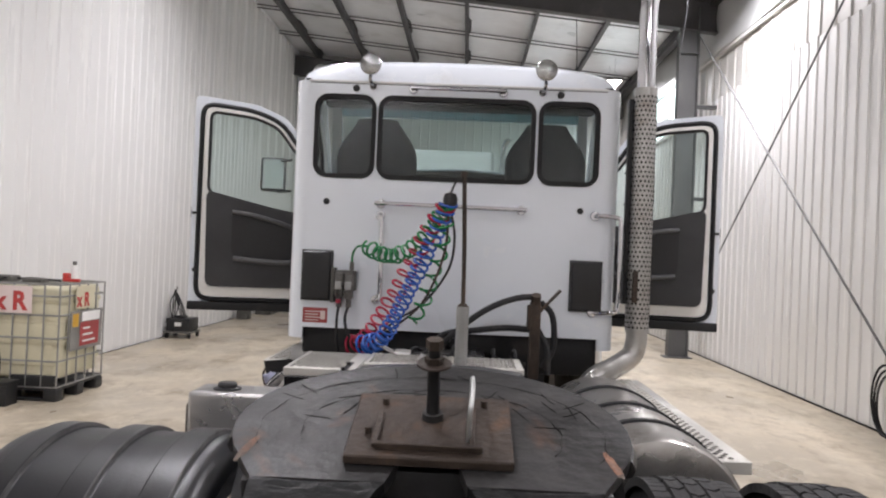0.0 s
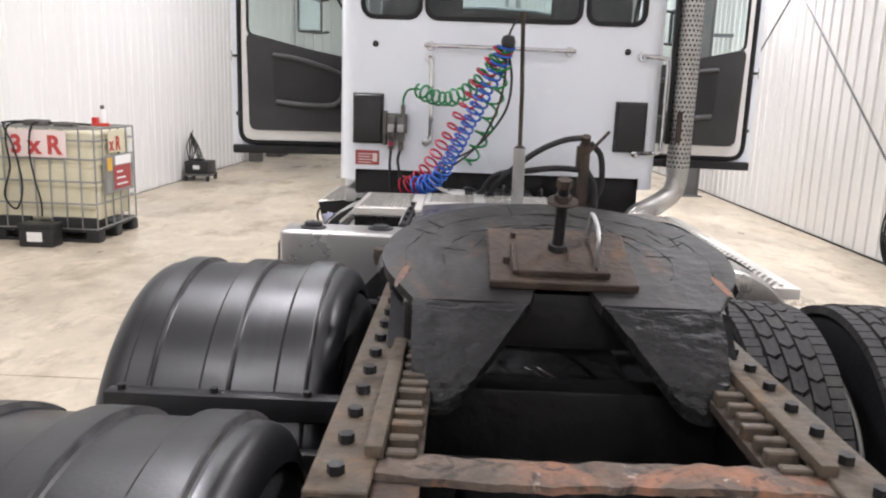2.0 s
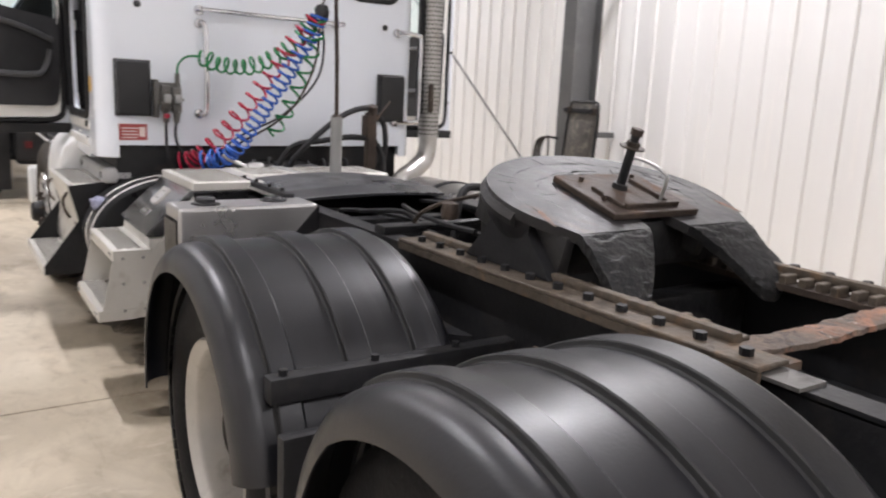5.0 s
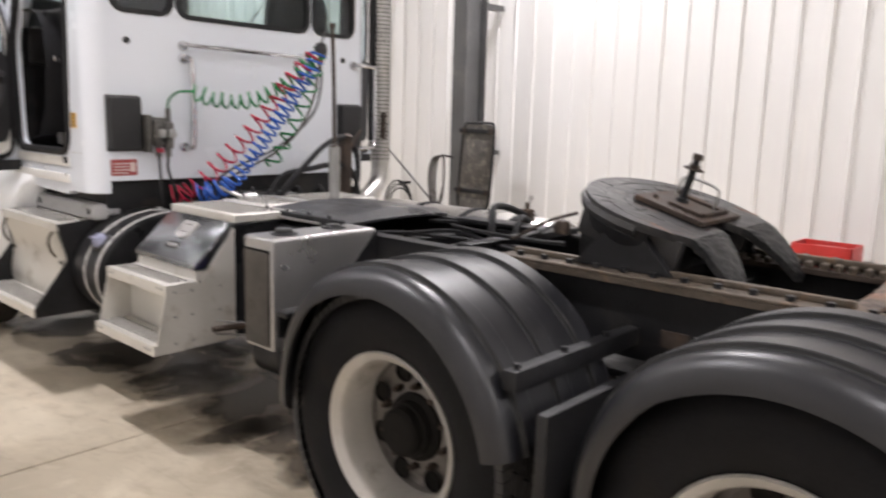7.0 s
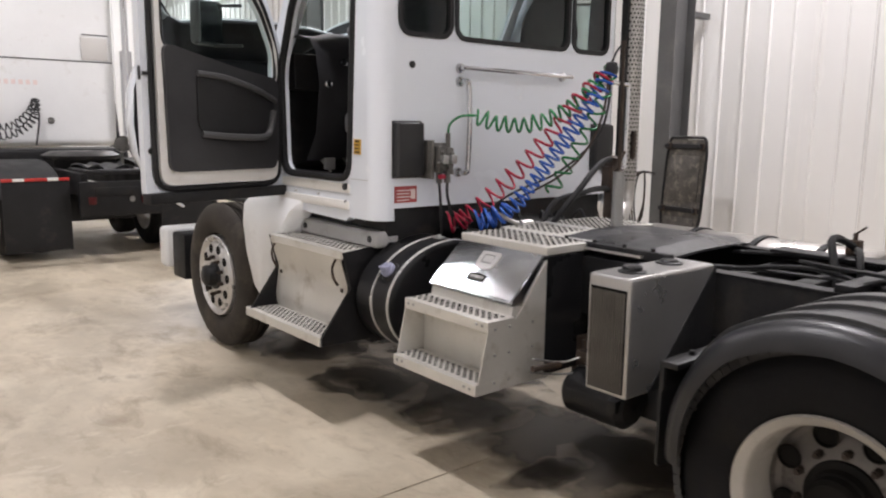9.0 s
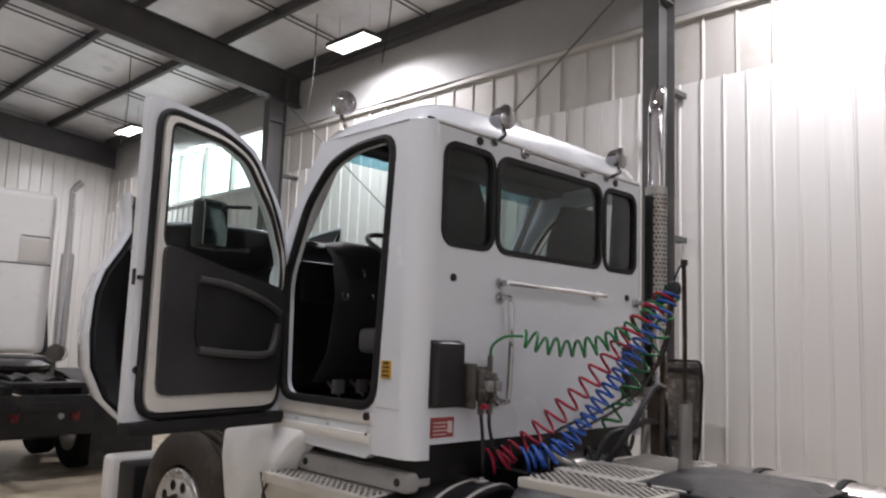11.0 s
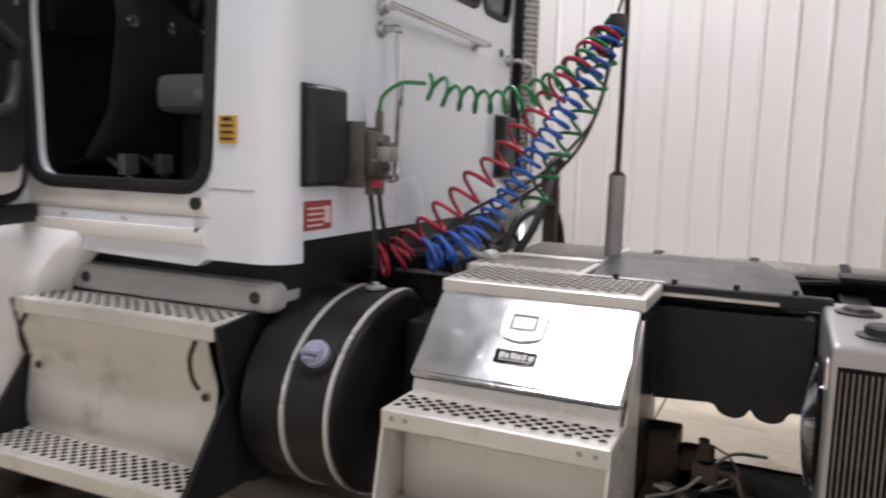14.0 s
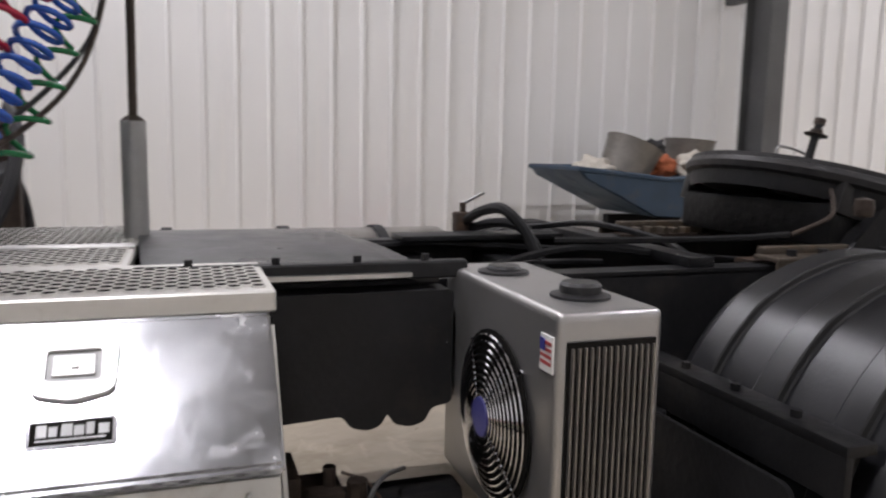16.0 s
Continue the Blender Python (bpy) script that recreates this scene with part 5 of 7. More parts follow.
def work_lamp(x, y, z, r, foot, yaw=0):
    b = B()
    lathe(b, [(0.001, r * 1.5), (r * 0.5, r * 1.4), (r * 0.85, r * 0.9), (r, 0.0), (r * 1.04, -r * 0.1), (r * 0.98, -r * 0.16)], (0, 0, 0), 'y', 24)
    xf(b, b.verts[:], Matrix.Translation((x, y, z)) @ Matrix.Rotation(yaw, 4, 'Z'))
    l = part("work_lamp", b, M["lampchrome"], truck, "round chrome work lamp on the cab roof")
    b = B()
    lathe(b, [(r * 0.98, -r * 0.14), (r * 0.7, -r * 0.24), (0.001, -r * 0.28)], (0, 0, 0), 'y', 24)
    xf(b, b.verts[:], Matrix.Translation((x, y, z)) @ Matrix.Rotation(yaw, 4, 'Z'))
    part("lens", b, M["lens"], l)
    b = B()
    tube(b, curve([(x, y + r * 0.3, z - r), (x, y + 0.01, z - r - 0.03), foot], 4), 0.011, 8)
    cyl(b, foot, (foot[0], foot[1] + 0.012, foot[2] - 0.002), 0.022, 12)
    part("stalk", b, M["lampchrome"], l)


work_lamp(-0.625, 4.775, 2.862, 0.064, (-0.615, 4.855, 2.745))
work_lamp(0.455, 4.765, 2.858, 0.064, (0.445, 4.855, 2.740))
work_lamp(-1.085, 5.545, 2.975, 0.066, (-1.05, 5.55, 2.83), radians(-20))
# stickers
bm = B()
box(bm, -1.0, -0.845, CABB - 0.004, CABB, 1.25, 1.343)
lab = part("warning_label", bm, M["redlabel"], cab, "faded red warning label with unreadable lines")
bm = B()
for k in range(4):
    box(bm, -0.985, -0.90 + 0.01 * (k % 2), CABB - 0.007, CABB - 0.0045, 1.262 + 0.018 * k, 1.268 + 0.018 * k)
box(bm, -0.888, -0.858, CABB - 0.007, CABB - 0.0045, 1.270, 1.325)
part("text_bar", bm, M["pinkwhite"], lab)
bm = B()
box(bm, CABL - 0.004, CABL, 5.035, 5.105, 1.515, 1.60)
lab = part("warning_label", bm, M["yellow"], cab, "small yellow safety label with dark marks")
bm = B()
for k in range(3):
    box(bm, CABL - 0.007, CABL - 0.0045, 5.045, 5.095, 1.525 + 0.02 * k, 1.532 + 0.02 * k)
box(bm, CABL - 0.007, CABL - 0.0045, 5.052, 5.088, 1.583, 1.594)
part("text_bar", bm, M["rustdark"], lab)
# air-line bracket
bm = B()
box(bm, -0.815, -0.795, CABB - 0.10, CABB, 1.385, 1.60, 0.003)
box(bm, -0.80, -0.665, CABB - 0.075, CABB - 0.02, 1.46, 1.585, 0.01)
box(bm, -0.785, -0.735, CABB - 0.13, CABB - 0.07, 1.42, 1.57, 0.012)
box(bm, -0.725, -0.675, CABB - 0.13, CABB - 0.07, 1.41, 1.56, 0.012)
for x in (-0.76, -0.70):
    cyl(bm, (x, CABB - 0.10, 1.42), (x, CABB - 0.10, 1.36), 0.018, 10)
    cyl(bm, (x, CABB - 0.135, 1.50), (x, CABB - 0.125, 1.50), 0.022, 12)
cyl(bm, (-0.69, CABB - 0.09, 1.56), (-0.69, CABB - 0.09, 1.64), 0.014, 10)
for x, z in ((-0.76, 1.535), (-0.70, 1.525), (-0.785, 1.47), (-0.72, 1.45)):
    cyl(bm, (x, CABB - 0.15, z), (x, CABB - 0.12, z), 0.011, 8)
    cyl(bm, (x + 0.012, CABB - 0.145, z - 0.03), (x + 0.03, CABB - 0.135, z - 0.035), 0.008, 6)
part("hose_bracket", bm, M["cabinet"], cab, "grey metal air-line coupling bracket")
for x in (-0.76, -0.70):
    part("coupling_head", box(B(), x - 0.02, x + 0.02, CABB - 0.165, CABB - 0.13, 1.47, 1.52, 0.008), M["cage"], cab)
bm = B()
box(bm, -0.775, -0.745, CABB - 0.14, CABB - 0.09, 1.385, 1.41, 0.005)
part("red_collar", bm, M["redhose"], cab)
for pts in ([(-0.76, CABB - 0.10, 1.37), (-0.765, CABB - 0.12, 1.26), (-0.755, CABB - 0.12, 1.12), (-0.72, CABB - 0.08, 1.02)],
            [(-0.70, CABB - 0.10, 1.37), (-0.715, CABB - 0.12, 1.29), (-0.69, CABB - 0.13, 1.20), (-0.63, CABB - 0.12, 1.13), (-0.58, CABB - 0.10, 1.07)]):
    bm = B()
    tube(bm, curve(pts, 6), 0.0085, 8)
    part("air_hose", bm, M["rubber"], truck, "black rubber air hose")
for nm, mt, pts, turns, rad in (("red_coil", "redhose", [(-0.585, 4.715, 1.175), (-0.63, 4.755, 1.135), (-0.675, 4.79, 1.125)], 2.5, 0.054), ("blue_coil", "bluehose", [(-0.44, 4.52, 1.22), (-0.52, 4.59, 1.165), (-0.59, 4.65, 1.15)], 3.5, 0.050)):
    part(nm, coil(B(), pts, turns, rad, 0.0085, seed=14, phase=2.2, wob=0.3), M[mt], truck, nm.split("_")[0] + " coiled hose end in tight loops", angle=80)
# pogo stick with the coiled lines
stand = part("hose_stand", cyl(B(), (0.005, 4.11, 1.10), (0.005, 4.11, 1.44), 0.033, 18), M["cage"], truck, "grey steel tube stand with a slim spring pole")
bm = B()
tube(bm, [(0.005, 4.11, 1.44), (0.005, 4.11, 1.455)], [0.033, 0.016], 14)
tube(bm, [(0.005, 4.11, 1.45), (0.0, 4.108, 1.75), (-0.015, 4.105, 2.13)], 0.0115, 8)
cyl(bm, (-0.015, 4.105, 2.12), (-0.016, 4.105, 2.15), 0.018, 10)
part("pole", bm, M["rustdark"], stand, "dark slim pole")
bm = B()
lathe(bm, [(0.001, -0.04), (0.035, -0.03), (0.04, 0.0), (0.03, 0.03), (0.001, 0.04)], (-0.085, 4.125, 2.0), 'z', 12)
tube(bm, curve([(-0.085, 4.125, 2.03), (-0.06, 4.115, 2.09), (-0.018, 4.105, 2.14)], 5), 0.006, 6)
part("hose_clamp", bm, M["black"], stand)
CL = (-0.09, 4.13, 1.985)
for nm, mt, pts, turns, rad, sd, ph in (
        ("red_coil", "redhose", [CL, (-0.20, 4.24, 1.83), (-0.37, 4.45, 1.50), (-0.52, 4.65, 1.25), (-0.63, 4.755, 1.135)], 15, 0.050, 3, 0.0),
        ("blue_coil", "bluehose", [CL, (-0.145, 4.18, 1.85), (-0.29, 4.335, 1.53), (-0.43, 4.485, 1.25), (-0.50, 4.56, 1.165), (-0.57, 4.63, 1.145)], 25, 0.042, 5, 1.0),
        ("green_coil", "greenhose", [(-0.585, 4.66, 1.735), (-0.49, 4.56, 1.695), (-0.36, 4.42, 1.70), (-0.22, 4.27, 1.80), CL], 15, 0.042, 8, 2.0),
        ("green_coil", "greenhose", [CL, (-0.115, 4.17, 1.80), (-0.170, 4.265, 1.58), (-0.235, 4.335, 1.40), (-0.275, 4.37, 1.31)], 8, 0.040, 9, 0.5)):
    part(nm, coil(B(), pts, turns, rad, 0.0077, seed=sd, phase=ph), M[mt], truck, nm.split("_")[0] + " coiled air hose", angle=80)
for nm, mt, pts in (
        ("green_tail", "greenhose", [(-0.69, CABB - 0.09, 1.64), (-0.685, CABB - 0.10, 1.69), (-0.65, 4.72, 1.735), (-0.585, 4.66, 1.74)]),
        ("black_cable", "black", [CL, (-0.055, 4.16, 1.80), (-0.085, 4.21, 1.62), (-0.22, 4.36, 1.43), (-0.40, 4.55, 1.30), (-0.52, 4.68, 1.17)]),
        ("red_cable", "rustdark", [CL, (-0.10, 4.16, 1.75), (-0.16, 4.22, 1.55), (-0.25, 4.34, 1.40), (-0.42, 4.55, 1.25)])):
    bm = B()
    tube(bm, curve(pts, 8), 0.007, 6)
    part(nm, bm, M[mt], truck, nm.split("_")[0] + " air line")
bm = B()
lathe(bm, [(0.001, -0.05), (0.03, -0.045), (0.035, 0.0), (0.03, 0.045), (0.001, 0.05)], (-0.33, 4.50, 1.12), 'x', 12)
tube(bm, curve([(-0.36, 4.5, 1.12), (-0.45, 4.53, 1.16), (-0.50, 4.56, 1.19)], 4), 0.012, 6)
part("coupling", bm, M["alu"], truck)
# valve post right of the stand with its hoses
bm = B()
box(bm, 0.39, 0.45, 4.46, 4.52, 1.02, 1.46, 0.008)
box(bm, 0.375, 0.395, 4.45, 4.53, 1.30, 1.44, 0.005)
cyl(bm, (0.42, 4.49, 1.44), (0.42, 4.46, 1.50), 0.028, 10)
tube(bm, [(0.44, 4.48, 1.40), (0.56, 4.50, 1.53)], 0.010, 6)
part("valve_post", bm, M["rustdark"], truck, "brown steel valve post")
for pts in ([(0.42, 4.48, 1.49), (0.30, 4.46, 1.475), (0.16, 4.42, 1.42), (0.03, 4.4, 1.33), (-0.10, 4.42, 1.20), (-0.16, 4.5, 1.06)],
            [(0.40, 4.48, 1.30), (0.25, 4.47, 1.305), (0.08, 4.45, 1.285), (-0.10, 4.47, 1.25), (-0.20, 4.5, 1.12)],
            [(0.45, 4.5, 1.46), (0.52, 4.5, 1.38), (0.53, 4.5, 1.2), (0.47, 4.5, 1.08)],
            [(0.44, 4.5, 1.3), (0.49, 4.47, 1.2), (0.50, 4.45, 1.05)]):
    bm = B()
    tube(bm, curve(pts, 7), 0.018, 8)
    part("thick_hose", bm, M["rubber"], truck, "thick black rubber hose")
# clutter under the cab
bm = B()
box(bm, CABL + 0.10, CABR - 0.10, 4.93, 6.0, 0.98, 1.215, 0.01)
part("cab_underframe", bm, M["frame"], truck)
for k in range(7):
    y = 4.58 + 0.04 * (k % 3)
    bm = B()
    tube(bm, curve([(-0.45 + 0.13 * k, y, 1.05), (-0.40 + 0.12 * k, y + 0.06, 1.13 + 0.012 * (k % 4)), (-0.30 + 0.1 * k, y + 0.12, 1.10), (-0.2 + 0.1 * k, 4.85, 1.05)], 6), 0.011, 6)
    part("air_line", bm, M["rubber"], truck, "black air line behind the cab")
bm = B()
box(bm, -0.30, 0.15, 4.62, 4.95, 0.80, 1.12, 0.04, 3)
part("gearbox", bm, M["frame"], truck)
# deck plates with raised grip holes


def grip(bm, x0, x1, y0, y1, z, px=0.034, py=0.034, r=0.011):
    """Rows of raised rings with dark centres on a plate."""
    ny_, nx_ = int((y1 - y0 - 0.02) / py), int((x1 - x0 - 0.02) / px)
    for i in range(ny_):
        for k in range(nx_ - (i % 2)):
            cx, cy = x0 + 0.01 + px * (k + 0.5 + 0.5 * (i % 2)), y0 + 0.01 + py * (i + 0.5)
            lathe(bm, [(r * 1.22, 0.0), (r * 1.06, 0.0042), (r * 0.98, 0.0044)], (cx, cy, z), 'z', 8, 0)
            lathe(bm, [(r * 0.98, 0.0044), (r * 0.93, 0.0008), (0.001, 0.0006)], (cx, cy, z), 'z', 8, 1)


def tread_plate(name, x0, x1, y0, y1, z, parent, label, px=0.040, py=0.0215, r=0.0118, lip=0.04):
    bm = B()
    box(bm, x0, x1, y0, y1, z - lip, z, 0.004, 1)
    p = part(name, bm, M["stepalu"], parent, label)
    bm = B()
    grip(bm, x0 + 0.008, x1 - 0.008, y0 + 0.008, y1 - 0.008, z, px, py, r)
    part("grip_pattern", bm, M["stepalu"], p, "raised grip holes", extra=(M["hole"],), kind="stuff", smooth=False)
    return p


tool_box = part("tool_box", prism_x(B(), [(3.84, 0.50), (3.84, 1.075), (4.45, 1.075), (4.45, 0.50)], -0.86, -0.53), M["blacktank"], truck, "aluminium step tool box with polished sloping lid", smooth=False)
tread_plate("lid_tread", -0.865, -0.51, 3.832, 4.45, 1.124, tool_box, "perforated aluminium tread plate")
bm = B()
prism = [(-0.8745, 1.085), (-1.083, 0.8885), (-1.081, 0.870), (-0.60, 0.870), (-0.60, 1.085)]
for y0, y1 in ((3.845, 4.445),):
    a = [bm.verts.new((x, y0, z)) for x, z in prism]
    c = [bm.verts.new((x, y1, z)) for x, z in prism]
    for i in range(5):
        bm.faces.new((a[i - 1], a[i], c[i], c[i - 1]))
    bm.faces.new(a)
    bm.faces.new(c[::-1])
bmesh.ops.bevel(bm, geom=bm.edges[:], offset=0.006, segments=2, affect='EDGES')
lid = part("lid", bm, M["polish"], tool_box, "mirror-polished sloping lid")
NL = Vector((-0.6858, 0, 0.7278))
TL = Vector((-0.7278, 0, -0.6858))


LM = Matrix(((0, NL.x, -TL.x, -0.8745), (-1, 0, 0, 0), (0, NL.z, -TL.z, 1.085), (0, 0, 0, 1)))
bm = B()
plate(bm, soften([(-4.215, -0.135), (-4.155, -0.150), (-4.095, -0.135), (-4.088, -0.040), (-4.222, -0.040)], 0.016, 4), [rr(-4.195, -4.115, -0.115, -0.058, 0.006, 2)], 0.009, LM)
part("paddle_recess", box(B(), -4.195, -4.115, 0.0008, 0.003, -0.115, -0.058, 0, 1, LM), M["cage"], lid)
box(bm, -4.186, -4.124, 0.003, 0.007, -0.104, -0.066, 0.001, 1, LM)
box(bm, -4.158, -4.148, 0.004, 0.010, -0.092, -0.075, 0.001, 1, LM)
part("paddle_latch", bm, M["wheelalu"], lid, "recessed chrome paddle latch")
bm = B()
plate(bm, rr(-4.215, -4.090, -0.222, -0.176, 0.006, 3), [], 0.003, LM)
nm = part("name_plate", bm, M["chrome"], lid, "small metal maker's plate")
bm = B()
box(bm, -4.209, -4.096, 0.003, 0.0045, -0.217, -0.181, 0, 1, LM)
part("plate_field", bm, M["hole"], nm)
bm = B()
for k in range(6):
    x = -4.200 + 0.017 * k
    box(bm, x, x + (0.014, 0.011, 0.015)[k % 3], 0.0045, 0.006, -0.206, -0.186 - 0.004 * (k % 2), 0, 1, LM)
box(bm, -4.20, -4.105, 0.0045, 0.006, -0.213, -0.210, 0, 1, LM)
part("plate_mark", bm, M["cage"], nm)
bm = B()
prism = [(-1.065, 0.862), (-1.075, 0.815), (-0.86, 0.815), (-0.86, 0.862)]
a = [bm.verts.new((x, 3.85, z)) for x, z in prism]
c = [bm.verts.new((x, 4.44, z)) for x, z in prism]
for i in range(4):
    bm.faces.new((a[i - 1], a[i], c[i], c[i - 1]))
bm.faces.new(a)
bm.faces.new(c[::-1])
for k in range(6):
    lathe(bm, [(0.0055, 0.0), (0.004, -0.002), (0.001, -0.0025)], (-1.071, 3.90 + 0.096 * k, 0.838), 'x', 8)
part("riser", bm, M["stepalu"], tool_box)
tread_plate("upper_step", -1.235, -1.06, 3.835, 4.455, 0.820, tool_box, "perforated aluminium step", 0.040, 0.0215, 0.0120, 0.055)
tread_plate("lower_step", -1.305, -1.13, 3.835, 4.455, 0.540, tool_box, "perforated aluminium step", 0.040, 0.0215, 0.0120, 0.055)
for y in (3.836, 4.446):
    bm = B()
    a = [bm.verts.new((x, y, z)) for x, z in ((-1.295, 0.49), (-1.225, 0.80), (-1.06, 0.80), (-0.86, 1.06), (-0.86, 0.49))]
    c = [bm.verts.new((v.co.x, y + 0.008, v.co.z)) for v in a]
    for i in range(5):
        bm.faces.new((a[i - 1], a[i], c[i], c[i - 1]))
    bm.faces.new(a)
    bm.faces.new(c[::-1])
    part("step_side", bm, M["stepalu"], tool_box, smooth=False)
bm = B()
box(bm, -1.12, -1.112, 3.85, 4.44, 0.49, 0.80)
part("kick_plate", bm, M["stepalu"], tool_box)
rivets = [(x, 3.833, z, 'y') for z in (0.78, 0.66, 0.53) for x in (-1.19, -1.10, -0.95)]
rivets += [(-1.236 if z > 0.6 else -1.306, y, z + 0.012, 'x') for z in (0.785, 0.505) for y in (3.87, 3.91, 4.38, 4.42)]
for x, y, z, ax in rivets:
    bm = B()
    lathe(bm, [(0.008, 0.0), (0.006, -0.004), (0.001, -0.005)], (x, y, z), ax, 8)
    part("rivet", bm, M["cage"], tool_box)
tread_plate("deck_plate", -0.5085, 0.34, 4.10, 4.52, 1.1225, truck, "perforated aluminium deck plate behind the cab", 0.040, 0.0215, 0.0118, 0.03)
bm = B()
box(bm, -0.23, -0.17, 4.10, 4.52, 1.1235, 1.1305, 0.002, 1)
part("deck_strip", bm, M["alu"], truck, "plain aluminium joint strip")
# domed black cover plate
bm = B()
rows = []
for i in range(15):
    y = 3.45 + 0.65 * i / 14
    rows.append([(x, y + 0.06 * (x + 0.1), 1.104 + 0.030 * math.cos(min(1.57, abs((x + 0.1) / 0.45) * 1.57)) ** 0.8 * (0.35 + 0.65 * math.sin(min(1.57, (i + 2) / 9 * 1.57))) - (0.02 if i < 2 else 0)) for x in np.linspace(-0.56, 0.33, 19)])
sheet(bm, rows, 0.012)
cover = part("cover_plate", bm, M["dustyplate"], truck, "domed dull black cover plate between the rails")
bm = B()
box(bm, -0.585, -0.545, 3.36, 4.09, 1.085, 1.125, 0.004, 1)
for y in (3.46, 3.62, 3.80, 3.98):
    cyl(bm, (-0.565, y, 1.125), (-0.565, y, 1.14), 0.010, 6)
part("edge_angle", bm, M["frame"], cover)
bm = B()
box(bm, -0.60, -0.572, 3.50, 3.84, 1.092, 1.102)
part("bright_edge", bm, M["alu"], cover)
# black side plate below the rail, with lobes
bm = B()
lob = [(3.40, 1.06), (3.84, 1.06), (3.84, 0.770), (3.66, 0.780), (3.64, 0.750), (3.60, 0.740), (3.57, 0.750), (3.555, 0.780), (3.54, 0.750), (3.50, 0.740), (3.465, 0.750), (3.45, 0.783), (3.40, 0.790)]
prism_x(bm, soften(lob, 0.014, 3), -0.60, -0.515)
part("frame_side_plate", bm, M["frame"], truck, "matt black plate on the frame side", smooth=False)
for pts in ([(-1.0, 3.78, 0.62), (-0.85, 3.70, 0.60), (-0.7, 3.6, 0.66), (-0.55, 3.5, 0.62)], [(-1.0, 3.80, 0.55), (-0.8, 3.74, 0.52), (-0.6, 3.6, 0.55)]):
    part("brake_line", tube(B(), curve(pts, 6), 0.0055, 6), M["cage"], truck, "thin brake line")
bm = B()
cyl(bm, (-1.06, 3.72, 0.60), (-0.90, 3.70, 0.595), 0.016, 8)
box(bm, -0.80, -0.74, 3.62, 3.69, 0.60, 0.65, 0.008)
cyl(bm, (-0.76, 3.66, 0.66), (-0.76, 3.66, 0.70), 0.022, 8)
tube(bm, curve([(-0.80, 3.62, 0.64), (-0.86, 3.57, 0.66), (-0.88, 3.55, 0.62), (-0.84, 3.52, 0.60)], 4), 0.008, 6)
# Added box: blocks the view of lit floor where shadow lies under the frame.
part("spring_hanger", box(B(), -0.60, -0.50, 3.36, 3.86, 0.34, 0.575, 0.02), M["frame"], truck, "black box added to hide the lit floor")
part("brake_valve", bm, M["rustdark"], truck, "dirty brake valve")
bm = B()
box(bm, -0.62, -0.46, 3.755, 3.87, 0.40, 0.655, 0.008)
box(bm, -0.60, -0.47, 3.65, 3.755, 0.44, 0.60, 0.01)
cyl(bm, (-0.55, 3.68, 0.60), (-0.55, 3.68, 0.645), 0.016, 8)
part("valve_housing", bm, M["rustdark"], truck, "brown greasy valve housing")
bm = B()
tube(bm, [(-0.64, 3.81, 0.505), (-0.64, 3.665, 0.505)], 0.008, 6)
cyl(bm, (-0.64, 3.79, 0.505), (-0.64, 3.76, 0.505), 0.017, 6)
part("link_rod", bm, M["galv"], truck, "bright threaded link rod")
part("thin_wire", tube(B(), [(-0.60, 3.655, 0.50), (-0.61, 3.59, 0.53), (-0.61, 3.572, 0.58), (-0.60, 3.605, 0.625), (-0.59, 3.66, 0.645)], 0.004, 5), M["rust"], truck, "thin rust-brown wire")
part("cross_pipe", tube(B(), [(-0.45, 3.70, 0.515), (-0.45, 3.33, 0.475)], 0.010, 6), M["galv"], truck, "grey steel pipe")
bm = B()
lathe(bm, [(0.01, 3.40), (0.08, 3.41), (0.11, 3.44), (0.11, 3.74), (0.08, 3.77), (0.01, 3.78)], (-0.72, 0, 0.43), 'y', 24)
part("air_tank", bm, M["frame"], truck, "dirty black air tank")
bm = B()
box(bm, -0.84, -0.55, 3.42, 3.47, 0.42, 0.48, 0.008)
part("tank_bracket", bm, M["frame"], truck, "black tank bracket")
bm = B()
plate(bm, rr(-0.98, -0.86, 3.40, 3.44, 0.012, 3), [rr(-0.965, -0.935, 3.413, 3.427, 0.006, 2), rr(-0.905, -0.875, 3.413, 3.427, 0.006, 2)], 0.004, Matrix.Translation((0, 0, 0.56)) @ Matrix.Rotation(radians(90), 4, 'X') @ Matrix.Diagonal((1, 1, -1, 1)) @ Matrix.Diagonal((1, 1, -1, 1)))
part("slotted_strap", bm, M["alu"], truck, "bright slotted metal strap")
# oil cooler
cool = part("oil_cooler", box(B(), -1.098, -0.510, 3.178, 3.388, 0.615, 1.107, 0.018, 4), M["brushed"], truck, "brushed aluminium hydraulic oil cooler with fan")
bm = B()
box(bm, -1.103, -1.095, 3.196, 3.371, 0.635, 1.056)
core = part("core_face", bm, M["hole"], cool, "dark cooler core")
for k in range(14):
    y = 3.2010 + 0.01230 * k
    bm = B()
    box(bm, -1.110, -1.102, y, y + 0.0034, 0.640, 1.046)
    part("fin", bm, M["tin"], core)
for x, y in ((-0.965, 3.275), (-0.665, 3.305)):
    bm = B()
    h = 0.014 if x > -0.8 else 0.026
    lathe(bm, [(0.058, 0.0), (0.058, 0.008), (0.040, 0.012), (0.040, h), (0.034, h + 0.006), (0.001, h + 0.006)], (x, y, 1.104), 'z', 22)
    part("filler_cap", bm, M["black"], cool, "black filler cap")
FC = Vector((-0.838, 3.393, 0.840))
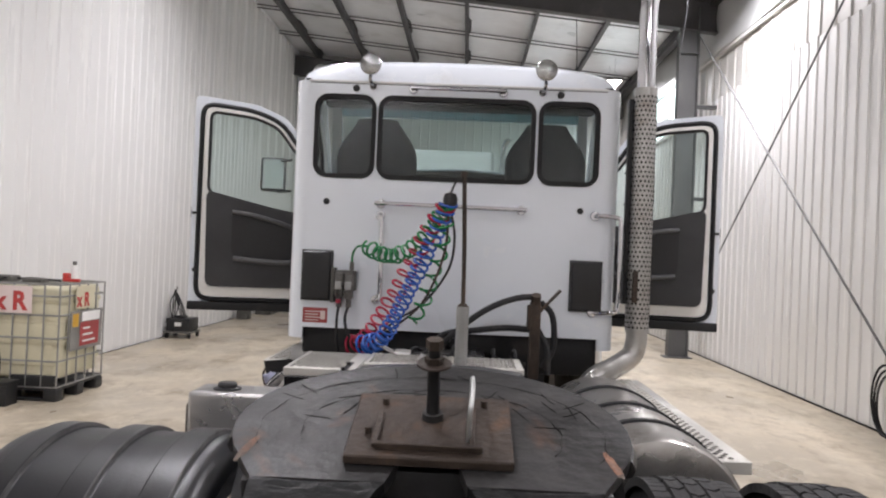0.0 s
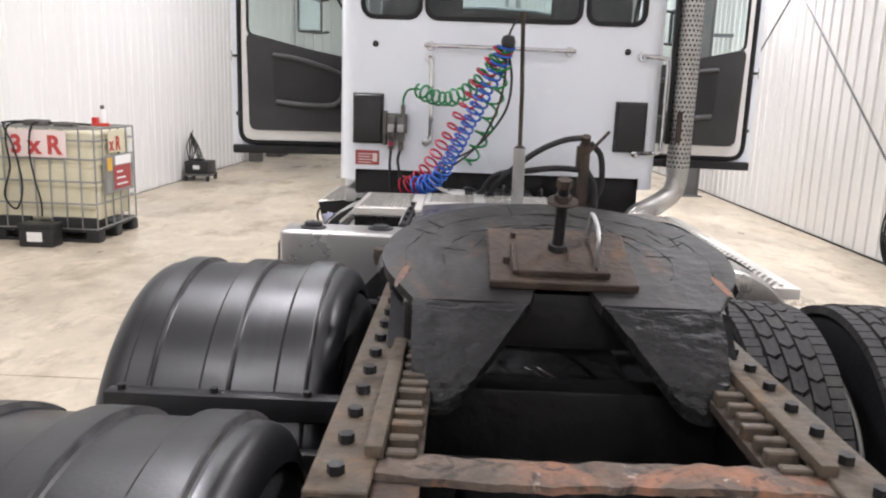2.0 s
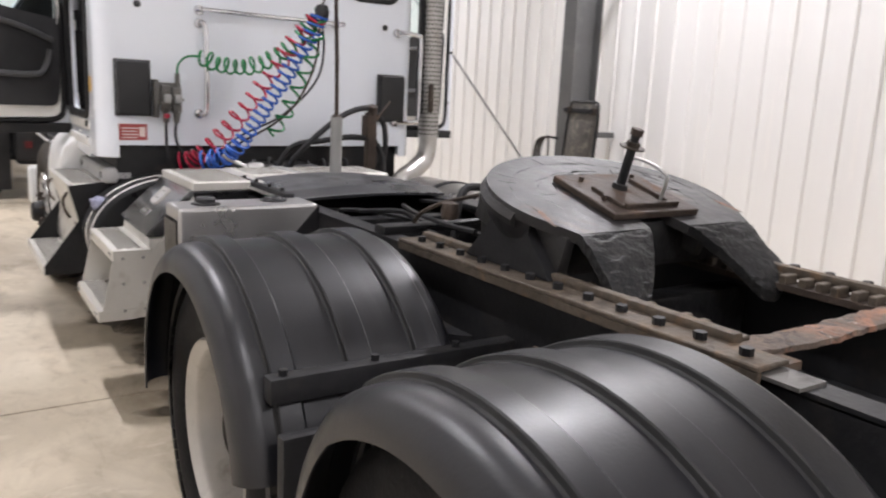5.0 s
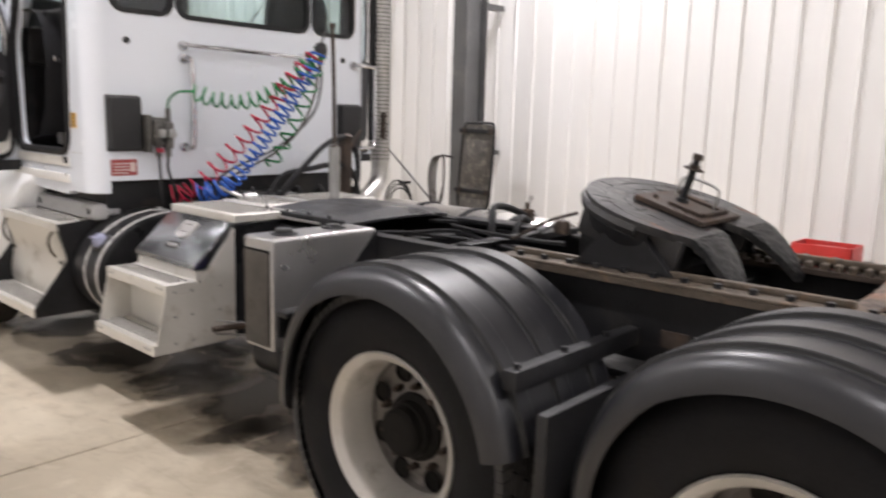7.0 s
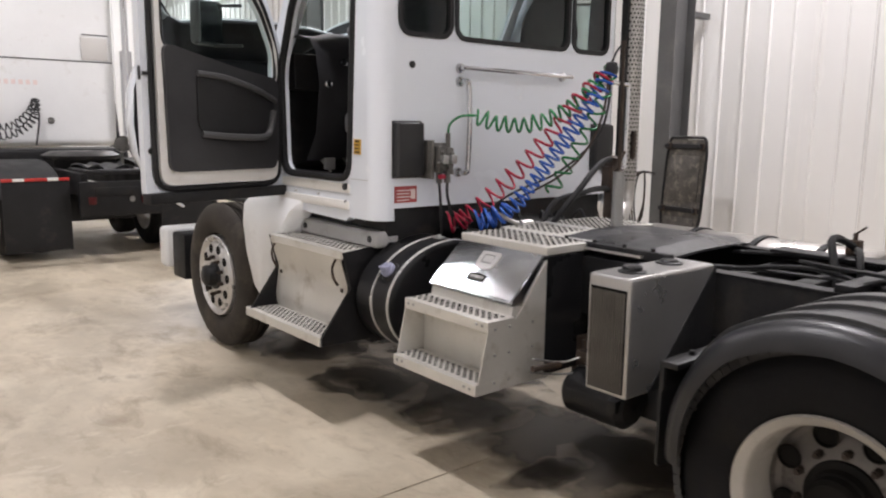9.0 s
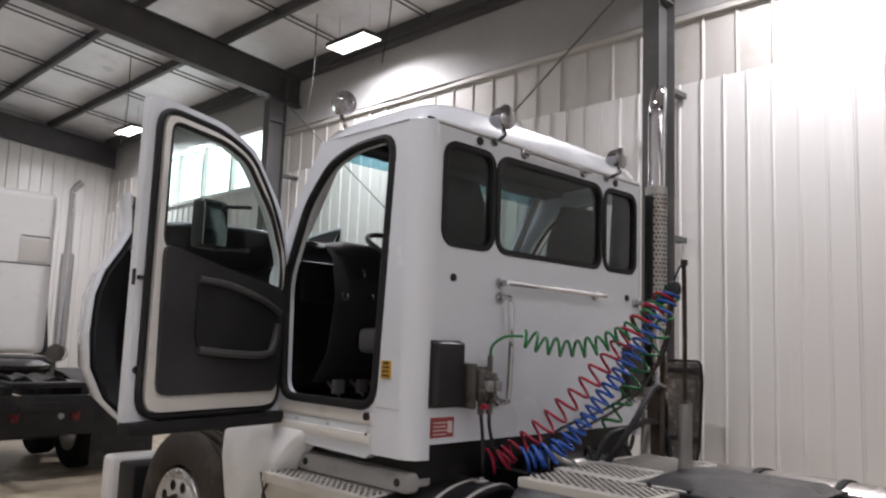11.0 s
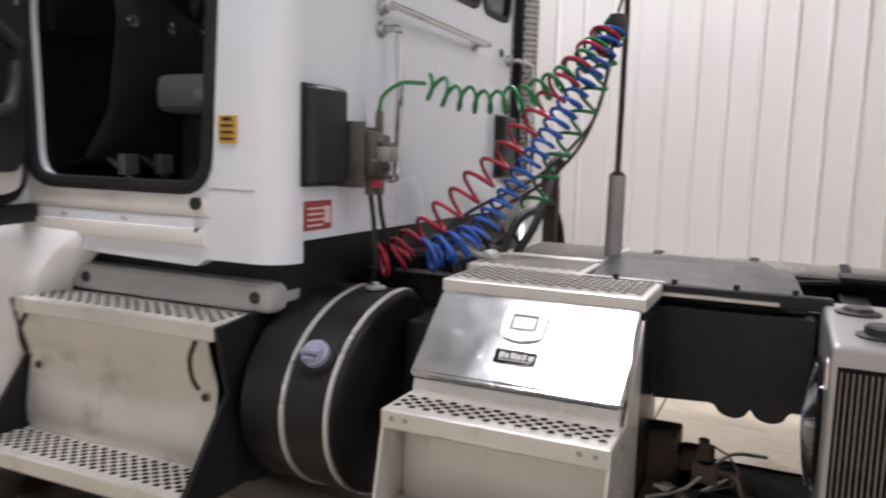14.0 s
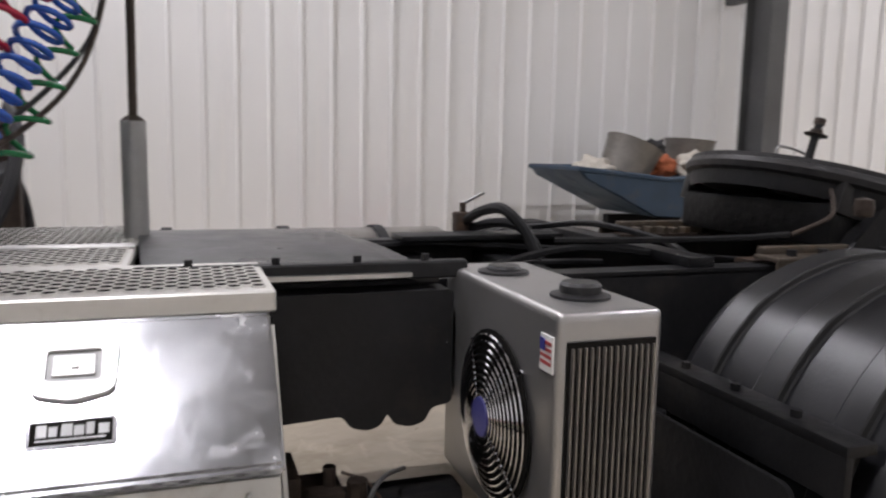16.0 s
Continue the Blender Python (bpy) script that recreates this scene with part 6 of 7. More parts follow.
for k in range(10):
    r = 0.045 + 0.0135 * k
    bm = B()
    tube(bm, [FC + Vector((r * math.cos(radians(a)), 0.028 - 0.020 * (r / 0.17) ** 3, r * math.sin(radians(a)))) for a in range(0, 360, 10)], 0.0028, 5, True)
    part("fan_guard_ring", bm, M["chrome"], cool)
bm = B()
for a in (45, 135, 225, 315):
    tube(bm, [FC + Vector((0.03 * math.cos(radians(a)), 0.026, 0.03 * math.sin(radians(a)))), FC + Vector((0.185 * math.cos(radians(a)), 0.0, 0.185 * math.sin(radians(a))))], 0.004, 5)
part("guard_spoke", bm, M["chrome"], cool)
bm = B()
lathe(bm, [(0.042, 0.020), (0.040, 0.032), (0.001, 0.033)], FC, 'y', 20)
part("fan_badge", bm, M["navy"], cool, "round violet-blue fan badge")
bm = B()
lathe(bm, [(0.178, 0.0), (0.178, 0.004), (0.165, 0.004), (0.16, -0.004), (0.001, -0.003)], FC, 'y', 32)
part("fan_opening", bm, M["hole"], cool)
bm = B()
box(bm, -1.086, -1.038, 3.388, 3.3915, 0.997, 1.062)
fl = part("flag_sticker", bm, M["white"], cool, "small red and white striped flag sticker")
bm = B()
for k in range(4):
    box(bm, -1.082, -1.042, 3.3916, 3.3932, 1.010 + 0.012 * k, 1.016 + 0.012 * k)
part("stripe", bm, M["redlabel"], fl)
bm = B()
box(bm, -1.060, -1.042, 3.3933, 3.3945, 1.034, 1.056)
part("flag_canton", bm, M["navy"], fl)
# Black triangle over the lower inner corner of the south face.
bm = B()
plate(bm, [(-0.509, 1.100), (-0.509, 0.62), (-0.955, 0.62)], [], 0.008, Matrix.Translation((0, 3.172, 0)))
part("gusset", bm, M["frame"], cool, "black triangular sheet on the cooler face", smooth=False)
# hydraulic valve and hoses on the rails
bm = B()
tube(bm, curve([(0.42, 2.99, 1.12), (0.30, 2.99, 1.16), (0.18, 2.975, 1.185), (0.10, 2.96, 1.175), (0.04, 2.92, 1.11), (0.01, 2.89, 1.01), (0.0, 2.88, 0.94)], 6), 0.019, 8)
tube(bm, curve([(0.43, 2.97, 1.09), (0.32, 2.93, 1.12), (0.22, 2.88, 1.12), (0.14, 2.84, 1.06), (0.12, 2.82, 0.96)], 6), 0.017, 8)
part("hydraulic_hose", bm, M["rubber"], truck, "thick black hydraulic hose pair")
bm = B()
box(bm, 0.415, 0.477, 2.965, 3.03, 1.075, 1.15, 0.01)
cyl(bm, (0.446, 2.996, 1.145), (0.446, 2.996, 1.185), 0.012, 8)
part("lever", tube(B(), [(0.446, 2.996, 1.18), (0.40, 2.93, 1.225)], 0.006, 6), M["chrome"], truck, "bright valve lever")
part("ball_valve", bm, M["rustdark"], truck, "small brass-brown valve with bright lever")
for pts in ([(-0.35, 3.5, 1.02), (-0.2, 3.3, 1.04), (0.0, 2.9, 1.02), (0.1, 2.6, 1.0)],
            [(0.2, 3.5, 1.05), (0.25, 3.2, 1.06), (0.15, 2.7, 1.04)],
            [(-0.3, 3.2, 1.06), (-0.25, 2.9, 1.10), (-0.32, 2.6, 1.08), (-0.28, 2.3, 1.05)],
            [(0.35, 2.75, 1.10), (0.15, 2.62, 1.13), (-0.15, 2.55, 1.11), (-0.42, 2.62, 1.09)]):
    bm = B()
    tube(bm, curve(pts, 7), 0.011, 6)
    part("brake_line", bm, M["frame"], truck, "grimy brake line")
bm = B()
box(bm, -0.50, 0.34, 2.60, 2.68, 1.07, 1.10, 0.004)
box(bm, 0.20, 0.34, 2.70, 3.3, 1.072, 1.09, 0.004)
part("rail_tie", bm, M["frame"], truck)
# left fuel tank with bright straps
TC = (-0.75, 0.72)


def tank_ring(prof):
    """A ring turned round the tank's axis, drawn out towards the outer side."""
    b = lathe(B(), prof, (0, 0, 0), 'y', 64)
    for v in b.verts:
        v.co = Vector((TC[0] + v.co.x * (1.394 if v.co.x < 0 else 0.66), v.co.y, TC[1] + v.co.z * 1.015))
    return b


left_tank = part("fuel_tank", tank_ring([(0.01, 4.635), (0.30, 4.622), (0.318, 4.626), (0.326, 4.634), (0.326, 4.95), (0.306, 4.972), (0.26, 4.982), (0.01, 4.984)]), M["blacktank"], truck, "black fuel tank with bright straps")
for y in (4.648, 4.80):
    part("strap", tank_ring([(0.325, y - 0.0085), (0.331, y - 0.006), (0.331, y + 0.006), (0.325, y + 0.0085)]), M["wheelalu"], left_tank, "bright aluminium strap")
n_ = Vector((-0.76, 0, 0.65))
c0 = Vector((-1.134, 4.720, 0.900))
part("filler_neck", tube(B(), [c0 - n_ * 0.01, c0 + n_ * 0.012], [0.060, 0.056], 18), M["black"], left_tank)
bm = tube(B(), [c0 + n_ * 0.012, c0 + n_ * 0.030, c0 + n_ * 0.031, c0 + n_ * 0.048], [0.042, 0.042, 0.034, 0.031], 18)
box(bm, c0.x - 0.055, c0.x - 0.035, c0.y - 0.030, c0.y + 0.030, c0.z + 0.024, c0.z + 0.034)
part("fuel_cap", bm, M["purple"], left_tank, "pale violet fuel cap")
bm = lathe(B(), [(0.036, 0.0), (0.036, 0.008), (0.014, 0.012), (0.012, 0.022), (0.001, 0.022)], (-0.79, 4.725, 1.052), 'z', 16)
part("breather", bm, M["cage"], left_tank)
bm = B()
box(bm, -0.75, -0.5, 4.45, 4.95, 0.55, 0.95, 0.02)
part("tank_mount", bm, M["frame"], left_tank)
# right fuel tank and step, muffler
RT = (0.77, 0.722)
tank_r = part("fuel_tank", lathe(B(), [(0.01, 2.95), (0.28, 2.952), (0.325, 2.965), (0.34, 2.99), (0.34, 4.40), (0.325, 4.43), (0.01, 4.44)], (RT[0], 0, RT[1]), 'y', 48), M["tankalu"], truck, "dull polished round fuel tank with black straps")
for y in (3.25, 3.62, 4.05):
    bm = B()
    lathe(bm, [(0.339, y - 0.022), (0.350, y - 0.018), (0.350, y + 0.018), (0.339, y + 0.022)], (RT[0], 0, RT[1]), 'y', 48)
    part("strap", bm, M["rubber"], tank_r, "black strap")
tread_plate("tank_step", 0.985, 1.135, 3.05, 4.98, 0.965, tank_r, "perforated aluminium step along the tank", 0.040, 0.030, 0.0115, 0.05)
MXX, MYY = 1.085, 4.875
muf = part("exhaust_muffler", tube(B(), [(MXX, MYY, 1.28), (MXX, MYY, 2.79)], 0.072, 32, cap=True), M["galv"], truck, "perforated steel exhaust heat shield")
bm = B()
for i in range(50):
    z = 1.31 + 0.029 * i
    for k in range(18):
        a = 6.283185 * (k + 0.5 * (i % 2)) / 18
        d = Vector((math.cos(a), math.sin(a), 0))
        c = Vector((MXX, MYY, z)) + d * 0.0732
        u, w = Vector((-d.y, d.x, 0)) * 0.0072, Vector((0, 0, 0.0085))
        bm.faces.new([bm.verts.new(c + u * math.cos(1.047 * j) + w * math.sin(1.047 * j)) for j in range(6)])
part("perforation", bm, M["hole"], muf, "rows of round holes", kind="stuff", smooth=False)
bm = B()
tube(bm, curve([(MXX, MYY, 2.76), (MXX, MYY, 3.0), (MXX, MYY, 3.22), (MXX + 0.005, MYY, 3.34), (MXX + 0.04, MYY + 0.01, 3.43), (MXX + 0.14, MYY + 0.06, 3.51)], 8), 0.056, 24)
part("exhaust_pipe", bm, M["chrome"], muf, "chrome exhaust pipe with curved tip")
bm = B()
tube(bm, curve([(MXX, MYY, 1.30), (MXX, MYY, 1.22), (MXX - 0.03, MYY - 0.01, 1.13), (MXX - 0.14, MYY - 0.06, 1.06), (MXX - 0.26, MYY - 0.10, 1.00), (MXX - 0.34, MYY - 0.1, 0.9)], 6), 0.066, 18)
part("exhaust_elbow", bm, M["galv"], muf, "burnt steel exhaust elbow")
bm = B()
box(bm, MXX - 0.10, MXX - 0.07, MYY - 0.02, MYY + 0.03, 1.45, 2.72, 0.004)
part("muffler_bracket", bm, M["frame"], muf)
bm = B()
box(bm, MXX - 0.055, MXX - 0.02, MYY - 0.095, MYY - 0.06, 1.46, 1.66, 0.015)
part("scorched_patch", bm, M["rustdark"], muf)
# cab steps, driver's side
steps = part("cab_steps", box(B(), -1.06, -0.90, 5.02, 5.90, 0.42, 1.0, 0.01), M["frame"], truck, "aluminium cab steps with black end plates")
tread_plate("upper_step", -1.268, -1.05, 5.00, 5.85, 0.985, steps, "perforated aluminium step", 0.040, 0.0215, 0.0120, 0.05)
tread_plate("lower_step", -1.415, -1.215, 5.00, 5.925, 0.515, steps, "perforated aluminium step", 0.040, 0.0215, 0.0120, 0.055)
bm = B()
sheet(bm, [[(x, y, z) for y in (5.03, 5.3, 5.6, 5.85)] for x, z in ((-1.258, 0.94), (-1.252, 0.91), (-1.218, 0.80), (-1.212, 0.775), (-1.214, 0.75), (-1.235, 0.60), (-1.232, 0.545), (-1.222, 0.514))], 0.006)
part("riser_panel", bm, M["stepalu"], steps, "bright creased aluminium riser")
for y0 in (4.985, 5.862):
    bm = B()
    a = [bm.verts.new((x, y0, z)) for x, z in ((-1.405, 0.462), (-1.408, 0.51), (-1.215, 0.77), (-1.262, 0.975), (-0.95, 1.01), (-0.95, 0.462))]
    c = [bm.verts.new((v.co.x, y0 + 0.016, v.co.z)) for v in a]
    for i in range(6):
        bm.faces.new((a[i - 1], a[i], c[i], c[i - 1]))
    bm.faces.new(a)
    bm.faces.new(c[::-1])
    part("end_plate", bm, M["frame"], steps, smooth=False)
for y in (5.07, 5.80):
    bm = B()
    tube(bm, curve([(-1.262, y, 0.93), (-1.285, y, 0.88), (-1.275, y, 0.82), (-1.25, y, 0.78)], 5), 0.008, 6)
    lathe(bm, [(0.014, 0.0), (0.010, -0.006), (0.001, -0.007)], (-1.222, y, 0.745), 'x', 10)
    part("step_clip", bm, M["rustdark"], steps)
bm = B()
box(bm, -1.085, -0.90, 4.93, 5.80, 0.99, 1.085, 0.03, 3)
part("side_rail_cover", bm, M["greyrail"], truck, "grey plastic box rail under the cab")
for y in (4.99, 5.72):
    bm = B()
    lathe(bm, [(0.020, 0.0), (0.018, -0.006), (0.001, -0.007)], (-1.085, y, 1.04), 'x', 12)
    part("plug", bm, M["black"], truck)
# white splash skirt between step and front wheel
for s in (-1, 1):
    bm = B()
    f = (lambda x: x) if s < 0 else mx
    rows = []
    for z, ya, yb, x in ((0.50, 5.98, 6.10, -1.22), (0.60, 5.94, 6.20, -1.235), (0.80, 5.88, 6.30, -1.235), (1.00, 5.82, 6.38, -1.22), (1.13, 5.72, 6.42, -1.19), (1.21, 5.68, 6.40, -1.12), (1.24, 5.68, 6.36, -1.05)):
        rows.append([(f(x + 0.10), yb + 0.01, z), (f(x + 0.02), yb, z), (f(x), yb - 0.03, z), (f(x), (ya + yb) / 2, z), (f(x + 0.005), ya + 0.03, z), (f(x + 0.04), ya, z), (f(x + 0.15), ya - 0.02, z)])
    sheet(bm, rows, 0.01)
    part("splash_skirt", bm, M["plasticwhite"], truck, "white plastic splash skirt behind the front wheel", angle=50)
    bm = B()
    a, c = sorted((f(-1.10), f(-0.75)))
    box(bm, a, c, 5.95, 6.42, 1.235, 1.32, 0.03, 3)
    part("cowl_corner", bm, M["paint"], truck)
# tilted hood: a bowl open to the rear
ring = [(-0.93, 0.93), (-1.05, 1.02), (-1.20, 1.16), (-1.32, 1.40), (-1.345, 1.66), (-1.33, 1.95), (-1.27, 2.14), (-1.16, 2.32), (-1.09, 2.46), (-1.10, 2.62), (-1.12, 2.76), (-1.02, 2.60), (-0.90, 2.55), (-0.55, 2.60), (CX, 2.62)]
ring = ring + [(mx(x), z) for x, z in ring[-2::-1]]
rows, rows2 = [], []
for y, k in ((8.18, 1.0), (8.20, 1.012), (8.34, 1.0), (8.55, 0.96), (8.75, 0.88), (8.92, 0.72), (9.0, 0.5)):
    rows.append([(CX + (x - CX) * k, y, 1.75 + (z - 1.75) * k) for x, z in ring])
    k2 = k - 0.035
    rows2.append([(CX + (x - CX) * k2, y - 0.02, 1.75 + (z - 1.75) * k2) for x, z in ring])
bm = B()
sheet(bm, rows, 0.012)
hood = part("hood", bm, M["paint"], truck, "white hood tilted forward on its hinge", angle=60)
bm = B()
sheet(bm, rows2)
box(bm, -0.7, 0.54, 8.78, 8.95, 1.2, 2.3, 0.05)
part("hood_lining", bm, M["trimdark"], hood, "black underside of the hood", angle=60)
bm = B()
box(bm, -0.55, 0.40, 6.35, 7.7, 0.85, 1.75, 0.08, 3)
cyl(bm, (-0.3, 6.5, 1.75), (-0.3, 7.4, 1.75), 0.10, 14)
part("engine", bm, M["frame"], truck)
bm = B()
box(bm, -0.50, 0.36, 7.72, 7.84, 0.8, 1.85, 0.02)
part("radiator", bm, M["frame"], truck)
bm = B()
box(bm, -1.23, mx(-1.23), 7.85, 8.02, 0.45, 0.80, 0.05, 3)
part("bumper", bm, M["plasticwhite"], truck, "white plastic front bumper")
bm = B()
box(bm, -1.17, mx(-1.17), 7.60, 7.87, 0.38, 0.76, 0.02)
part("bumper_bracket", bm, M["frame"], truck)
bm = B()
tube(bm, curve([(-1.05, 6.2, 1.14), (-1.12, 6.6, 1.13), (-1.12, 7.1, 1.12), (-0.9, 7.5, 1.0)], 6), 0.015, 6)
tube(bm, curve([(-0.95, 6.3, 1.18), (-1.0, 7.0, 1.18), (-0.8, 7.6, 1.1)], 6), 0.012, 6)
part("brake_tube", bm, M["rubber"], truck)

# ---- the white sleeper tractor parked ahead ----
C2, Y2 = -0.62, 14.7
t2 = thing("truck", (C2, 13.5, 0.0), "white high-roof sleeper tractor parked ahead", "truck")
bm = B()
box(bm, C2 - 1.10, C2 + 1.10, Y2, Y2 + 3.2, 1.28, 3.72, 0.12, 4)
box(bm, C2 - 1.05, C2 + 1.05, Y2 + 3.1, Y2 + 5.0, 1.0, 2.2, 0.2, 4)
sleeper = part("sleeper_cab", bm, M["plasticwhite"], t2, "tall white sleeper cab back")
for x0, x1, z0, z1 in ((C2 - 1.06, C2 + 1.06, 2.60, 2.62), (C2 + 0.62, C2 + 1.02, 3.02, 3.04)):
    part("panel_seam", box(B(), x0, x1, Y2 - 0.006, Y2 + 0.01, z0, z1), M["column"], sleeper)
bm = B()
box(bm, C2 + 0.60, C2 + 1.00, Y2 - 0.012, Y2, 2.64, 2.99, 0.01)
part("access_hatch", bm, M["liner_old"], sleeper, "cream hatch with dark edge")
bm = B()
lathe(bm, [(0.05, 0.0), (0.05, -0.015), (0.001, -0.02)], (C2 + 0.10, Y2, 1.68), 'y', 16)
part("round_cap", bm, M["cabinet"], sleeper)
for k in range(6):
    part("red_text_bar", box(B(), C2 - 0.62 + 0.10 * k, C2 - 0.56 + 0.10 * k, Y2 - 0.004, Y2, 2.22, 2.29), M["pinkwhite"], sleeper, "faded unreadable red mark")
for x0 in (C2 - 0.43, C2 + 0.35):
    bm = B()
    box(bm, x0, x0 + 0.08, 11.1, 15.2, 0.80, 1.06)
    part("frame_rail", bm, M["frame"], t2)
bm = B()
box(bm, C2 - 0.48, C2 + 0.47, 11.0, 11.08, 0.55, 0.97, 0.02)
box(bm, C2 - 0.30, C2 + 0.30, 10.985, 11.0, 0.80, 0.90, 0.006)
rear = part("rear_beam", bm, M["frame"], t2, "black rear beam with tail lamps")
for x in (C2 - 0.34, C2 + 0.27):
    bm = B()
    box(bm, x - 0.045, x + 0.045, 10.98, 11.0, 0.70, 0.79, 0.01)
    part("tail_lamp", bm, M["tail"], rear, "red tail lamp")
bm = B()
lathe(bm, [(0.035, 0.0), (0.03, -0.012), (0.001, -0.014)], (C2 + 0.12, 11.0, 0.75), 'y', 14)
part("white_lamp", bm, M["cage"], rear)
for yc in (12.1, 13.4):
    wheel(t2, C2 - 1.20, yc, 0.528, False, False, "dual rear wheel with black tyre", False)
    wheel(t2, C2 - 0.58, yc, 0.528, True, False, "dual rear wheel with black tyre", False)
    wheel(t2, C2 + 1.20, yc, 0.528, True, False, "dual rear wheel with black tyre", False)
    wheel(t2, C2 + 0.58, yc, 0.528, False, False, "dual rear wheel with black tyre", False)
    bm = B()
    cyl(bm, (C2 - 1.0, yc, 0.53), (C2 + 1.0, yc, 0.53), 0.08, 12)
    box(bm, C2 - 0.42, C2 + 0.42, yc - 0.35, yc + 0.35, 0.42, 0.78, 0.05)
    part("axle", bm, M["frame"], t2)
for s in (-1, 1):
    bm = B()
    a, c = sorted((C2 + s * 0.53, C2 + s * 1.25))
    box(bm, a, c, 11.20, 11.22, 0.16, 1.0, 0.004)
    flap = part("mudflap", bm, M["rubber"], t2, "black rubber mudflap with red top edge")
    for k, mt in enumerate(("red", "white", "red", "red", "white", "red") if s < 0 else ("frame",)):
        q = (c - a) / (6 if s < 0 else 1)
        part("reflective_strip", box(B(), a + q * k, a + q * (k + 1) - 0.004, 11.180, 11.198, 0.985, 1.020, 0.003, 1), M[mt], flap)
    bm = B()
    rows = []
    for k in range(25):
        ang = radians(10 + 160 * k / 24)
        rows.append([(x, 12.75 + 1.25 * math.cos(ang), 0.55 + 0.62 * math.sin(ang) ** 0.6) for x in (a, (a + c) / 2, c)])
    sheet(bm, rows, 0.012)
    part("mudguard", bm, M["rubber"], t2, "black mudguard over the rear wheels")
bm = B()
lathe(bm, [(0.02, 0.06), (0.40, 0.05), (0.50, 0.0), (0.48, -0.05), (0.1, -0.06)], (C2, 12.7, 1.22), 'z', 28)
box(bm, C2 - 0.4, C2 + 0.4, 12.5, 13.0, 1.04, 1.20, 0.03)
part("fifth_wheel", bm, M["grease"], t2)
bm = B()
box(bm, C2 - 0.95, C2 + 0.95, 13.7, 14.6, 1.04, 1.27, 0.08, 3)
part("deck_gear", bm, M["frame"], t2)
bm = B()
box(bm, C2 - 0.38, C2 + 0.40, 11.12, 11.9, 1.04, 1.10, 0.02)
rows = [[(C2 - 0.3 + 0.12 * k, 11.3 + 0.25 * i, 1.12 + 0.05 * math.sin(k * 2.1 + i)) for k in range(6)] for i in range(4)]
sheet(bm, rows, 0.03)
part("rear_deck", bm, M["frame"], t2)
XS = C2 + 1.24
bm = B()
tube(bm, curve([(XS, Y2 - 0.15, 1.2), (XS, Y2 - 0.15, 2.4), (XS, Y2 - 0.15, 3.62), (XS + 0.01, Y2 - 0.15, 3.80), (XS + 0.10, Y2 - 0.2, 3.93)], 6), 0.052, 16)
st = part("exhaust_pipe", bm, M["chrome"], t2, "tall chrome exhaust pipe")
bm = B()
cyl(bm, (XS, Y2 - 0.15, 1.3), (XS, Y2 - 0.15, 2.80), 0.095, 20)
part("heat_shield", bm, M["chrome"], st)
bm = B()
prism_x(bm, [(Y2 - 0.02, 1.25), (Y2 + 0.5, 1.25), (Y2 + 0.5, 2.30), (Y2 + 0.30, 2.30)], C2 + 1.10, C2 + 1.14)
part("fairing_edge", bm, M["trim"], t2)
for sd, pts in ((1, [(C2 - 0.75, Y2 - 0.25, 1.42), (C2 - 0.45, Y2 - 0.4, 1.50), (C2 - 0.2, Y2 - 0.3, 1.72), (C2 - 0.12, Y2 - 0.1, 2.0)]),
                (4, [(C2 - 0.9, Y2 - 0.2, 1.55), (C2 - 0.5, Y2 - 0.35, 1.60), (C2 - 0.25, Y2 - 0.3, 1.80), (C2 - 0.12, Y2 - 0.1, 2.0)])):
    part("air_coil", coil(B(), pts, 13, 0.055, 0.011, 10, seed=sd), M["trim"], t2, "dark coiled air lines")
bm = B()
tube(bm, curve([(C2 - 0.12, Y2 - 0.1, 2.0), (C2 - 0.10, Y2 - 0.15, 1.7), (C2 - 0.15, Y2 - 0.1, 1.30)], 6), 0.014, 6)
part("hose_pole", bm, M["trim"], t2)
bm = B()
for k in range(5):
    rk = 0.115 - 0.024 * k
    tube(bm, [(C2 + 0.36 + rk * math.cos(radians(a)), 12.0 + 0.012 * k, 1.38 + rk * 0.8 * math.sin(radians(a))) for a in range(0, 360, 18)], 0.006, 5, True)
lathe(bm, [(0.001, 0.12), (0.07, 0.10), (0.11, 0.02)], (C2 + 0.36, 12.05, 1.38), 'y', 18)
box(bm, C2 + 0.34, C2 + 0.38, 12.1, 12.14, 1.06, 1.34)
part("guarded_lamp", bm, M["cabinet"], t2, "round lamp behind a wire guard")

# ---- along the west wall ----
ibc = thing("liquid_tote", (-4.72, 8.42, 0.0), "cream caged liquid tote on a black pallet, red hand-painted marks", "tank")
X0, X1, YA, YB2 = -5.36, -4.21, 7.95, 8.93
bm = B()
box(bm, X0 + 0.03, X1 - 0.03, YA + 0.03, YB2 - 0.03, 0.22, 1.20, 0.07, 4)
for v in bm.verts:
    v.co += Vector((0.006 * math.sin(v.co.z * 40), 0, 0))
body = part("bottle", bm, M["ibc"], ibc, "cream translucent plastic bottle")
bm = B()
for k in range(4):
    z = 0.36 + 0.22 * k
    box(bm, X0 + 0.022, X1 - 0.022, YA + 0.022, YB2 - 0.022, z, z + 0.05, 0.02, 2)
part("moulded_rib", bm, M["ibc"], body)
bm = B()
lathe(bm, [(0.10, 0.0), (0.10, 0.05), (0.08, 0.06), (0.001, 0.06)], (-4.72, 8.44, 1.19), 'z', 22)
part("lid", bm, M["black"], body, "black screw lid")
cage = part("cage", tube(B(), [(X0, YA, 1.225), (X1, YA, 1.225), (X1, YB2, 1.225), (X0, YB2, 1.225)], 0.010, 6, True), M["cage"], ibc, "grey galvanised tube cage")
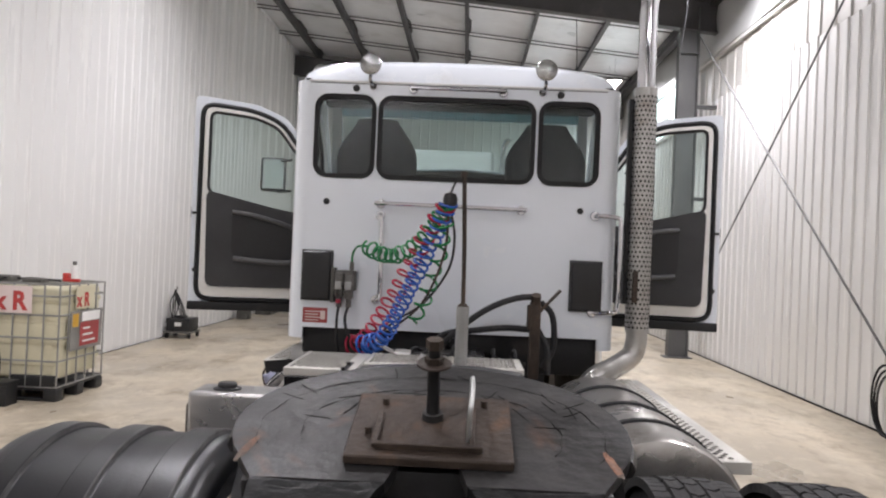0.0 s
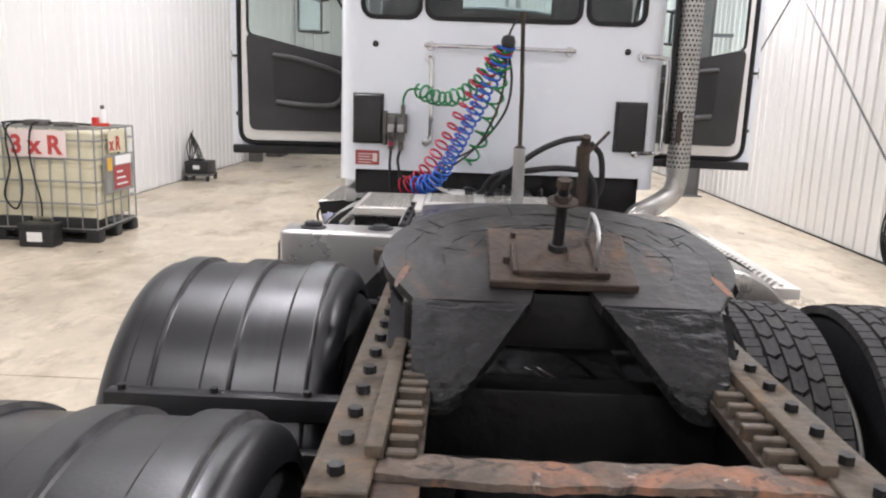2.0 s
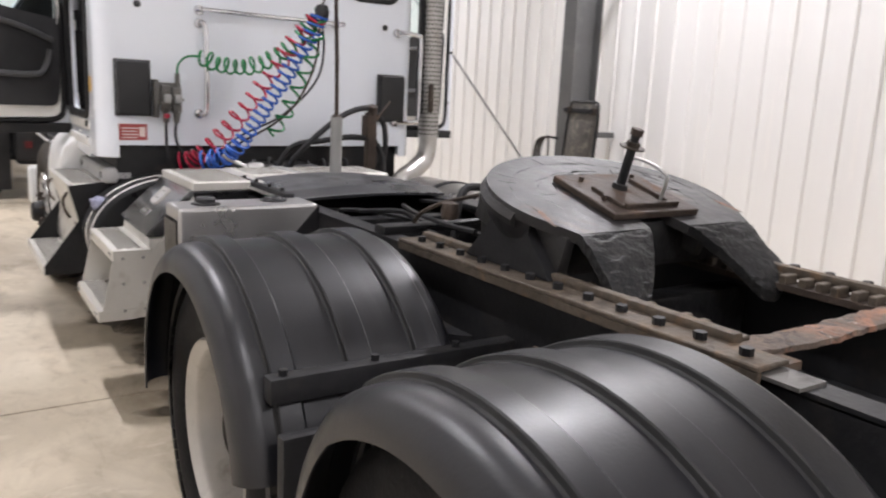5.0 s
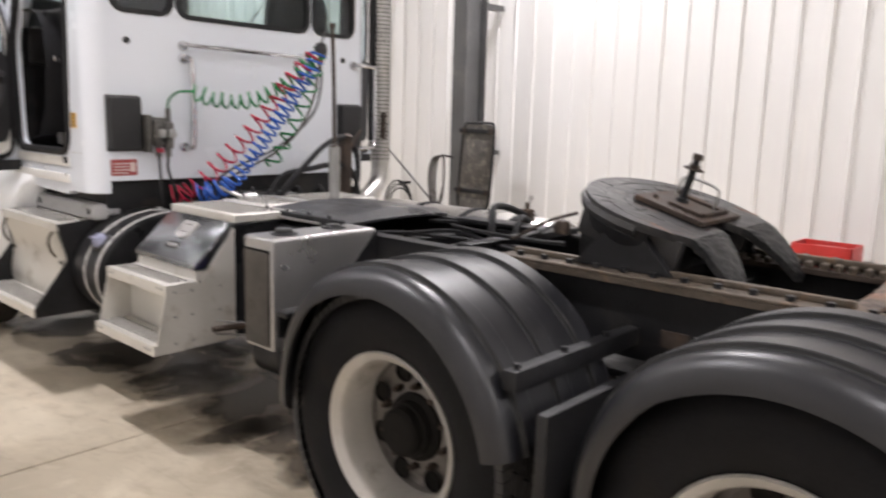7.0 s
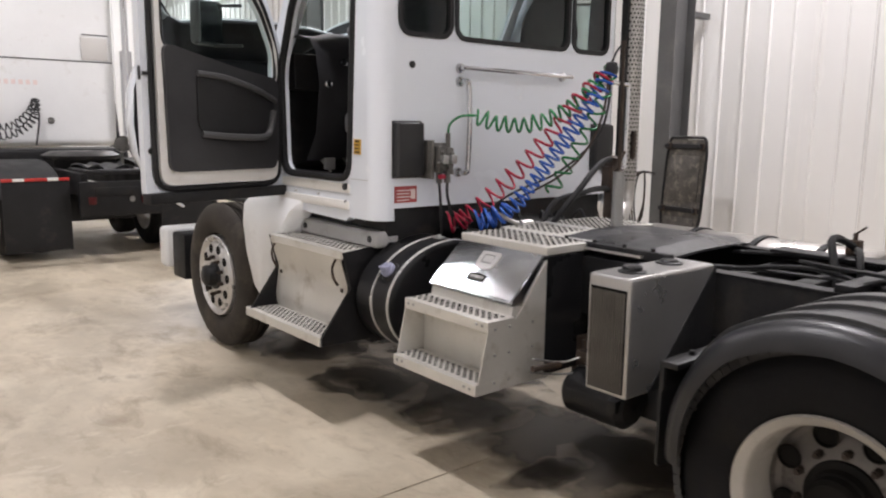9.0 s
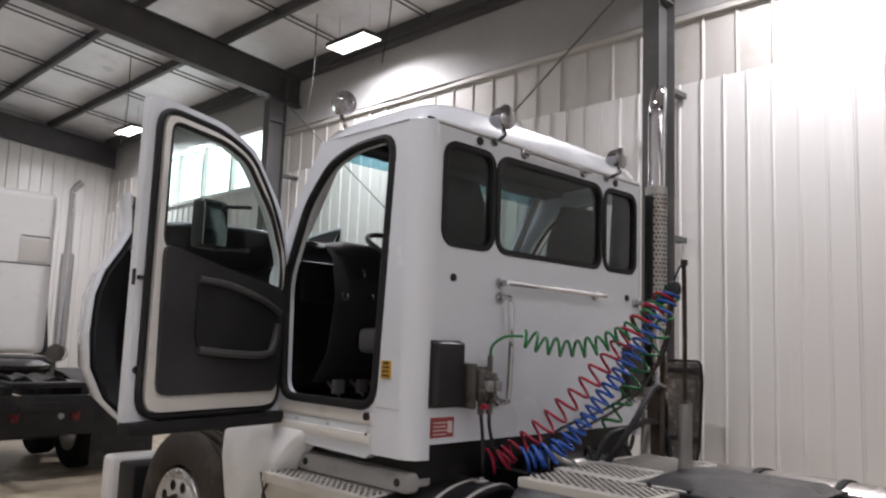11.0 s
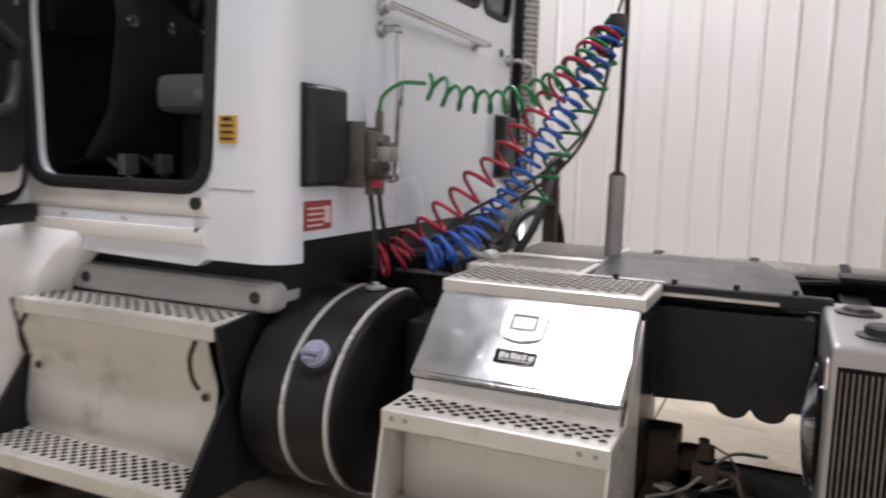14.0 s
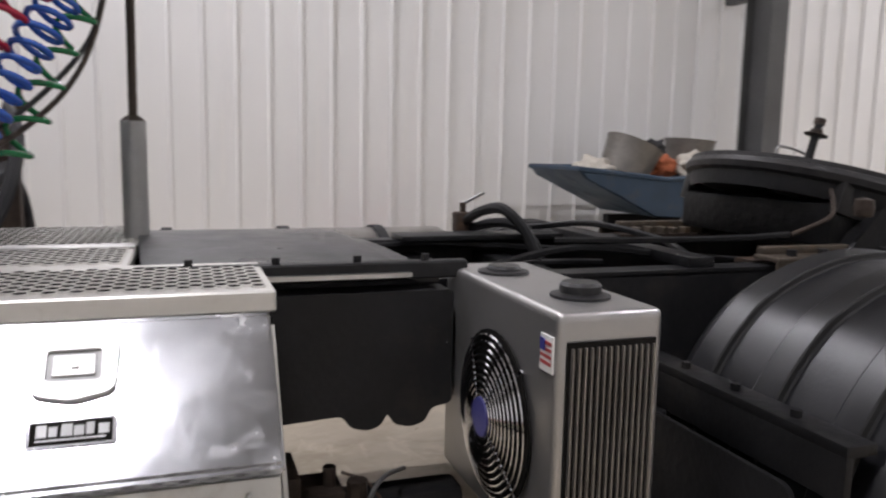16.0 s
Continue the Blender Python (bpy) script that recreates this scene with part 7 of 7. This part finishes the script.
for x in np.linspace(X0, X1, 8):
    for y in (YA, YB2):
        part("cage_bar", tube(B(), [(x, y, 0.14), (x, y, 1.22)], 0.010, 6), M["cage"], cage)
for y in np.linspace(YA, YB2, 6)[1:-1]:
    for x in (X0, X1):
        part("cage_bar", tube(B(), [(x, y, 0.14), (x, y, 1.22)], 0.010, 6), M["cage"], cage)
for z in (0.15, 0.42, 0.66, 0.90, 1.10):
    part("cage_hoop", tube(B(), [(X0, YA, z), (X1, YA, z), (X1, YB2, z), (X0, YB2, z)], 0.010, 6, True), M["cage"], cage)
for y in (8.25, 8.63):
    part("cage_bar", tube(B(), [(X0, y, 1.225), (X1, y, 1.225)], 0.010, 6), M["cage"], cage)
bm = B()
for x in (X0 + 0.06, -4.72, X1 - 0.06):
    for y in (YA + 0.06, 8.44, YB2 - 0.06):
        box(bm, x - 0.075, x + 0.075, y - 0.075, y + 0.075, 0.0, 0.13, 0.02)
box(bm, X0, X1, YA, YB2, 0.11, 0.145, 0.012)
for y in (YA + 0.05, YB2 - 0.05):
    box(bm, X0, X1, y - 0.05, y + 0.05, 0.0, 0.03, 0.008)
part("pallet", bm, M["black"], ibc, "black plastic pallet")
for a, c in ((X0 + 0.05, X0 + 0.42), (X1 - 0.50, X1 - 0.02)):
    part("lower_band", box(B(), a, c, YA - 0.006, YA + 0.04, 0.15, 0.27, 0.01), M["black"], ibc)
bm = B()
box(bm, X1 + 0.008, X1 + 0.016, 8.16, 8.86, 0.50, 0.93, 0.003, 1)
sign = part("sign_plate", bm, M["cage"], ibc, "grey plate with red, yellow and white labels")
bm = B()
box(bm, X1 + 0.0165, X1 + 0.019, 8.36, 8.78, 0.54, 0.80)
part("red_label", bm, M["redlabel"], sign)
bm = B()
box(bm, X1 + 0.0165, X1 + 0.019, 8.20, 8.32, 0.76, 0.90)
part("yellow_label", bm, M["yellow"], sign)
bm = B()
box(bm, X1 + 0.0165, X1 + 0.019, 8.40, 8.80, 0.81, 0.91)
for k in range(3):
    box(bm, X1 + 0.0195, X1 + 0.021, 8.42, 8.70 - 0.06 * k, 0.58 + 0.07 * k, 0.60 + 0.07 * k)
part("white_label", bm, M["white"], sign)


def lettering(parent, text, size, m, material, squash=1.0):
    c = bpy.data.curves.new("lettering", 'FONT')
    c.body, c.size, c.extrude, c.offset = text, size, 0.001, size * 0.035
    ob = bpy.data.objects.new("tmp", c)
    scene.collection.objects.link(ob)
    dg = bpy.context.evaluated_depsgraph_get()
    me = bpy.data.meshes.new_from_object(ob.evaluated_get(dg))
    bpy.data.objects.remove(ob)
    b = B()
    b.from_mesh(me)
    xf(b, b.verts[:], m)
    return part("lettering", b, material, parent, "red hand-painted letters", smooth=False)


bm = B()
box(bm, -5.12, -4.50, YA - 0.012, YA - 0.008, 0.915, 1.20)
card = part("white_patch", bm, M["pinkwhite"], ibc, "smeared pale pink painted patch")
lettering(card, "3 x R", 0.27, Matrix.Translation((-5.10, YA - 0.016, 0.955)) @ Matrix.Rotation(radians(90), 4, 'X') @ Matrix.Diagonal((0.93, 1, 1, 1)), M["redpaint"])
bm = B()
box(bm, X1 + 0.010, X1 + 0.014, 8.26, 8.66, 0.95, 1.20)
card = part("white_patch", bm, M["ibc"], ibc)
lettering(card, "x R", 0.21, Matrix.Translation((X1 + 0.018, 8.28, 0.98)) @ Matrix.Rotation(radians(90), 4, 'Z') @ Matrix.Rotation(radians(90), 4, 'X') @ Matrix.Diagonal((0.9, 1, 1, 1)), M["redpaint"])
spray = thing("spray_can", (-4.38, 8.55, 1.235), "white spray can with dark cap on the tote", "can")
bm = B()
lathe(bm, [(0.001, 0.0), (0.036, 0.0), (0.036, 0.17), (0.026, 0.185), (0.001, 0.186)], (-4.38, 8.55, 1.235), 'z', 16)
part("can_body", bm, M["white"], spray)
bm = B()
lathe(bm, [(0.022, 0.185), (0.022, 0.225), (0.001, 0.228)], (-4.38, 8.55, 1.235), 'z', 12)
part("cap", bm, M["cabinet"], spray)
tray = thing("red_pump", (-4.40, 8.48, 1.235), "small red plastic pump head on the tote", "pump")
bm = B()
box(bm, -4.46, -4.40, 8.44, 8.52, 1.235, 1.33, 0.012)
box(bm, -4.42, -4.26, 8.42, 8.47, 1.235, 1.27, 0.012)
part("pump_body", bm, M["red"], tray)
clut = thing("hose_bundle", (-4.9, 8.3, 1.235), "black cables and hoses lying over the tote", "cable")
bm = B()
for pts in ([(-4.65, 8.2, 1.26), (-4.9, 8.1, 1.27), (-5.10, 7.96, 1.25), (-5.13, 7.91, 1.10), (-5.10, 7.90, 0.8), (-5.18, 7.90, 0.5), (-5.05, 7.88, 0.36), (-4.98, 7.90, 0.6), (-5.05, 7.91, 1.0), (-5.16, 7.94, 1.24), (-5.2, 8.2, 1.27)],
            [(-4.7, 8.3, 1.26), (-4.8, 8.1, 1.27), (-4.86, 7.95, 1.25), (-4.88, 7.90, 1.0), (-4.84, 7.89, 0.7), (-4.78, 7.88, 0.45), (-4.76, 7.85, 0.29)],
            [(-4.4, 8.3, 1.25), (-4.6, 8.15, 1.275), (-4.85, 8.2, 1.26), (-5.1, 8.1, 1.275), (-5.22, 8.0, 1.26)]):
    tube(bm, curve(pts, 7), 0.010, 6)
part("cable", bm, M["rubber"], clut)
part("connector", box(B(), -5.0, -4.78, 8.02, 8.2, 1.235, 1.30, 0.02), M["cabinet"], clut)
part("connector", box(B(), -4.66, -4.45, 8.0, 8.14, 1.235, 1.28, 0.015), M["cabinet"], clut)
bat = thing("battery", (-4.72, 7.72, 0.0), "black battery with white label standing before the tote", "battery")
bm = B()
box(bm, -4.90, -4.54, 7.62, 7.83, 0.0, 0.24, 0.015)
box(bm, -4.91, -4.53, 7.61, 7.84, 0.205, 0.245, 0.008)
part("case", bm, M["black"], bat)
bm = B()
box(bm, -4.81, -4.65, 7.614, 7.6185, 0.06, 0.16)
part("paper_label", bm, M["white"], bat, "white paper label")


def charger(x, y):
    t = thing("battery_charger", (x, y, 0), "black battery charger on a low wheeled trolley", "charger")
    b = B()
    box(b, x - 0.25, x + 0.24, y - 0.26, y + 0.30, 0.09, 0.13, 0.012)
    part("trolley", b, M["cabinet"], t)
    for dx in (-0.2, 0.2):
        for dy in (-0.2, 0.24):
            b = B()
            lathe(b, [(0.001, -0.02), (0.045, -0.02), (0.045, 0.02), (0.001, 0.02)], (x + dx, y + dy, 0.046), 'x', 14)
            part("caster", b, M["rubber"], t)
    b = B()
    box(b, x - 0.22, x + 0.21, y - 0.22, y + 0.26, 0.13, 0.36, 0.02)
    box(b, x - 0.10, x + 0.06, y - 0.1, y + 0.1, 0.36, 0.40, 0.01)
    part("case", b, M["black"], t)
    b = B()
    box(b, x - 0.06, x + 0.06, y - 0.2245, y - 0.2205, 0.22, 0.29)
    part("paper_label", b, M["white"], t)
    b = B()
    for k in range(4):
        tube(b, curve([(x - 0.16, y - 0.1 + 0.05 * k, 0.34), (x - 0.22 + 0.05 * k, y - 0.05, 0.62), (x - 0.16, y, 0.78 + 0.03 * k), (x - 0.10 + 0.03 * k, y + 0.02, 0.58), (x - 0.02 + 0.03 * k, y - 0.02, 0.36)], 7), 0.011, 6)
    part("cable", b, M["rubber"], t)
    b = B()
    tube(b, [(x - 0.2, y, 0.36), (x - 0.12, y, 0.92)], 0.012, 6)
    part("handle", b, M["cabinet"], t)


charger(-5.14, 13.95)
for x, y, w, d, h, lab, cat in ((-5.2, 18.05, 0.26, 0.35, 0.22, "small dark case by the wall", "case"), (-5.1, 19.8, 0.4, 0.9, 0.12, "low dark flat stack on the floor", "pallet"), (-4.2, 22.7, 1.4, 0.8, 0.14, "low dark pallet by the end wall", "pallet")):
    tt = thing("floor_" + cat, (x, y, 0), lab, cat)
    bm = B()
    box(bm, x - w / 2, x + w / 2, y - d / 2, y + d / 2, 0.0, h, 0.02)
    box(bm, x - w / 2 + 0.03, x + w / 2 - 0.03, y - d / 2 + 0.03, y + d / 2 - 0.03, h - 0.01, h + 0.02, 0.008)
    part("body", bm, M["cabinet"], tt)
brl = thing("oil_drum_cart", (-4.98, 21.2, 0), "tall blue plastic drum on a dolly", "drum")
bm = B()
lathe(bm, [(0.001, 0.12), (0.28, 0.12), (0.29, 0.16), (0.29, 0.55), (0.30, 0.58), (0.29, 0.61), (0.29, 1.0), (0.30, 1.03), (0.29, 1.06), (0.28, 1.36), (0.24, 1.40), (0.001, 1.40)], (-4.98, 21.2, 0), 'z', 28)
part("drum", bm, M["bluebarrel"], brl)
bm = B()
box(bm, -5.28, -4.68, 20.9, 21.5, 0.06, 0.12, 0.01)
for dx in (-0.24, 0.24):
    for dy in (-0.24, 0.24):
        cyl(bm, (-4.98 + dx, 21.2 + dy - 0.015, 0.04), (-4.98 + dx, 21.2 + dy + 0.015, 0.04), 0.04, 12)
part("dolly", bm, M["frame"], brl)
bm = B()
lathe(bm, [(0.05, 1.40), (0.06, 1.46), (0.03, 1.5), (0.001, 1.5)], (-5.05, 21.1, 0), 'z', 12)
part("pump", bm, M["black"], brl)

# ---- along the east wall ----
creeper = thing("mechanic_creeper", (3.62, 6.06, 0.0), "stained dark mechanic's creeper stood on end against the steel column", "creeper")
CM = Matrix.Translation((3.60, 6.085, 0.0)) @ Matrix.Rotation(radians(-8), 4, 'Z') @ Matrix.Rotation(radians(4.5), 4, 'Y')
SHAPE = soften([(-0.245, 0.02), (0.245, 0.02), (0.235, 0.62), (0.265, 0.74), (0.265, 1.40), (0.235, 1.59), (-0.235, 1.59), (-0.265, 1.40), (-0.265, 0.74), (-0.235, 0.62)], 0.05, 4)
SIDEWAYS = CM @ Matrix.Rotation(radians(90), 4, 'Z')
part("board", plate(B(), offset(SHAPE, 0.02), [], 0.018, SIDEWAYS), M["creeper"], creeper, "stained scuffed steel underside", smooth=False)
part("frame_tube", tube(B(), [CM @ Vector((-0.012, x, z)) for x, z in SHAPE], 0.016, 8, True), M["frame"], creeper, "black tube frame")
for z in (0.16, 0.80, 1.47):
    part("cross_bar", box(B(), -0.040, -0.018, -0.25, 0.25, z, z + 0.05, 0.004, 1, CM), M["frame"], creeper)
    for y in (-0.22, 0.22):
        b = box(B(), -0.062, -0.040, y - 0.030, y + 0.030, z - 0.01, z + 0.06, 0.004, 1, CM)
        c = part("caster_bracket", b, M["rustdark"], creeper)
        part("caster", tube(B(), [CM @ Vector((-0.085, y - 0.012, z + 0.025)), CM @ Vector((-0.085, y + 0.012, z + 0.025))], 0.024, 12), M["rubber"], c)
for z0, z1 in ((0.30, 0.74), (0.92, 1.40)):
    part("stained_panel", box(B(), -0.030, -0.019, -0.20, 0.20, z0, z1, 0.006, 2, CM), M["creeper"], creeper)
cord = thing("hanging_cord", (3.76, 6.62, 1.15), "brown rubber cord looped over a hook on the column", "cable")
part("hook", cyl(B(), (3.765, 6.50, 1.18), (3.70, 6.62, 1.20), 0.012, 6), M["frame"], cord)
for k in range(4):
    pts = [(3.71, 6.61, 1.20), (3.70, 6.68 + 0.03 * k, 1.14), (3.70, 6.72 + 0.035 * k, 0.90), (3.70, 6.68 + 0.02 * k, 0.62 - 0.05 * k), (3.70, 6.60, 0.70 + 0.03 * k), (3.71, 6.59, 1.0), (3.71, 6.60, 1.19)]
    part("loop", tube(B(), curve(pts, 6), 0.011, 6), M["rustdark" if k % 2 else "rubber"], cord)


def hose_loop(x, y, z, r, n, lab):
    t = thing("hose_coil", (x, y, z), lab, "hose")
    b = B()
    cyl(b, (XR + 0.02, y, z + r * 0.9), (x - 0.04, y, z + r * 0.9), 0.02, 8)
    part("hook", b, M["frame"], t)
    b = B()
    for k in range(n):
        rr_ = r * (1 - 0.06 * k)
        tube(b, [(x + 0.02 * k - 0.02 * n, y + rr_ * 0.75 * math.cos(radians(a)), z + rr_ * math.sin(radians(a)) - 0.03 * k) for a in range(0, 360, 15)], 0.013, 6, True)
    part("hose", b, M["rubber"], t)


hose_loop(4.36, 7.95, 0.42, 0.36, 3, "black rubber hose coiled on a wall hook")
crate = thing("tool_crate", (3.95, 2.42, 0.0), "red plastic crate on a low dark stand", "crate")
bm = B()
box(bm, 3.80, 4.15, 2.18, 2.66, 0.46, 0.48)
for a in ((3.80, 3.815, 2.18, 2.66), (4.135, 4.15, 2.18, 2.66), (3.80, 4.15, 2.18, 2.195), (3.80, 4.15, 2.645, 2.66)):
    box(bm, *a, 0.48, 0.67, 0.004)
part("crate_body", bm, M["red"], crate)
bm = B()
box(bm, 3.78, 4.17, 2.16, 2.68, 0.43, 0.46, 0.006)
for x in (3.81, 4.14):
    for y in (2.2, 2.64):
        box(bm, x - 0.02, x + 0.02, y - 0.02, y + 0.02, 0.0, 0.43)
part("stand", bm, M["frame"], crate)
bm = B()
box(bm, 3.84, 3.95, 2.25, 2.5, 0.481, 0.66, 0.02)
part("bottle_row", bm, M["redlabel"], crate)

hop = thing("tipping_hopper", (3.85, 0.0, 0.0), "blue steel tipping skip heaped with scrap", "skip")
bm = B()
rows = []
for x in (3.15, 4.05):
    rows.append([(x, y, z) for y, z in ((1.03, 1.25), (0.96, 1.17), (0.30, 0.86), (-0.95, 0.80), (-1.05, 1.25))])
sheet(bm, rows, 0.01)
for x in (3.15, 4.05):
    vs = [bm.verts.new((x, y, z)) for y, z in ((1.03, 1.25), (0.96, 1.17), (0.30, 0.86), (-0.95, 0.80), (-1.05, 1.25), (0.2, 1.16))]
    bm.faces.new(vs)
tube(bm, [(3.15, 1.03, 1.25), (4.05, 1.03, 1.25), (4.05, -1.05, 1.25), (3.15, -1.05, 1.25), (3.15, 0.2, 1.17)], 0.022, 6, True)
part("tub", bm, M["bluebin"], hop, "blue painted steel tub")
bm = B()
for x in (3.25, 3.95):
    box(bm, x - 0.05, x + 0.05, -1.0, 0.7, 0.0, 0.16, 0.01)
    box(bm, x - 0.04, x + 0.04, -0.6, 0.3, 0.16, 0.82, 0.01)
part("base_frame", bm, M["frame"], hop)
for x, y, z, r, tilt, mt, lab in ((3.45, 0.40, 1.20, 0.24, 24, "tin", "battered grey metal bucket in the skip"), (3.65, -0.35, 1.24, 0.22, 4, "tin", "round steel drum end in the skip")):
    bm = B()
    lathe(bm, [(0.001, -0.17), (r * 0.85, -0.17), (r * 0.9, -0.05), (r, 0.13), (r * 1.04, 0.15), (r * 0.97, 0.14), (r * 0.85, -0.12), (0.001, -0.13)], (0, 0, 0), 'z', 26)
    xf(bm, bm.verts[:], Matrix.Translation((x, y, z + 0.12)) @ Matrix.Rotation(radians(tilt), 4, 'X'))
    part("scrap_bucket", bm, M[mt], None, lab, category="bucket")


def lump(name, x, y, z, sx, sy, sz, mt, lab, seed):
    b = B()
    bmesh.ops.create_icosphere(b, subdivisions=4, radius=1)
    for v in b.verts:
        n = noise.noise(v.co * 2.3 + Vector((seed, 0, 0))) * 0.45 + noise.noise(v.co * 6 + Vector((seed, 3, 0))) * 0.16
        v.co = Vector((x, y, z)) + Vector((v.co.x * sx, v.co.y * sy, v.co.z * sz)) * (1 + n)
    part(name, b, M[mt], None, lab, category=name.split("_")[1], angle=80)


lump("crumpled_cloth", 3.45, 0.72, 1.22, 0.14, 0.20, 0.12, "rag", "crumpled cream cloth in the skip", 1)
lump("crumpled_cloth", 3.50, 0.02, 1.26, 0.12, 0.14, 0.10, "orange", "crumpled orange cloth in the skip", 5)
lump("crumpled_cloth", 3.40, -0.22, 1.27, 0.12, 0.16, 0.12, "rag", "white plastic bag in the skip", 9)
lump("scrap_heap", 3.6, -0.25, 1.08, 0.30, 0.55, 0.17, "cabinet", "dark mixed scrap filling the skip", 12)
lump("dark_rag", 3.55, 0.10, 1.42, 0.09, 0.12, 0.08, "rubber", "dark oily rag on the scrap", 15)


# ---- wet and oily patches on the slab, under-truck shade painted in ----
def stain(x, y, rx, ry, seed, rot=0.0):
    b = B()
    pts = []
    for k in range(40):
        a = 6.283185 * k / 40
        r = 1 + 0.55 * noise.noise(Vector((math.cos(a) * 1.3 + seed, math.sin(a) * 1.3, seed))) + 0.2 * noise.noise(Vector((math.cos(a) * 4, math.sin(a) * 4 + seed, 1)))
        u, v = rx * r * math.cos(a), ry * r * math.sin(a)
        pts.append(b.verts.new((x + u * math.cos(rot) - v * math.sin(rot), y + u * math.sin(rot) + v * math.cos(rot), 0.0012)))
    b.faces.new(pts)
    part("damp_patch", b, M["damp"], floor, "dark damp patch with under-truck shade painted in", smooth=False)


for x, y, rx, ry, sd in ((-0.75, 3.2, 0.30, 0.26, 1), (-0.85, 3.8, 0.28, 0.14, 2), (-0.6, 4.7, 0.45, 0.35, 3), (-0.75, 5.5, 0.40, 0.40, 4), (-0.3, 3.6, 0.5, 0.4, 5), (-0.6, 6.3, 0.4, 0.3, 6), (-0.2, 2.4, 0.35, 0.7, 7), (0.1, 5.5, 0.45, 0.9, 9), (-0.55, 3.9, 0.62, 0.95, 12), (-0.5, 5.3, 0.62, 0.9, 13), (-0.5, 6.5, 0.7, 0.55, 14), (-0.6, 1.8, 0.6, 1.0, 15)):
    stain(x, y, rx, ry, sd)
